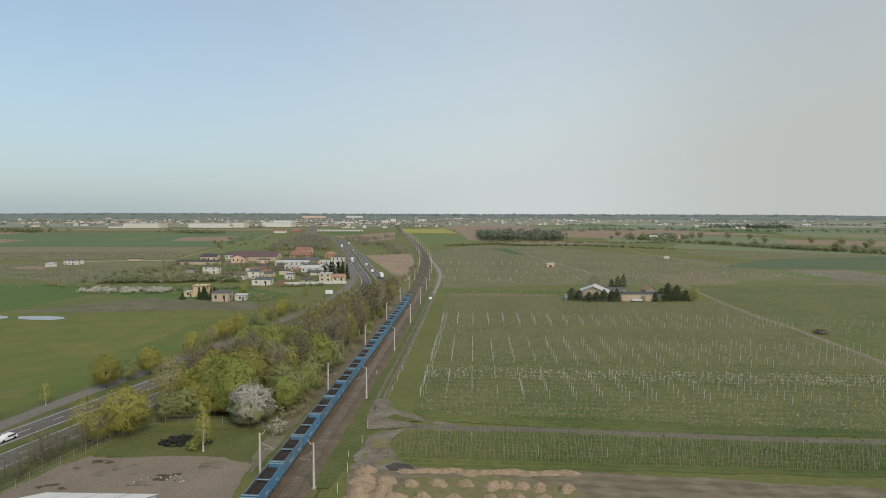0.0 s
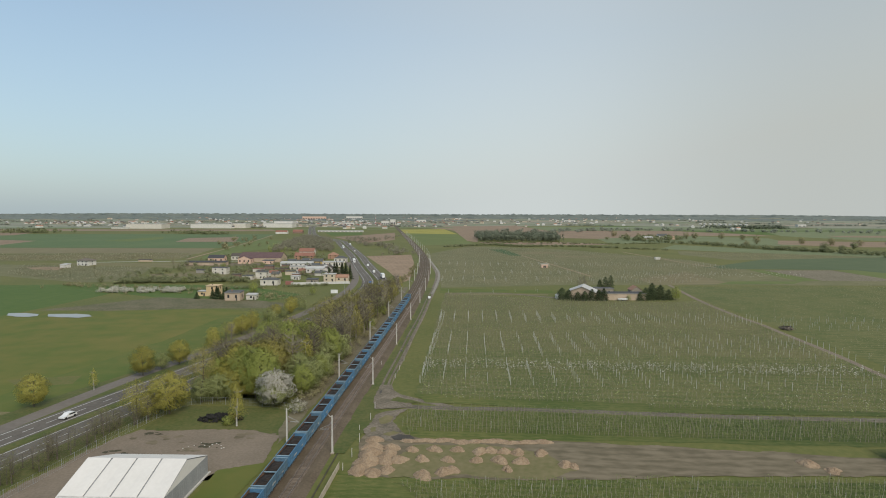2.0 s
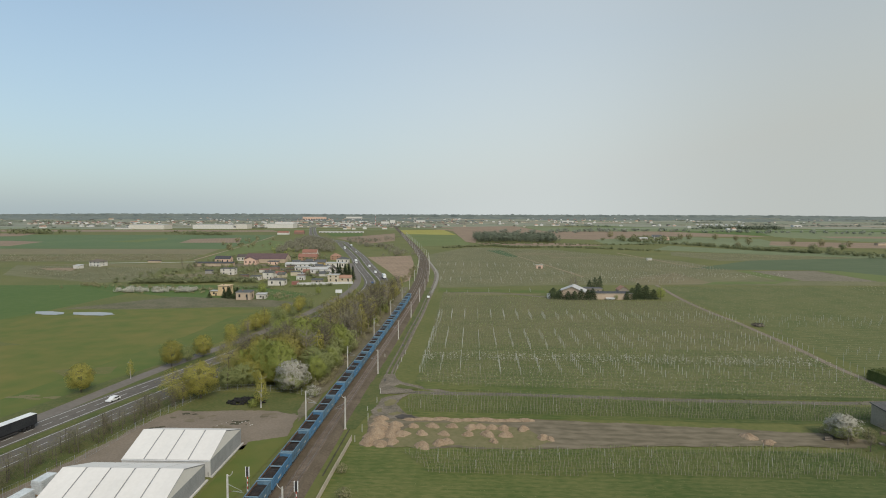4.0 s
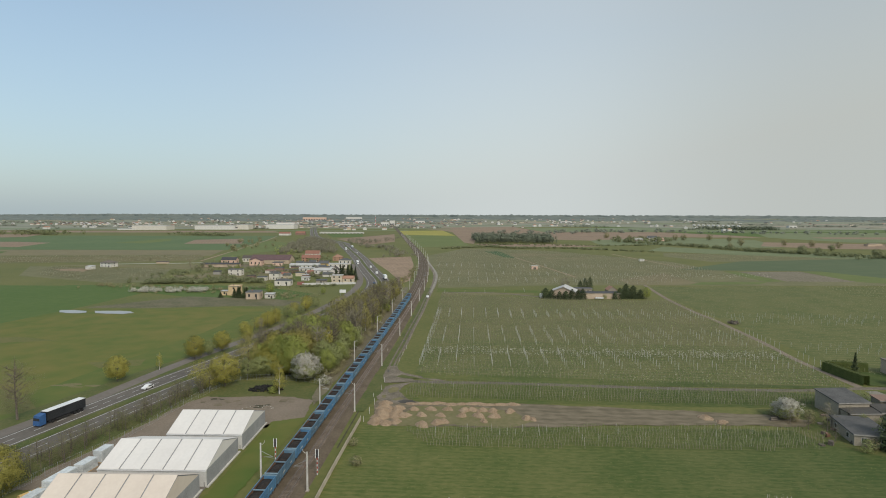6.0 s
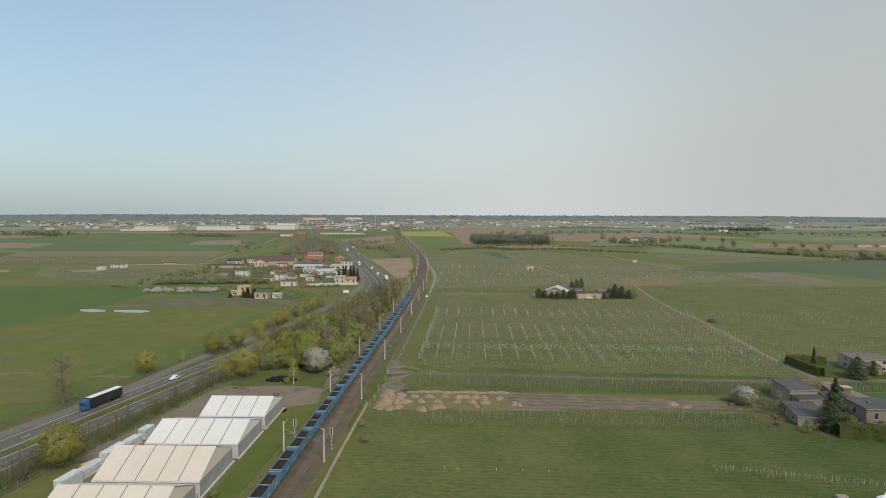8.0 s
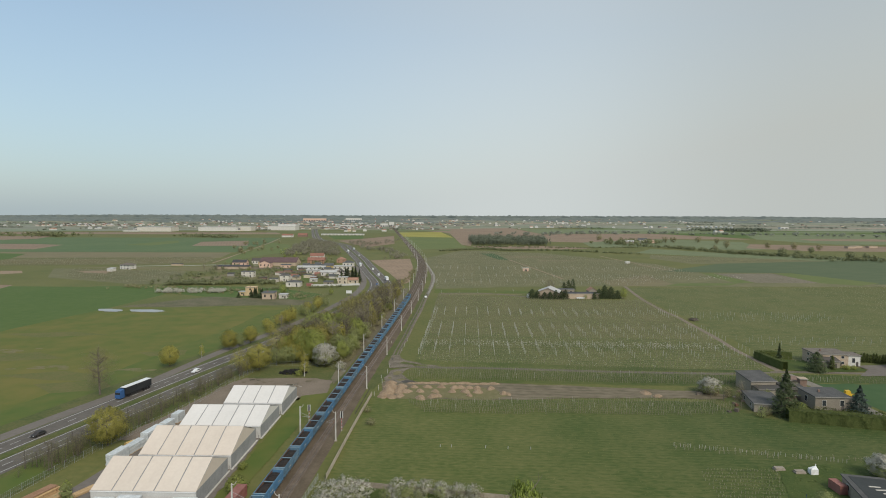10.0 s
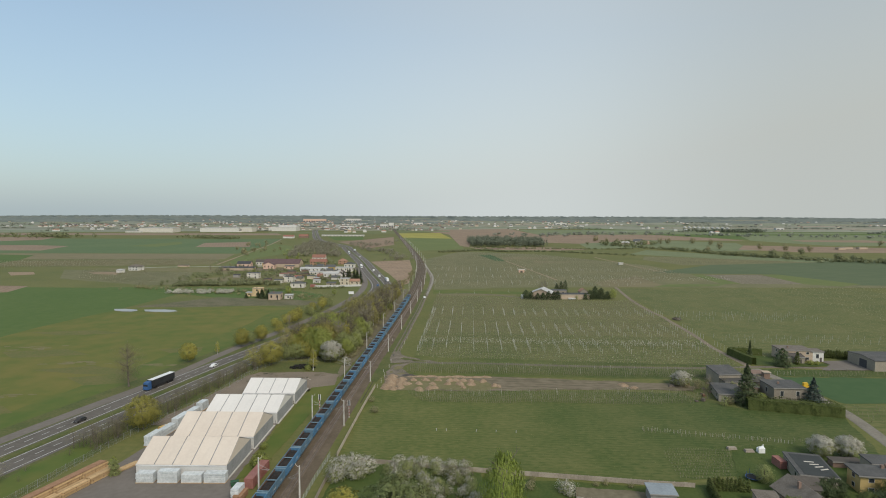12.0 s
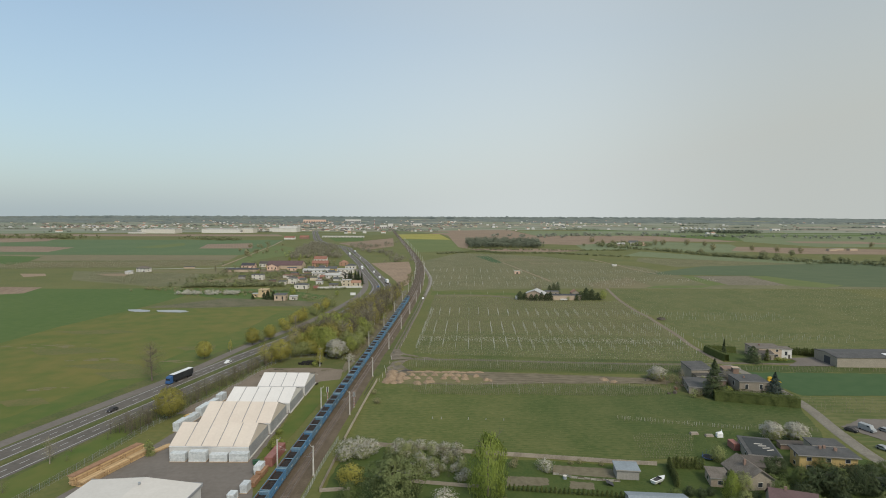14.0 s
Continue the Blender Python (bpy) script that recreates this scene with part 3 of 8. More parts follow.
    ("green wedge of crop", "green_crop", 0.065, [(-630, 689), (-900, 800), (-900, 880), (-687, 839), (-640, 740)]),
    ("bare brown field", "soil", 0.06, [(-1090, 1292), (-1029, 1354), (-1101, 1518), (-1500, 1470), (-1400, 1280)]),
    ("broad farmland before the skyline, haze put into its colour", "far_land", 0.02, [(-6000, 1900), (-1500, 1860), (-600, 2120), (-100, 2230), (700, 2470), (980, 2130), (6000, 2100), (6300, 4690), (-6300, 4690)]),
    ("rough meadow beside the lane", "orchard_green", 0.03, [(159, 83), (400, 82), (400, -420), (170, -420), (150, -30), (149, 12), (153, 40)]),
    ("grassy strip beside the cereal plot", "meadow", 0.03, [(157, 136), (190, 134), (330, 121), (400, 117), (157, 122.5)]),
    ("rough weedy ground around an old farm", "verge", 0.03, [(104, 100), (104, 116), (125, 122), (152, 124), (155, 76), (140, 75), (118, 80), (108, 88)]),
    ("dark green cereal plot", "dark_crop", 0.05, [(156, 122), (400, 115), (400, 84), (164, 85)]),
]:
    patch("field", pts, M[key], z, label, ragged=1.4 if max(abs(q[0]) + abs(q[1]) for q in pts) < 700 else 0.0)

patch("field", [(-250, -150), (-160, 60), (-142, 143), (-126, 235), (-122, 300), (-100, 296), (-99, 245), (-121, 143), (-142, 60), (-196, -150)], M["lush_crop"], 0.028, "green margin of the crop field beside the road", "field", 4.0)
for pts in ([(-190, 130), (-165, 138), (-150, 133), (-140, 122), (-165, 124)], [(-230, 165), (-200, 172), (-180, 160), (-215, 152)], [(-165, 118), (-140, 124), (-128, 112), (-150, 106)], [(-250, 215), (-215, 222), (-190, 214), (-225, 206)], [(-180, 75), (-165, 80), (-155, 72), (-170, 68)], [(-150, 172), (-128, 178), (-125, 168), (-140, 164)]):
    patch("worn_patch", pts, M["worn_crop"], 0.03, "worn brownish patch in the crop field", "field", 0.0)
bald = random.Random(18)
for cx, cy, a, b, n in ((-228, 174, 20, 5, 16), (-175, 143, 15, 4, 14), (-136, 140, 7, 4, 8), (-170, 93, 8, 4, 8)):
    for k in range(n):
        x, y, w = cx + bald.gauss(0, 0.5) * a, cy + bald.gauss(0, 0.5) * b, bald.uniform(1.2, 4.2)
        pts = [(x + w * bald.uniform(0.7, 1.3) * math.cos(q), y + w * 0.34 * bald.uniform(0.6, 1.3) * math.sin(q)) for q in [0.698 * v for v in range(9)]]
        patch("bare_patch", pts, M["worn"], 0.034 + 0.0007 * k, "bare brownish patch in the crop field", "field", 0.4)
# bare soil, yards, tracks
patch("bare_soil", [(-21, 101.5), (-21, 128), (-15, 128), (-4, 121), (22, 121), (50, 118.5), (106, 111), (116, 106), (110, 101), (80, 102.5), (46, 101), (25, 99.5), (0, 100)], M["grey_dirt"], 0.07, "scraped grey-brown soil around sand heaps", "soil", 2.4)
patch("grass_patch", [(-12, 100.5), (-14, 107), (-8, 118), (8, 119), (24, 114), (30, 104), (22, 99.5), (2, 101.5)], M["worn"], 0.09, "patchy grass among the sand heaps", "grass", 1.2)
patch("yard", [(-42.2, 101.5), (-42, 108), (-42.4, 117), (-42.3, 126.5), (-52, 128.2), (-67.2, 128.8), (-80.4, 127.5), (-85, 121), (-88, 104), (-91.5, 88), (-96, 72), (-98, 60), (-82, 58), (-50.6, 103)], M["yard_soil"], 0.06, "bare earth yard behind the halls", "yard", 1.0)
patch("yard", [(-102, -12), (-92, 28), (-86, 62), (-53.5, 62), (-53.5, 17), (-44, -14), (-50, -130), (-140, -130)], M["old_asphalt"], 0.08, "grey asphalt storage yard", "yard", 0.3)
stain = random.Random(19)
for cx, cy, a, b, key, n in ((-58.3, 118.2, 3.5, 1.6, "ditch_soil", 7), (-62, 114.3, 3, 1.2, "grey_dirt", 5), (-76, 124.6, 3, 1.0, "ditch_soil", 4), (-79, 113, 3, 1.6, "ditch_soil", 4), (-47.4, 104.6, 2.5, 1.5, "grey_dirt", 4), (-70, 120, 9, 4, "grey_dirt", 8), (-52, 122, 6, 4, "grey_dirt", 7)):
    for k in range(n):
        x, y, w = cx + stain.gauss(0, 0.6) * a, cy + stain.gauss(0, 0.6) * b, stain.uniform(0.5, 1.7)
        pts = [(x + w * stain.uniform(0.6, 1.3) * math.cos(q), y + w * 0.55 * stain.uniform(0.6, 1.3) * math.sin(q)) for q in [0.698 * v for v in range(9)]]
        patch("mud_stain", pts, M[key], 0.066 + 0.0006 * k, "damp dark stain on the bare earth yard", "stain", 0.2)
rubble = random.Random(20)
for k in range(18):
    x, y, w = -60 + rubble.gauss(0, 3.2), 117 + rubble.gauss(0, 1.3), rubble.uniform(0.1, 0.24)
    b2 = Build().prism([(x - w, y - w * 0.7, 0.06), (x + w, y - w * 0.6, 0.06), (x + w * 0.9, y + w * 0.7, 0.06), (x - w * 0.8, y + w * 0.8, 0.06)], [(x - w * 0.6, y - w * 0.4, 0.06 + w), (x + w * 0.5, y - w * 0.4, 0.06 + w * 0.8), (x + w * 0.4, y + w * 0.4, 0.06 + w * 1.1), (x - w * 0.5, y + w * 0.5, 0.06 + w * 0.9)])
    single("rubble_piece", b2, M["concrete" if k % 3 else "ditch_soil"], "broken lump of rubble on the bare earth yard", "rubble", "rubble on the yard")
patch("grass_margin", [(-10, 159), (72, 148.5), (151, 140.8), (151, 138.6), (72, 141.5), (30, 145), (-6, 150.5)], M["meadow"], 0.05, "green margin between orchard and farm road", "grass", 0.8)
patch("lawn", [(-77, 146.5), (-50, 145), (-40, 141), (-38.5, 122), (-50, 126.8), (-62, 128), (-79, 127), (-81, 130)], M["verge"], 0.05, "grass plot with a pile of black debris", "lawn", 0.8)
patch("grass_strip", [(-53.5, 18), (-48, 24), (-45, 64), (-41, 108), (-51, 103.5)], M["lush_crop"], 0.07, "mown grass strip between halls and railway", "lawn", 0.3)
patch("grass_strip", [(-109, 58), (-103, 58), (-107, 27), (-110.5, 4), (-115, -22), (-127, -22), (-122, 4), (-115.5, 30)], M["lush_crop"], 0.03, "green grass between highway and mesh fence", "lawn", 1.2)
patch("embankment", [(-41.5, 118), (-36, 200), (-30, 300), (-28, 420), (-31, 420), (-36, 300), (-44, 190), (-44.5, 128)], M["scrub"], 0.085, "rough brown railway embankment", "embankment", 0.8)
patch("verge", [(-200, -150), (-120, 160), (-88, 250), (-60, 390), (-40, 390), (-46, 300), (-60, 235), (-78, 160), (-99, 60), (-112, -20), (-150, -150)], M["verge"], 0.025, "rough roadside grass", "verge")
patch("verge", [(-28.5, 113), (-24, 113), (-19, 140), (-18, 180), (-13, 300), (-9, 400), (-5, 410), (-14, 420), (-17, 300), (-21, 220)], M["verge"], 0.06, "weedy strip beside the railway", "verge", 0.5)

def track(name, pts, w, m, z, label, category="track"):
    return single(name, ribbon(curve(pts, 5), [(-w / 2 - 0.4, z - 0.12), (-w / 2, z), (w / 2, z), (w / 2 + 0.4, z - 0.12)]), m, label, category, kind="structure")

track("dirt_track", [(-19.9, 150), (-20, 160), (-20, 171), (-19.2, 187.6), (-17.9, 210.7), (-16.2, 249), (-13.4, 300), (-11.6, 350), (-9.2, 398), (-7.2, 440), (-6.6, 480), (-7.5, 530), (-12.5, 595), (-22, 697), (-31, 790)], 3.5, M["muddy"], 0.12, "rutted muddy track beside the railway")
track("gravel_track", [(-9.4, 384), (-8.2, 405), (-6.4, 450), (-5.6, 490), (-6.6, 535), (-11.4, 597), (-20.8, 698)], 1.7, M["pale_gravel"], 0.15, "pale gravel edge of the track beside the railway")
RUTS = curve([(-19.9, 150), (-20, 160), (-20, 171), (-19.2, 187.6), (-17.9, 210.7), (-16.2, 249), (-13.4, 300), (-11.6, 350), (-9.2, 398), (-7.2, 440)], 5)
for o in (-1.0, 0.9):
    single("wheel_rut", ribbon(RUTS, [(o - 0.38, 0.132), (o, 0.128), (o + 0.38, 0.132)]), M["dirt"], "dark wheel rut in the muddy track", "track", kind="structure")
rut = random.Random(5)
for k in range(15):
    q = RUTS[rut.randrange(2, len(RUTS) - 6)]
    x, y, w, d = q.x + rut.uniform(-1.2, 1.1), q.y, rut.uniform(0.3, 0.6), rut.uniform(0.9, 2.2)
    patch("puddle", [(x - w, y - 0.2 * d), (x - 0.3 * w, y - d), (x + w * 0.8, y - 0.6 * d), (x + w, y + 0.3 * d), (x + 0.2 * w, y + d), (x - 0.9 * w, y + 0.6 * d)], M["mud_water"], 0.15, "small puddle in the muddy track", "puddle")
track("farm_road", [(-21, 148.2), (-14, 147.2), (1, 145.4), (29, 144.2), (75, 139.6), (110, 137.3), (134, 136.8), (156, 139.5), (191, 137.5), (240, 132), (330, 124)], 2.6, M["dirt"], 0.11, "narrow grey-brown farm road through the orchards", "road")
for o in (-0.75, 0.75):
    single("wheel_rut", ribbon(curve([(-14, 147.2), (1, 145.4), (29, 144.2), (75, 139.6), (110, 137.3), (134, 136.8)], 5), [(o - 0.3, 0.122), (o, 0.118), (o + 0.3, 0.122)]), M["asphalt"], "dark wheel rut in the farm road", "track", kind="structure")
track("dirt_track", [(-19.2, 168), (-18, 162), (-15.2, 157.4), (-10, 153.6), (-3.9, 150.3), (2, 146.4)], 2.0, M["muddy"], 0.115, "muddy bend joining the farm road")
DITCH = curve([(-27.4, 84), (-26, 110.2), (-25.2, 123.2), (-24.3, 140.3), (-23.4, 155.6), (-22.1, 175.6), (-20.5, 198.5), (-18.6, 232), (-16, 285)], 4)
single("ditch", ribbon(DITCH, [(-0.2, 0.13), (-0.07, 0.1), (0.07, 0.1), (0.2, 0.13)]), M["ditch_soil"], "narrow dark drainage ditch beside the railway", "ditch", kind="structure")
track("field_path", [(155.5, 140), (155.7, 158), (156, 180), (160, 214), (163, 258), (164.5, 278), (164, 300), (168, 356), (180, 440)], 2.5, M["yard_soil"], 0.10, "pale dirt path between orchards")
track("field_path", [(-314, 676), (-340, 860), (-391, 1200), (-430, 1420)], 3.0, M["sand"], 0.10, "pale field path")
track("field_path", [(-410, 626), (-362, 638), (-330, 642), (-294, 652), (-240, 648)], 3.4, M["concrete"], 0.10, "pale village lane")
track("field_path", [(156, 136), (158, 110), (157, 74), (150, 40), (147, 12), (150, -30), (152, -120)], 4.2, M["gravel"], 0.11, "dirt lane to the houses")
track("field_path", [(0, 388), (40, 389), (76, 368), (110, 362)], 3.0, M["dirt"], 0.10, "dirt lane to the farmstead")
track("field_path", [(103, 754), (117, 637), (127, 553), (133, 500)], 2.4, M["sand"], 0.10, "pale path between far orchards")
track("field_path", [(262, 830), (266, 778), (274, 700), (277, 649), (287, 585)], 2.6, M["sand"], 0.10, "pale path between far orchards")
track("service_road", [(p.x, p.y) for p in SERVICE[::6]] + [(SERVICE[-1].x, SERVICE[-1].y)], 5.2, M["old_asphalt"], 0.13, "worn grey service road beside the highway", "road")
patch("dirt_apron", [(-10.9, 144.5), (-16.2, 142.6), (-19.5, 139.7), (-20.8, 131.6), (-21.5, 127.8), (-20.0, 123.2), (-13.8, 120.0), (-10.4, 125.0), (-12.5, 129.1), (-14.2, 134.2), (-13.4, 139.7)], M["muddy"], 0.10, "worn dirt turning loop beside the sand heaps", "track", 0.5)
patch("puddle", [(-14.2, 123.3), (-12.3, 124.7), (-9.3, 124.2), (-7.7, 122.0), (-10.1, 120.9), (-13.0, 121.3)], M["mud_water"], 0.14, "dark rain puddle on bare soil", "puddle", 0.2)
patch("dirt_junction", [(-20.6, 144), (-21.9, 150.4), (-22.2, 159), (-21.5, 168), (-18, 168), (-17.6, 160), (-14.5, 154), (-10, 148.8), (-9, 146.4), (-13.6, 144.6)], M["muddy"], 0.125, "muddy junction of dirt tracks", "track", 0.6)
for pts in ([(-18.6, 136), (-17, 139), (-14.8, 138), (-15.6, 133), (-17.6, 132)], [(-13.6, 127.6), (-12, 126), (-14.5, 123.6), (-16.5, 125)], [(-20, 129.4), (-18.6, 130), (-18.2, 126.8), (-19.8, 126)]):
    patch("weed_patch", pts, M["worn"], 0.15, "thin weeds on worn dirt", "grass", 0.5)
patch("weed_patch", [(-17.2, 152), (-15, 155.2), (-11, 152.4), (-7, 149.6), (-12, 149.4)], M["verge"], 0.165, "weedy triangle between the dirt tracks", "grass", 0.3)

# highway with two carriageways
for side in (-1, 1):
    o0, o1 = side * 2.1, side * 10.6
    lo, hi = min(o0, o1), max(o0, o1)
    road = single("highway", ribbon(HIGHWAY, [(lo - 0.6, 0.0), (lo, 0.16), (hi, 0.16), (hi + 0.6, 0.0)]), M["asphalt"], "grey asphalt carriageway of a dual highway", "road", kind="structure")
    for o in (side * 2.5, side * 9.5):
        part("edge_line", ribbon(HIGHWAY, [(o - 0.14, 0.175), (o + 0.14, 0.175)]), M["paint"], road)
    dash, k = Build(), 0
    for a, b in zip(HIGHWAY, HIGHWAY[1:]):
        if -60 < a.y < 900:
            d = (b - a).normalized()
            q = a + Vector((d.y, -d.x)) * side * 6.0
            ribbon([q, q + d * 3.2], [(-0.11, 0.175), (0.11, 0.175)], dash)
    tagged(part("lane_dashes", dash, M["paint"], road), kind="stuff")
single("median", ribbon(HIGHWAY, [(-1.4, 0.15), (-0.6, 0.22), (0.6, 0.22), (1.4, 0.15)]), M["verge"], "grassy median strip of the highway", "median", kind="structure")

for pts in ([(-247, 301), (-238, 302), (-228, 298), (-225, 293), (-228, 290), (-236, 291), (-243, 294)], [(-223, 299), (-208, 300), (-199, 297), (-194, 292), (-199, 288), (-209, 289), (-218, 291)]):
    patch("pond", pts, M["water"], 0.06, "shallow pale pool standing in the field", "pond", 0.6)

# far strips of farmland below the skyline, haze put into their colours
fr = random.Random(41)
for k in range(44):
    y = 1880 + 2500 * (k / 44) ** 1.2
    x = fr.uniform(-0.8, 0.8) * y
    w, d = fr.uniform(160, 520), fr.uniform(50, 130)
    if -170 < x < 720 and y < 2450:
        continue
    s = fr.uniform(-0.08, 0.08) * w
    patch("field", [(x - w, y - s), (x + w, y + s), (x + w * 0.95, y + s + d), (x - w * 1.04, y - s + d)], M[fr.choice(["hazed_soil", "hazed_green", "far_meadow", "hazed_green", "far_meadow"])], 0.05, "far strip of farmland below the skyline")

# ---- railway ----
bed = [(-6.2, 0.0), (-4.4, 0.45), (4.4, 0.45), (6.2, 0.0)]
railbed = single("railway_bed", ribbon(RAIL, bed), M["ballast"], "dark ballast bed of a double track railway", "railway", kind="structure")
TRACKS = (-1.75, 2.1)
for o in TRACKS:
    for r in (-0.75, 0.75):
        part("rail", ribbon(RAIL, [(o + r - 0.05, 0.55), (o + r - 0.05, 0.75), (o + r + 0.05, 0.75), (o + r + 0.05, 0.55)]), M["rail_steel"], railbed)


def rail_frames(step, y0, y1):
    """Points and headings along the railway's middle line, every step metres."""
    carry, out = 0.0, []
    for a, b in zip(RAIL, RAIL[1:]):
        if b.y < y0 or a.y > y1:
            continue
        d, n = (b - a).normalized(), (b - a).length
        while carry < n:
            out.append((a + d * carry, d))
            carry += step
        carry -= n
    return out


def pole_thing(side):
    p = thing("catenary_pole", "pale concrete catenary pole with a bent steel bracket", "pole", group="catenary poles")
    mast = Build()
    mast.prism([(x * 0.21, y * 0.21, -0.2) for x, y in ((-1, -1), (1, -1), (1, 1), (-1, 1))], [(x * 0.13, y * 0.13, 9.3) for x, y in ((-1, -1), (1, -1), (1, 1), (-1, 1))])
    part("mast", mast, M["concrete"], p)
    part("footing", Build().box(-0.4, 0.4, -0.4, 0.4, -0.2, 0.25), M["wall_concrete"], p)
    s = -side
    arm = Build().tube((0, 0, 9.1), (s * 0.5, 0, 9.0), 0.06, 0.06).tube((s * 0.5, 0, 9.0), (s * 0.95, 0, 9.5), 0.06, 0.06).tube((s * 0.95, 0, 9.5), (s * 1.05, 0, 9.95), 0.06, 0.05)
    part("bracket", arm, M["concrete"], p)
    cant = Build().tube((0, 0, 7.4), (s * 2.9, 0, 6.0), 0.035, 0.03, 5).tube((0, 0, 5.9), (s * 3.0, 0, 6.0), 0.035, 0.03, 5).tube((s * 1.2, 0, 6.0), (s * 3.3, 0, 5.6), 0.025, 0.02, 5)
    part("cantilever", cant, M["steel"], p)
    part("insulator", Build().tube((s * 0.3, 0, 5.9), (s * 0.8, 0, 5.93), 0.09, 0.09), M["rust"], p)
    return p


pole_y = [-152, -99, -45, 7.3, 59.9, 113.1, 168.5, 227.3] + [227.3 + 58 * k for k in range(1, 22)]
for side in (1, -1):
    first = None
    for y in pole_y:
        x = at_y(RAIL, y) + (6.35 if side > 0 else -5.9)
        a = math.degrees(math.atan2(at_y(RAIL, y - 5) - at_y(RAIL, y + 5), 10))
        if first is None:
            first = pole_thing(side)
            first.matrix_basis = pose(x, y, 0.02, 0, 0, a)
        else:
            copy_thing(first, pose(x, y + (5 if side < 0 else 0), 0.02, 0, 0, a))


for o in TRACKS:
    wire = Build()
    for a, b in zip(pole_y[:-14], pole_y[1:-14]):
        n = 6
        for k in range(n):
            y0, y1 = a + (b - a) * k / n, a + (b - a) * (k + 1) / n
            sag = lambda y: 7.3 - 1.1 * (1 - (2 * (y - a) / (b - a) - 1) ** 2)
            wire.tube((at_y(RAIL, y0) + o, y0, 6.1), (at_y(RAIL, y1) + o, y1, 6.1), 0.012, 0.012, 3).tube((at_y(RAIL, y0) + o, y0, sag(y0)), (at_y(RAIL, y1) + o, y1, sag(y1)), 0.012, 0.012, 3)
    single("overhead_line", wire, M["dark_steel"], "thin overhead wires above the railway track", "wire", kind="stuff")


def signal_thing(x, y):
    p = thing("rail_signal", "railway signal on a red and white striped post", "signal", (x, y, 0.05), group="rail signals")
    for k in range(8):
        part("post_band", Build().tube((0, 0, k * 0.55), (0, 0, k * 0.55 + 0.55), 0.09, 0.09), M["signal_red" if k % 2 else "white_metal"], p)
    part("signal_head", Build().box(-0.28, 0.28, -0.12, 0.05, 4.4, 6.4), M["dark_steel"], p)
    part("head_edge", Build().box(-0.42, -0.28, -0.16, 0.09, 4.3, 6.5).box(0.28, 0.42, -0.16, 0.09, 4.3, 6.5), M["white_metal"], p)
    part("ladder", Build().tube((-0.3, 0.2, 0), (-0.3, 0.2, 4.4), 0.03, 0.03, 4).tube((0.3, 0.2, 0), (0.3, 0.2, 4.4), 0.03, 0.03, 4), M["steel"], p)
signal_thing(-41.4, 74.5)
signal_thing(-29.3, 68.0)


# ---- coal train ----
def wagon_thing(key):
    L, W, Z0, Z1 = 6.55, 1.45, 1.2, 3.65
    w = thing("coal_wagon", {"wagon_blue": "weathered blue open coal wagon", "wagon_bright": "bright blue open coal wagon", "wagon_grey": "faded grey-blue open coal wagon"}[key] + " on the railway track", "wagon", group="train of coal wagons")
    for s in (-1, 1):
        side = Build().box(min(s * W, s * (W - 0.06)), max(s * W, s * (W - 0.06)), -L, L, Z0, Z1)
        for k in range(9):
            y = -L + 0.5 + k * (2 * L - 1) / 8
            side.box(min(s * W, s * (W + 0.1)), max(s * W, s * (W + 0.1)), y - 0.07, y + 0.07, Z0 - 0.1, Z1 - 0.06)
        sw = part("side_wall", side, M[key], w)
        part("top_rail", Build().box(min(s * (W - 0.07), s * (W + 0.1)), max(s * (W - 0.07), s * (W + 0.1)), -L, L, Z1, Z1 + 0.09), M[key], sw)
        for y, n in ((-3.2, 1.9), (2.4, 1.2)):
            part("marking", Build().box(min(s * (W + 0.105), s * (W + 0.112)), max(s * (W + 0.105), s * (W + 0.112)), y, y + n, 2.1, 2.4), M["paint"], sw, "pale unreadable lettering bar")
        end = Build().box(-W + 0.06, W - 0.06, min(s * L, s * (L - 0.07)), max(s * L, s * (L - 0.07)), Z0, Z1)
        for x in (-0.8, 0, 0.8):
            end.box(x - 0.07, x + 0.07, min(s * L, s * (L + 0.1)), max(s * L, s * (L + 0.1)), Z0 - 0.1, Z1)
        ew = part("end_wall", end, M[key], w)
        part("end_beam", Build().box(-W - 0.12, W + 0.12, min(s * (L - 0.16), s * (L + 0.12)), max(s * (L - 0.16), s * (L + 0.12)), Z1 + 0.01, Z1 + 0.14), M["wagon_edge"], ew)
        bog = part("bogie", Build().box(-1.05, -0.9, s * 4.2 - 1.3, s * 4.2 + 1.3, 0.38, 0.72).box(0.9, 1.05, s * 4.2 - 1.3, s * 4.2 + 1.3, 0.38, 0.72).box(-0.9, 0.9, s * 4.2 - 0.3, s * 4.2 + 0.3, 0.5, 0.85), M["dark_steel"], w)
        for dy in (-0.9, 0.9):
            wheel = Build().tube((-0.85, s * 4.2 + dy, 0.46), (0.85, s * 4.2 + dy, 0.46), 0.08, 0.08, 6)
            for x in (-0.78, 0.66):
                wheel.tube((x, s * 4.2 + dy, 0.46), (x + 0.12, s * 4.2 + dy, 0.46), 0.46, 0.46, 14)
            part("wheelset", wheel, M["dark_steel"], bog)
        for x in (-0.87, 0.87):
            part("buffer", Build().tube((x, s * (L + 0.05), 1.05), (x, s * (L + 0.45), 1.05), 0.1, 0.1, 8).tube((x, s * (L + 0.4), 1.05), (x, s * (L + 0.46), 1.05), 0.24, 0.24, 10), M["dark_steel"], w)
    part("underframe", Build().box(-1.2, 1.2, -L, L, 0.9, 1.25), M["dark_steel"], w)
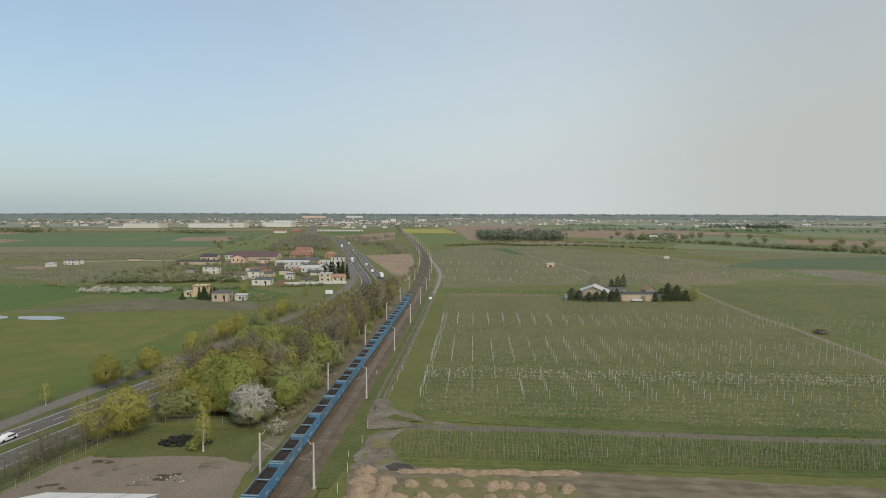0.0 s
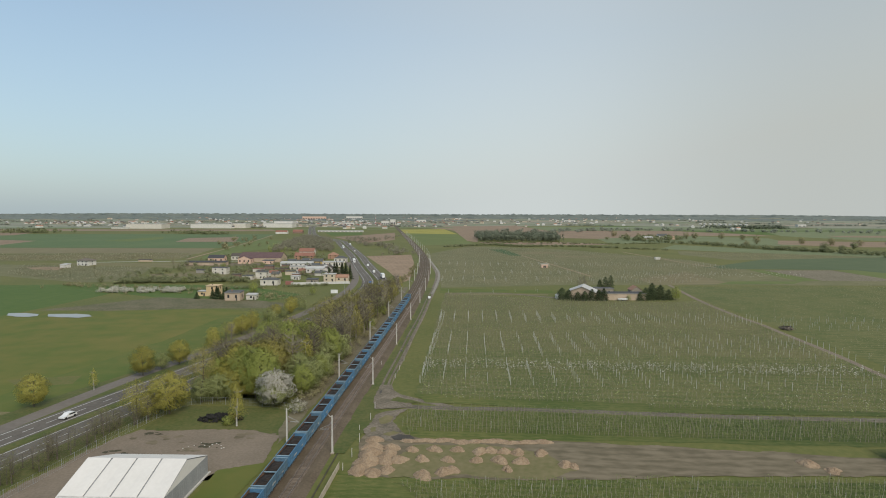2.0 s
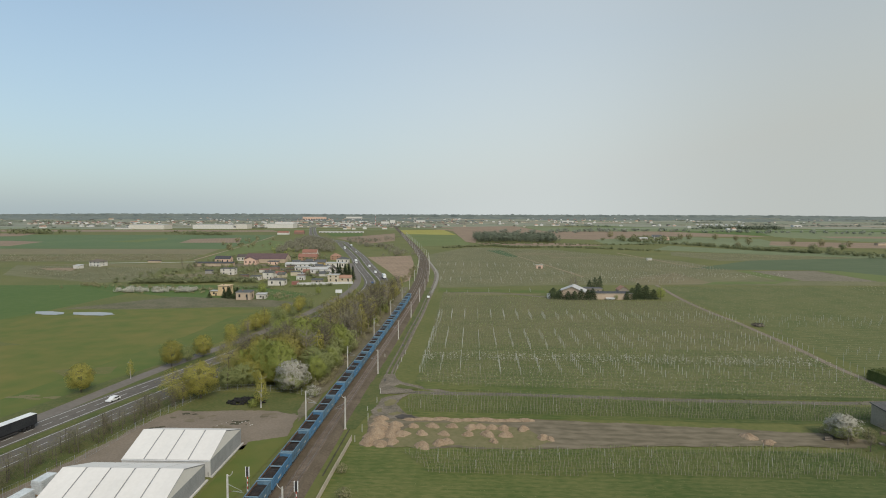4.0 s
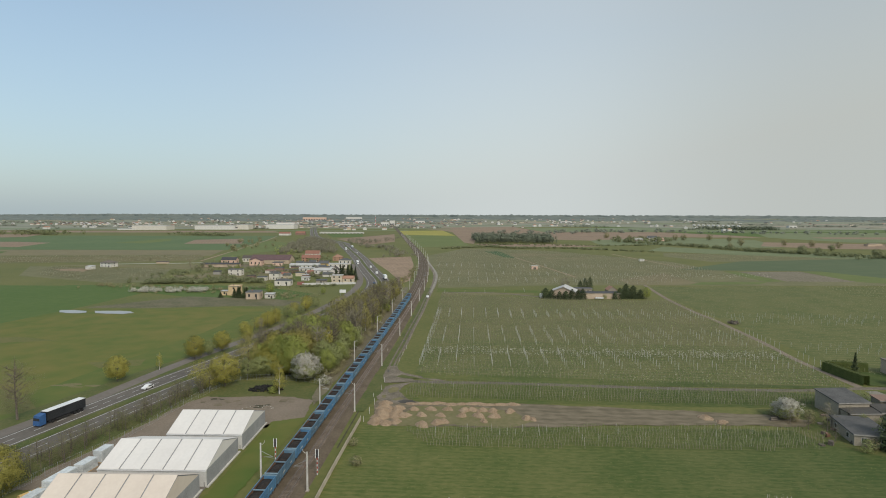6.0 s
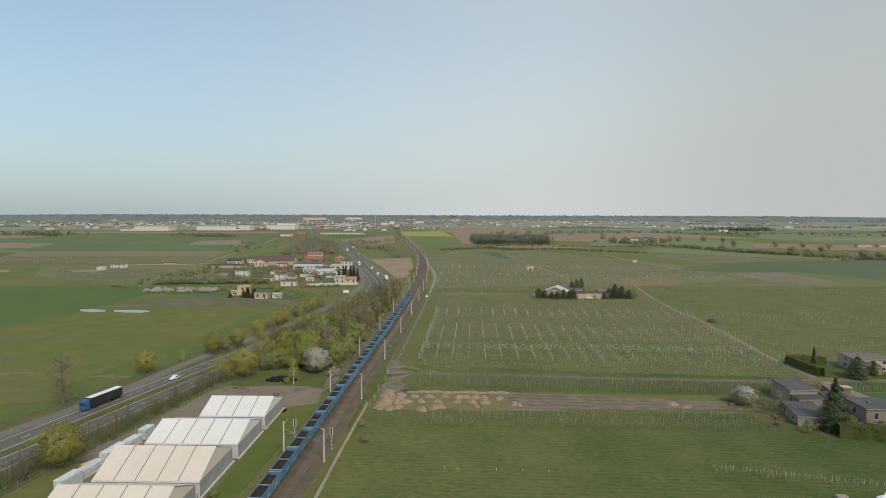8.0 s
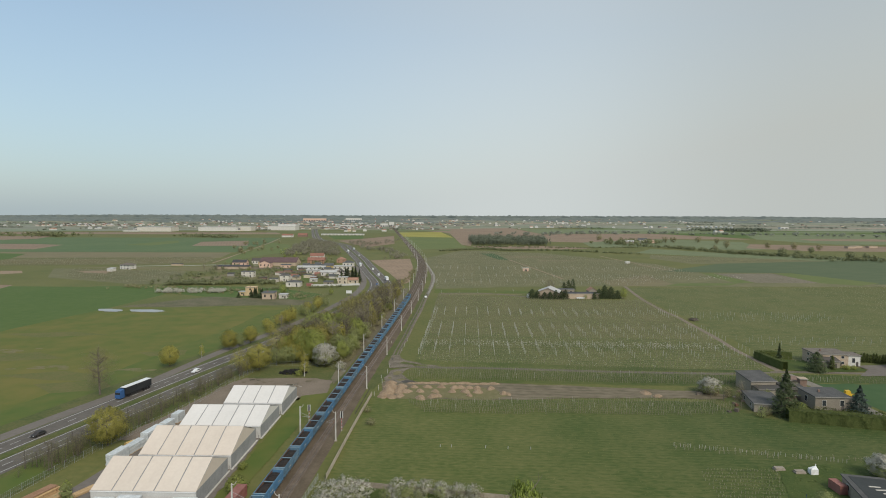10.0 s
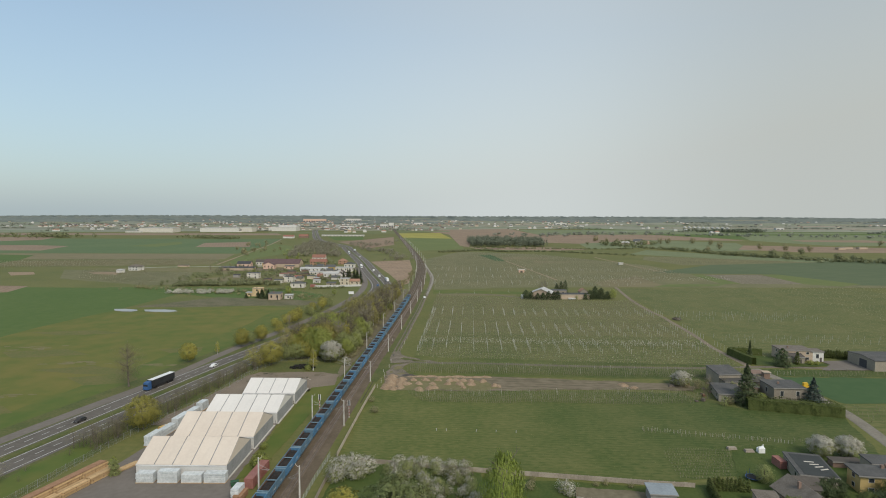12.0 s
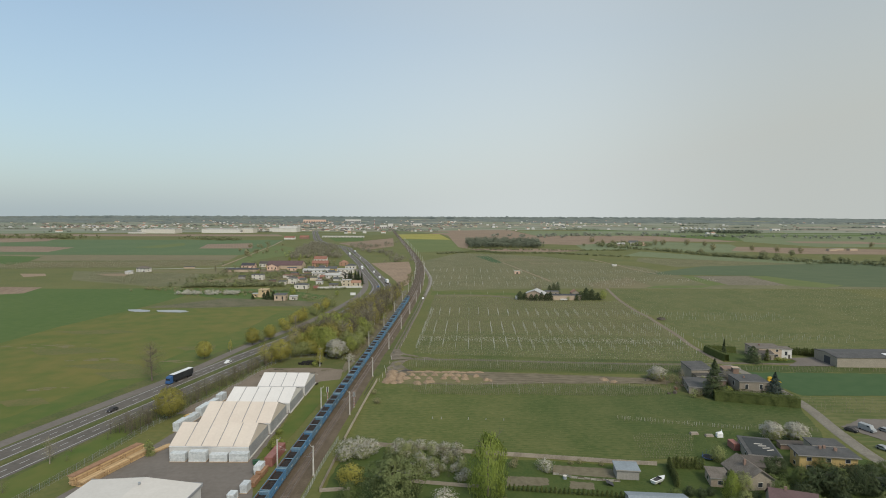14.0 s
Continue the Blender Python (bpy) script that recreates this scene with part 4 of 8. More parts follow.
    part("inner_wall", Build().box(-W + 0.062, -W + 0.08, -L + 0.08, L - 0.08, 1.4, Z1 - 0.02).box(W - 0.08, W - 0.062, -L + 0.08, L - 0.08, 1.4, Z1 - 0.02), M["rust"], w)
    rnd = random.Random(key)
    nx, ny = 7, 29
    coal = Build()
    z = lambda i, j: 2.85 + 0.75 * (abs(math.sin(math.pi * j / (ny - 1) * 2)) ** 0.7) * (1 - 0.5 * abs(i / (nx - 1) * 2 - 1) ** 2) + rnd.uniform(-0.07, 0.07)
    coal.add([(-1.36 + 2.72 * i / (nx - 1), -L + 0.1 + (2 * L - 0.2) * j / (ny - 1), z(i, j)) for j in range(ny) for i in range(nx)],
             [(j * nx + i, j * nx + i + 1, (j + 1) * nx + i + 1, (j + 1) * nx + i) for j in range(ny - 1) for i in range(nx - 1)])
    part("coal_load", coal, M["coal"], w, "dark brown-black coal load")
    part("cross_beam", Build().box(-W, W, -0.07, 0.07, Z1 - 0.25, Z1 - 0.04), M["wagon_edge"], w)
    return w


kinds = ["wagon_blue", "wagon_bright", "wagon_blue", "wagon_blue", "wagon_grey", "wagon_bright", "wagon_blue"]
made = {}
TAIL_Y = 352
spots = [(p, d) for p, d in rail_frames(14.04, -150, TAIL_Y - 7)]
for k, (p, d) in enumerate(reversed(spots)):
    key = kinds[(k * 5 + k // 4) % 7]
    q = p + Vector((d.y, -d.x)) * TRACKS[0]
    m = pose(q.x, q.y, 0.75, 0, 0, -math.degrees(math.atan2(d.x, d.y)))
    if key in made:
        copy_thing(made[key], m)
    else:
        made[key] = wagon_thing(key)
        made[key].matrix_basis = m


# sleepers of the free track; those of the far stretch joined
sleeper = Build().prism([(-1.3, -0.13, 0.42), (1.3, -0.13, 0.42), (1.3, 0.13, 0.42), (-1.3, 0.13, 0.42)], [(-1.28, -0.11, 0.57), (1.28, -0.11, 0.57), (1.28, 0.11, 0.57), (-1.28, 0.11, 0.57)]).mesh("sleeper", M["sleeper"])
far_sleepers = Build()
for k, (p, d) in enumerate(rail_frames(0.62, -25, 420)):
    q = p + Vector((d.y, -d.x)) * TRACKS[1]
    if 20 <= k < 318:
        ob = part("sleeper", sleeper, None, railbed)
        ob.matrix_basis = pose(q.x, q.y, 0, 0, 0, -math.degrees(math.atan2(d.x, d.y)))
    else:
        s, e = Vector((d.y, -d.x)) * 1.3, d * 0.12
        far_sleepers.prism([(*(q - s - e), 0.42), (*(q + s - e), 0.42), (*(q + s + e), 0.42), (*(q - s + e), 0.42)], [(*(q - s - e), 0.57), (*(q + s - e), 0.57), (*(q + s + e), 0.57), (*(q - s + e), 0.57)])
tagged(part("sleepers", far_sleepers, M["sleeper"], railbed), kind="stuff")

# ---- storage halls and yard ----
def hall_thing(x0, bays, y0, y1, key, label, ridge=7.3):
    """A fabric-roofed storage hall, its ridge running crosswise to the railway; bays of 5.15 m."""
    B, E, R = 5.15, 4.0, ridge
    x1 = x0 + B * bays
    h = thing("storage_hall", label, "hall", ((x0 + x1) / 2, (y0 + y1) / 2, 0.02), group="row of storage halls", rz=-1.2)
    a, b, w = -(x1 - x0) / 2, (x1 - x0) / 2, (y1 - y0) / 2
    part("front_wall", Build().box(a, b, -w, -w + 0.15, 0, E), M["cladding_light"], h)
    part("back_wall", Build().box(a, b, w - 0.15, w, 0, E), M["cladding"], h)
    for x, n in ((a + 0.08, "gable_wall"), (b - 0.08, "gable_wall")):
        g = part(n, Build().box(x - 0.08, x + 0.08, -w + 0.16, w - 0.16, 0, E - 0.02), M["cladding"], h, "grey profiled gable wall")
        ribs = Build()
        for k in range(int(2 * w / 0.9)):
            y = -w + 0.5 + 0.9 * k
            s = 1 if x > 0 else -1
            ribs.box(min(x + s * 0.08, x + s * 0.11), max(x + s * 0.08, x + s * 0.11), y, y + 0.35, 0.05, E - 0.1)
        part("cladding_rib", ribs, M["cladding"], g)
        up = Build()
        up.prism([(x - 0.06, -w + 0.1, E), (x - 0.06, w - 0.1, E), (x - 0.06, 0, R - 0.12)], [(x + 0.06, -w + 0.1, E), (x + 0.06, w - 0.1, E), (x + 0.06, 0, R - 0.12)])
        part("gable_fabric", up, M[key], h)
    part("base_kerb", Build().box(b + 0.1, b + 0.55, -w - 0.3, w + 0.3, -0.02, 0.3), M["concrete"], h, "white concrete kerb at the gable")
    part("door", Build().box(b - 0.62, b - 0.5, -w - 0.03, -w, 0.05, 1.2), M["dark_steel"], h)
    part("roof_frame", Build().slab([(a, -w, E - 0.06), (b, -w, E - 0.06), (b, 0, R - 0.06), (a, 0, R - 0.06)], 0.08).slab([(a, 0, R - 0.06), (b, 0, R - 0.06), (b, w, E - 0.06), (a, w, E - 0.06)], 0.08), M["cladding"], h)
    for k in range(bays):
        p, q = a + B * k + (0.0 if k == 0 else 0.13), a + B * (k + 1) - (0.0 if k == bays - 1 else 0.13)
        for s in (-1, 1):
            pan, n = Build(), 6
            rows = []
            for j in range(n + 1):
                t = j / n
                y, z = s * w * 1.015 * (1 - t), E - 0.05 + (R - E + 0.05) * t
                sag = 0.10 * math.sin(math.pi * t)
                rows += [(p, y, z + 0.07), (p + 0.12, y, z + 0.13), ((p + q) / 2, y, z + 0.13 - sag), (q - 0.12, y, z + 0.13), (q, y, z + 0.07)]
            fs = [(5 * j + i, 5 * j + i + 1, 5 * j + i + 6, 5 * j + i + 5) for j in range(n) for i in range(4)]
            pan.add(rows, fs if s < 0 else [f[::-1] for f in fs])
            part("roof_panel", pan, M[key], h)
    part("eave_gutter", Build().box(a - 0.05, b + 0.05, -w - 0.22, -w - 0.02, E - 0.22, E - 0.02), M["white_metal"], h)
    return h

hall_thing(-73.4, 4, 83.6, 102.6, "membrane_white", "storage hall with a white fabric roof and grey walls")
hall_thing(-79.3, 5, 62.0, 81.6, "membrane_white", "storage hall with a white fabric roof and grey walls")
hall_thing(-80.5, 5, 40.0, 60.0, "membrane_cream", "storage hall with a cream fabric roof and grey walls", 8.4)
hall_thing(-81.3, 5, 19.3, 38.6, "membrane_cream", "storage hall with a cream fabric roof behind wrapped pallets", 8.3)

big = thing("warehouse", "large low warehouse with a pale membrane roof", "warehouse", (-76, -24, 0.02), rz=-4)
part("wall", Build().box(-15.5, 15.5, -18, 16, 0, 5.2), M["cladding_light"], big)
part("roof", Build().slab([(-15.8, -18.3, 5.3), (0, -18.3, 6.6), (0, 16.3, 6.6), (-15.8, 16.3, 5.3)], 0.15).slab([(0, -18.3, 6.6), (15.8, -18.3, 5.3), (15.8, 16.3, 5.3), (0, 16.3, 6.6)], 0.15), M["membrane_pale"], big)
part("edge_trim", Build().box(-15.9, 15.9, 16.32, 16.5, 4.7, 5.5).box(15.82, 16, -18.3, 16.3, 4.7, 5.45), M["cladding"], big)
for y in (-6, 12):
    part("roof_vent", Build().tube((0.6, y, 6.5), (0.6, y, 7.2), 0.35, 0.35, 8), M["steel"], big)


def pallet_thing(x, y, w, d, h, rz=0.0, label="wrapped pallet stacks of pale boards on the yard", group="wrapped pallets"):
    rnd = random.Random(x * 7 + y)
    p = thing("pallet_stack", label, "pallet stack", (x, y, 0.1), rz, group)
    part("pallet", Build().box(-w / 2, w / 2, -d / 2, d / 2, 0, 0.16), M["timber"], p)
    n = max(1, round(h / 0.55))
    m = 1
    for j in range(n):
        for i in range(m):
            a = -w / 2 + w * i / m + 0.05
            e = rnd.uniform(0, 0.12)
            part("board_pack", Build().box(a + e, a + w / m - 0.08, -d / 2 + rnd.uniform(0, 0.15), d / 2 - rnd.uniform(0, 0.15), 0.17 + j * h / n, 0.17 + (j + 1) * h / n - 0.06), M["wrap"], p)
    return p

for x, w, h in ((-77.6, 5.0, 2.7), (-71.3, 5.6, 3.2), (-64.7, 5.7, 2.3), (-58.3, 6.1, 2.6)):
    pallet_thing(x, 17.6, w, 2.6, h)
for x, y, w, d, h in ((-89.0, 44.5, 2.6, 6.5, 3.2), (-88.6, 52.5, 2.6, 7.5, 2.2), (-87.4, 61, 2.6, 8, 3.2), (-87.0, 70, 2.6, 5, 2.4), (-86.4, 76.5, 2.6, 4.5, 3.0)):
    pallet_thing(x, y, d, w, h, 82)
bale = thing("straw_bale", "golden round straw bale beside wrapped pallets", "bale", (-90.5, 55.5, 0.08), 60)
part("roll", Build().tube((-2.2, 0, 0.95), (2.2, 0, 0.95), 0.95, 0.95, 18), M["straw"], bale, smooth=False)
part("net_band", Build().tube((-0.2, 0, 0.95), (0.2, 0, 0.95), 0.965, 0.965, 18), M["wrap"], bale)


def lumber_thing(x, y, rz, length, h, layers, rows, key, label):
    rnd = random.Random(x + y)
    s = thing("lumber_stack", label, "lumber", (x, y, 0.1), rz, "stacks of sawn timber")
    for j in range(layers):
        z = j * h / layers
        part("spacer", Build().box(-1.17, 1.17, -length / 2 + 0.6, -length / 2 + 0.75, z - 0.04, z + 0.1).box(-1.17, 1.17, -0.07, 0.07, z - 0.04, z + 0.1).box(-1.17, 1.17, length / 2 - 0.75, length / 2 - 0.6, z - 0.04, z + 0.1), M["brown_timber"], s)
        for i in range(rows):
            e, w = rnd.uniform(-0.25, 0.25), 2.3 / rows
            part("board", Build().box(-1.15 + i * w, -1.15 + (i + 1) * w - 0.05, -length / 2 + e, length / 2 + e, z + 0.1, z + h / layers - 0.04), M[key], s)
    return s

ax, ay = 0.294, 0.956
for k in range(3):
    for row, hh in ((0, 2.6), (1, 1.6)):
        lumber_thing(-99.4 + 2.7 * row + 8.6 * ax * k, 4.2 - 0.8 * row + 8.6 * ay * k, -17.1, 8.2, hh, 7 if row == 0 else 4, 4, "timber", "long stack of golden sawn timber on the yard")
canopy = thing("rain_cover", "reddish brown board cover over a timber stack", "cover", (-97.4, 12.6, 2.85), -17.1)
part("sheet", Build().slab([(-1.4, -12.8, 0.0), (1.3, -12.8, 0.12), (1.3, 12.8, 0.12), (-1.4, 12.8, 0.0)], 0.06), M["brown_timber"], canopy)
for y in (-12, -4, 4, 12):
    part("batten", Build().box(-1.35, 1.25, y, y + 0.12, -0.16, -0.06), M["brown_timber"], canopy)
lumber_thing(-87.5, 26.5, -25, 7, 0.5, 1, 5, "timber", "low pile of loose golden boards")
lumber_thing(-48.2, 8.2, -4, 5, 1.6, 3, 3, "brown_timber", "stack of brown timber beside the railway")
lumber_thing(-48.6, 2.2, -4, 5, 1.4, 3, 3, "brown_timber", "stack of brown timber beside the railway")
pallet_thing(-49.2, 9.0, 2.2, 4.2, 2.8, -4, "white wrapped stack beside brown timber")
pallet_thing(-49.6, -2.5, 2.2, 3.4, 2.4, -4, "white wrapped stack beside the railway")
pallet_thing(-51.5, -7.5, 2.2, 3.0, 2.0, -4, "white wrapped stack beside the railway")

box = thing("freight_container", "faded red steel freight container beside the railway", "container", (-47.3, 19.2, 0.1), -4)
part("body", Build().box(-1.22, 1.22, -6.1, 6.1, 0.1, 2.85), M["red_steel"], box)
rib = Build()
for k in range(24):
    y = -5.9 + k * 0.5
    rib.box(1.222, 1.26, y, y + 0.25, 0.25, 2.7).box(-1.26, -1.222, y, y + 0.25, 0.25, 2.7)
part("corrugation", rib, M["red_steel"], box)
part("roof", Build().box(-1.2, 1.2, -6.05, 6.05, 2.852, 2.89), M["red_steel"], box, "pale sun-bleached red roof")
for y in (-6.12, 6.02):
    part("end_frame", Build().box(-1.24, -1.08, y, y + 0.1, 0.05, 2.9).box(1.08, 1.24, y, y + 0.1, 0.05, 2.9), M["red_steel"], box)
bin_ = thing("waste_skip", "small green steel skip beside the container", "skip", (-52.2, 15.2, 0.1), 20)
part("tub", Build().prism([(-0.8, -0.6, 0), (0.8, -0.6, 0), (0.8, 0.6, 0), (-0.8, 0.6, 0)], [(-1.1, -0.8, 1.2), (1.1, -0.8, 1.2), (1.1, 0.8, 1.2), (-1.1, 0.8, 1.2)]), M["green_roof_plastic"], bin_)
part("rim", Build().box(-1.15, 1.15, -0.85, -0.78, 1.2, 1.28).box(-1.15, 1.15, 0.78, 0.85, 1.2, 1.28), M["dark_steel"], bin_)

debris = Build()
rnd = random.Random(5)
for k in range(230):
    a, r = rnd.uniform(0, 6.28), math.sqrt(rnd.random())
    x, y = 6.2 * r * math.cos(a), 2.6 * r * math.sin(a)
    z = (1 - r * r) * 1.3
    debris.tube((x, y, z), (x + rnd.uniform(-0.9, 0.9), y + rnd.uniform(-0.6, 0.6), z + rnd.uniform(0.05, 0.7)), 0.28, 0.12, 5)
ob = single("debris_pile", debris, M["black_pile"], "pile of charred black debris on the grass", "debris", kind="stuff")
ob.matrix_basis = pose(-62.5, 135.2, 0.1, 0, 0, 2)


# fences
def fence_thing(name, label, pts, gap, h, m_post, m_fill, fill, thick=1.0):
    f = thing(name, label, "fence")
    line = curve(pts, gap)
    post = Build().tube((0, 0, -0.1), (0, 0, h + 0.1), 0.045, 0.045, 5).mesh("post", M[m_post])
    for p in line:
        ob = part("post", post, None, f)
        ob.location = (p.x, p.y, 0.05)
    for a, b in zip(line, line[1:]):
        d = b - a
        pan = Build()
        n = max(2, int(d.length / 0.5)) if fill == "mesh" else 0
        if fill == "mesh":
            for k in range(n):
                q = a + d * (k / n)
                pan.tube((q.x, q.y, 0.1), (q.x, q.y, h), 0.012 * thick, 0.012 * thick, 3)
            for z in (0.15, h * 0.5, h):
                pan.tube((a.x, a.y, z), (b.x, b.y, z), 0.014 * thick, 0.014 * thick, 3)
        else:
            s = Vector((d.y, -d.x)).normalized() * 0.05
            pan.prism([(a.x - s.x, a.y - s.y, 0.02), (b.x - s.x, b.y - s.y, 0.02), (b.x + s.x, b.y + s.y, 0.02), (a.x + s.x, a.y + s.y, 0.02)],
                      [(a.x - s.x, a.y - s.y, h), (b.x - s.x, b.y - s.y, h), (b.x + s.x, b.y + s.y, h), (a.x + s.x, a.y + s.y, h)])
        ob = part("wire_mesh" if fill == "mesh" else "panel", pan, M[m_fill], f)
        if fill == "mesh":
            tagged(ob, kind="stuff")
    return f

fence_thing("mesh_fence", "tall grey wire mesh fence around the storage yard", [(-112, -22), (-107, 4), (-103.5, 27), (-99.5, 50), (-94, 70), (-88.5, 90), (-84.5, 118), (-81.5, 132), (-78, 145.5), (-76, 147.5), (-66, 148), (-51, 145.5), (-44, 142)], 3.2, 2.1, "steel", "steel", "mesh")
fence_thing("concrete_fence", "low pale concrete panel fence beside the railway", [(-27.6, 34), (-26.4, 62), (-25.5, 80), (-24.0, 105)], 2.6, 1.5, "panel_concrete", "panel_concrete", "panel")
fence_thing("steel_fence", "pale grey steel railing beside the railway", [(-34.2, -60), (-31.9, -8), (-31.5, 2), (-31.1, 16), (-29.7, 33.9)], 2.5, 1.6, "white_post", "steel", "mesh", 1.7)
fence_thing("garden_wall", "long low beige concrete garden fence", [(-20.5, 30.5), (-10, 28.5), (16.4, 23.6), (40, 19.8), (62, 16.2), (74, 14.6)], 2.6, 1.4, "wall_concrete", "wall_concrete", "panel")
fence_thing("garden_wall", "low beige concrete garden fence", [(-27.5, 24), (-28.1, 10), (-28.4, -3)], 2.6, 1.4, "wall_concrete", "wall_concrete", "panel")
fence_thing("garden_wall", "low beige concrete garden fence", [(-28.4, -3), (-20, -2)], 2.6, 1.2, "wall_concrete", "wall_concrete", "panel")
fence_thing("garden_wall", "low beige concrete garden fence", [(-3, 2.8), (17, -0.6)], 2.6, 1.2, "wall_concrete", "wall_concrete", "panel")
for x, y, h in ((-20.7, 144.8, 2.0), (-20.8, 135.5, 2.0), (-21.6, 119.9, 2.3), (-22.1, 111.1, 2.2), (-24.2, 193.4, 1.6), (-22.8, 128, 1.4), (-23.0, 104, 1.8), (-17.4, 176, 1.8), (-16.8, 187, 1.7), (-16, 199, 1.8)):
    post = thing("marker_post", "thin pale concrete post beside the dirt track", "post", (x, y, 0.02), group="trackside posts")
    part("shaft", Build().prism([(-0.07, -0.07, 0), (0.07, -0.07, 0), (0.07, 0.07, 0), (-0.07, 0.07, 0)], [(-0.05, -0.05, h), (0.06, -0.05, h), (0.06, 0.05, h), (-0.05, 0.05, h)]), M["concrete"], post)

# ---- trees ----
def leaves(points, size, seed, m, name, squash=1.0, out=None, loose=0.55):
    """One mesh of many small leaf clumps at the given points."""
    r = np.random.RandomState(seed)
    p = np.asarray(points, dtype=float)
    n = len(p)
    if out is None:
        out = p - p.mean(axis=0)
    face = out / (np.linalg.norm(out, axis=1)[:, None] + 1e-6) + np.array((0, 0, 1.1 - loose)) + loose * r.normal(size=(n, 3))
    a = np.cross(face, r.normal(size=(n, 3)))
    a /= np.linalg.norm(a, axis=1)[:, None]
    b = np.cross(face, a)
    b /= np.linalg.norm(b, axis=1)[:, None]
    s = (np.asarray(size) * r.uniform(0.55, 1.3, n))[:, None]
    b[:, 2] *= squash
    if squash > 1:
        b = b * 0.35 + np.array((0, 0, -squash))
        a = a * 0.4
    v = np.stack([p + a * s * 0.75 + b * s * 0.3, p - a * s * 0.7 + b * s * 0.35, p - b * s * 0.65], axis=1)
    facing = np.cross(v[:, 1] - v[:, 0], v[:, 2] - v[:, 0])
    facing /= np.linalg.norm(facing, axis=1)[:, None] + 1e-9
    away = out / (np.linalg.norm(out, axis=1)[:, None] + 1e-6) + np.array((0, 0, 0.25))
    turned = (facing * away).sum(axis=1) < 0
    v[turned] = v[turned][:, ::-1]
    facing[turned] *= -1
    soft = away + 0.45 * facing
    soft /= np.linalg.norm(soft, axis=1)[:, None]
    v = v.reshape(-1, 3)
    me = bpy.data.meshes.new(name)
    me.vertices.add(3 * n)
    me.vertices.foreach_set("co", v.ravel())
    me.loops.add(3 * n)
    me.loops.foreach_set("vertex_index", np.arange(3 * n, dtype=np.int32))
    me.polygons.add(n)
    me.polygons.foreach_set("loop_start", np.arange(0, 3 * n, 3, dtype=np.int32))
    me.polygons.foreach_set("loop_total", np.full(n, 3, dtype=np.int32))
    me.update(calc_edges=True)
    me.validate()
    me.normals_split_custom_set(np.repeat(soft, 3, axis=0).tolist())
    me.materials.append(m)
    return me


def crown_points(r, n, base, top, radius, lump, shape, gaps=0.0):
    """Points of an uneven domed crown, lumpy in outline and with gaps; returns places and outward directions."""
    pts, outs = [], []
    off = Vector((r.uniform(-50, 50), r.uniform(-50, 50), r.uniform(-50, 50)))
    while len(pts) < n:
        d = r.normal(size=3)
        d = Vector(d / np.linalg.norm(d))
        t = 0.5 + 0.5 * d.z
        flat = math.hypot(d.x, d.y)
        w = radius * shape(t) * (1 + lump * noise.noise(d * 2.1 + off) + 0.5 * lump * noise.noise(d * 5.3 + off)) / max(flat, 0.25)
        q = r.uniform(0.06, 1) ** 0.27
        p = Vector((d.x * w * q, d.y * w * q, base + (top - base) * (0.5 + (t - 0.5) * (0.35 + 0.65 * q)) * (1 + 0.22 * lump * noise.noise(d * 3.1 - off))))
        if noise.noise(p * (2.6 / radius) + off) < gaps - 0.42:
            continue
        pts.append(p)
        outs.append(d)
    return np.array(pts), np.array(outs)


ROUND = lambda t: max(0.0, 1 - abs(2 * t - 0.92) ** 2.3) ** 0.5
TALL = lambda t: max(0.0, 1 - t) ** 0.5 * (0.55 + 0.45 * min(1, t * 5))
WEEP = lambda t: max(0.0, 1 - t ** 3.2) ** 0.6 * (0.8 + 0.2 * min(1, t * 4))
CONE = lambda t: 1.02 - t


def trunk_build(r, h, r0, spread, limbs, top=0.75):
    b = Build()
    pts = [Vector((0, 0, -0.2))]
    for k in range(1, 5):
        pts.append(Vector((r.normal() * 0.02 * h * k / 4, r.normal() * 0.02 * h * k / 4, h * top * k / 4)))
    for k in range(4):
        b.tube(pts[k], pts[k + 1], r0 * (1 - 0.21 * k), r0 * (1 - 0.21 * (k + 1)), 7)
    for k in range(limbs):
        t = r.uniform(0.3, 0.95)
        s = pts[0].lerp(pts[-1], t)
        ang, up = r.uniform(0, 6.283), r.uniform(0.35, 0.9)
        e = s + Vector((math.cos(ang), math.sin(ang), up)) * spread * r.uniform(0.5, 1.0)
        mid = s.lerp(e, 0.5) + Vector((0, 0, -0.04 * h * r.uniform(0, 1)))
        b.tube(s, mid, r0 * 0.4 * (1 - 0.5 * t), r0 * 0.24, 5)
        b.tube(mid, e, r0 * 0.24, r0 * 0.06, 4)
        for j in range(2):
            f = mid + Vector((r.normal(), r.normal(), abs(r.normal()) + 0.3)) * spread * 0.25
            b.tube(mid.lerp(e, 0.4 * j), f, r0 * 0.14, r0 * 0.04, 3)
    return b


TREES = {}
def tree_kind(kind, seed, near):
    """A tree of a unit size for its kind, built once for each kind and seed, and standing at its base."""
    r = np.random.RandomState(seed * 31 + len(kind))
    spec = {
        "maple": ("round tree with fresh yellow-green foliage", "leaf_yellow", "bark", 11, 4.6, 0.42, 7200, 0.19, ROUND, 0.12, 0.1),
        "green": ("broad tree with fresh green foliage", "leaf_green", "bark", 12.5, 4.4, 0.5, 6800, 0.19, ROUND, 0.12, 0.12),
        "thin_maple": ("loose tree with thin yellow-green foliage", "leaf_yellow", "bark", 11, 4.4, 0.5, 2600, 0.17, ROUND, 0.12, 0.18),
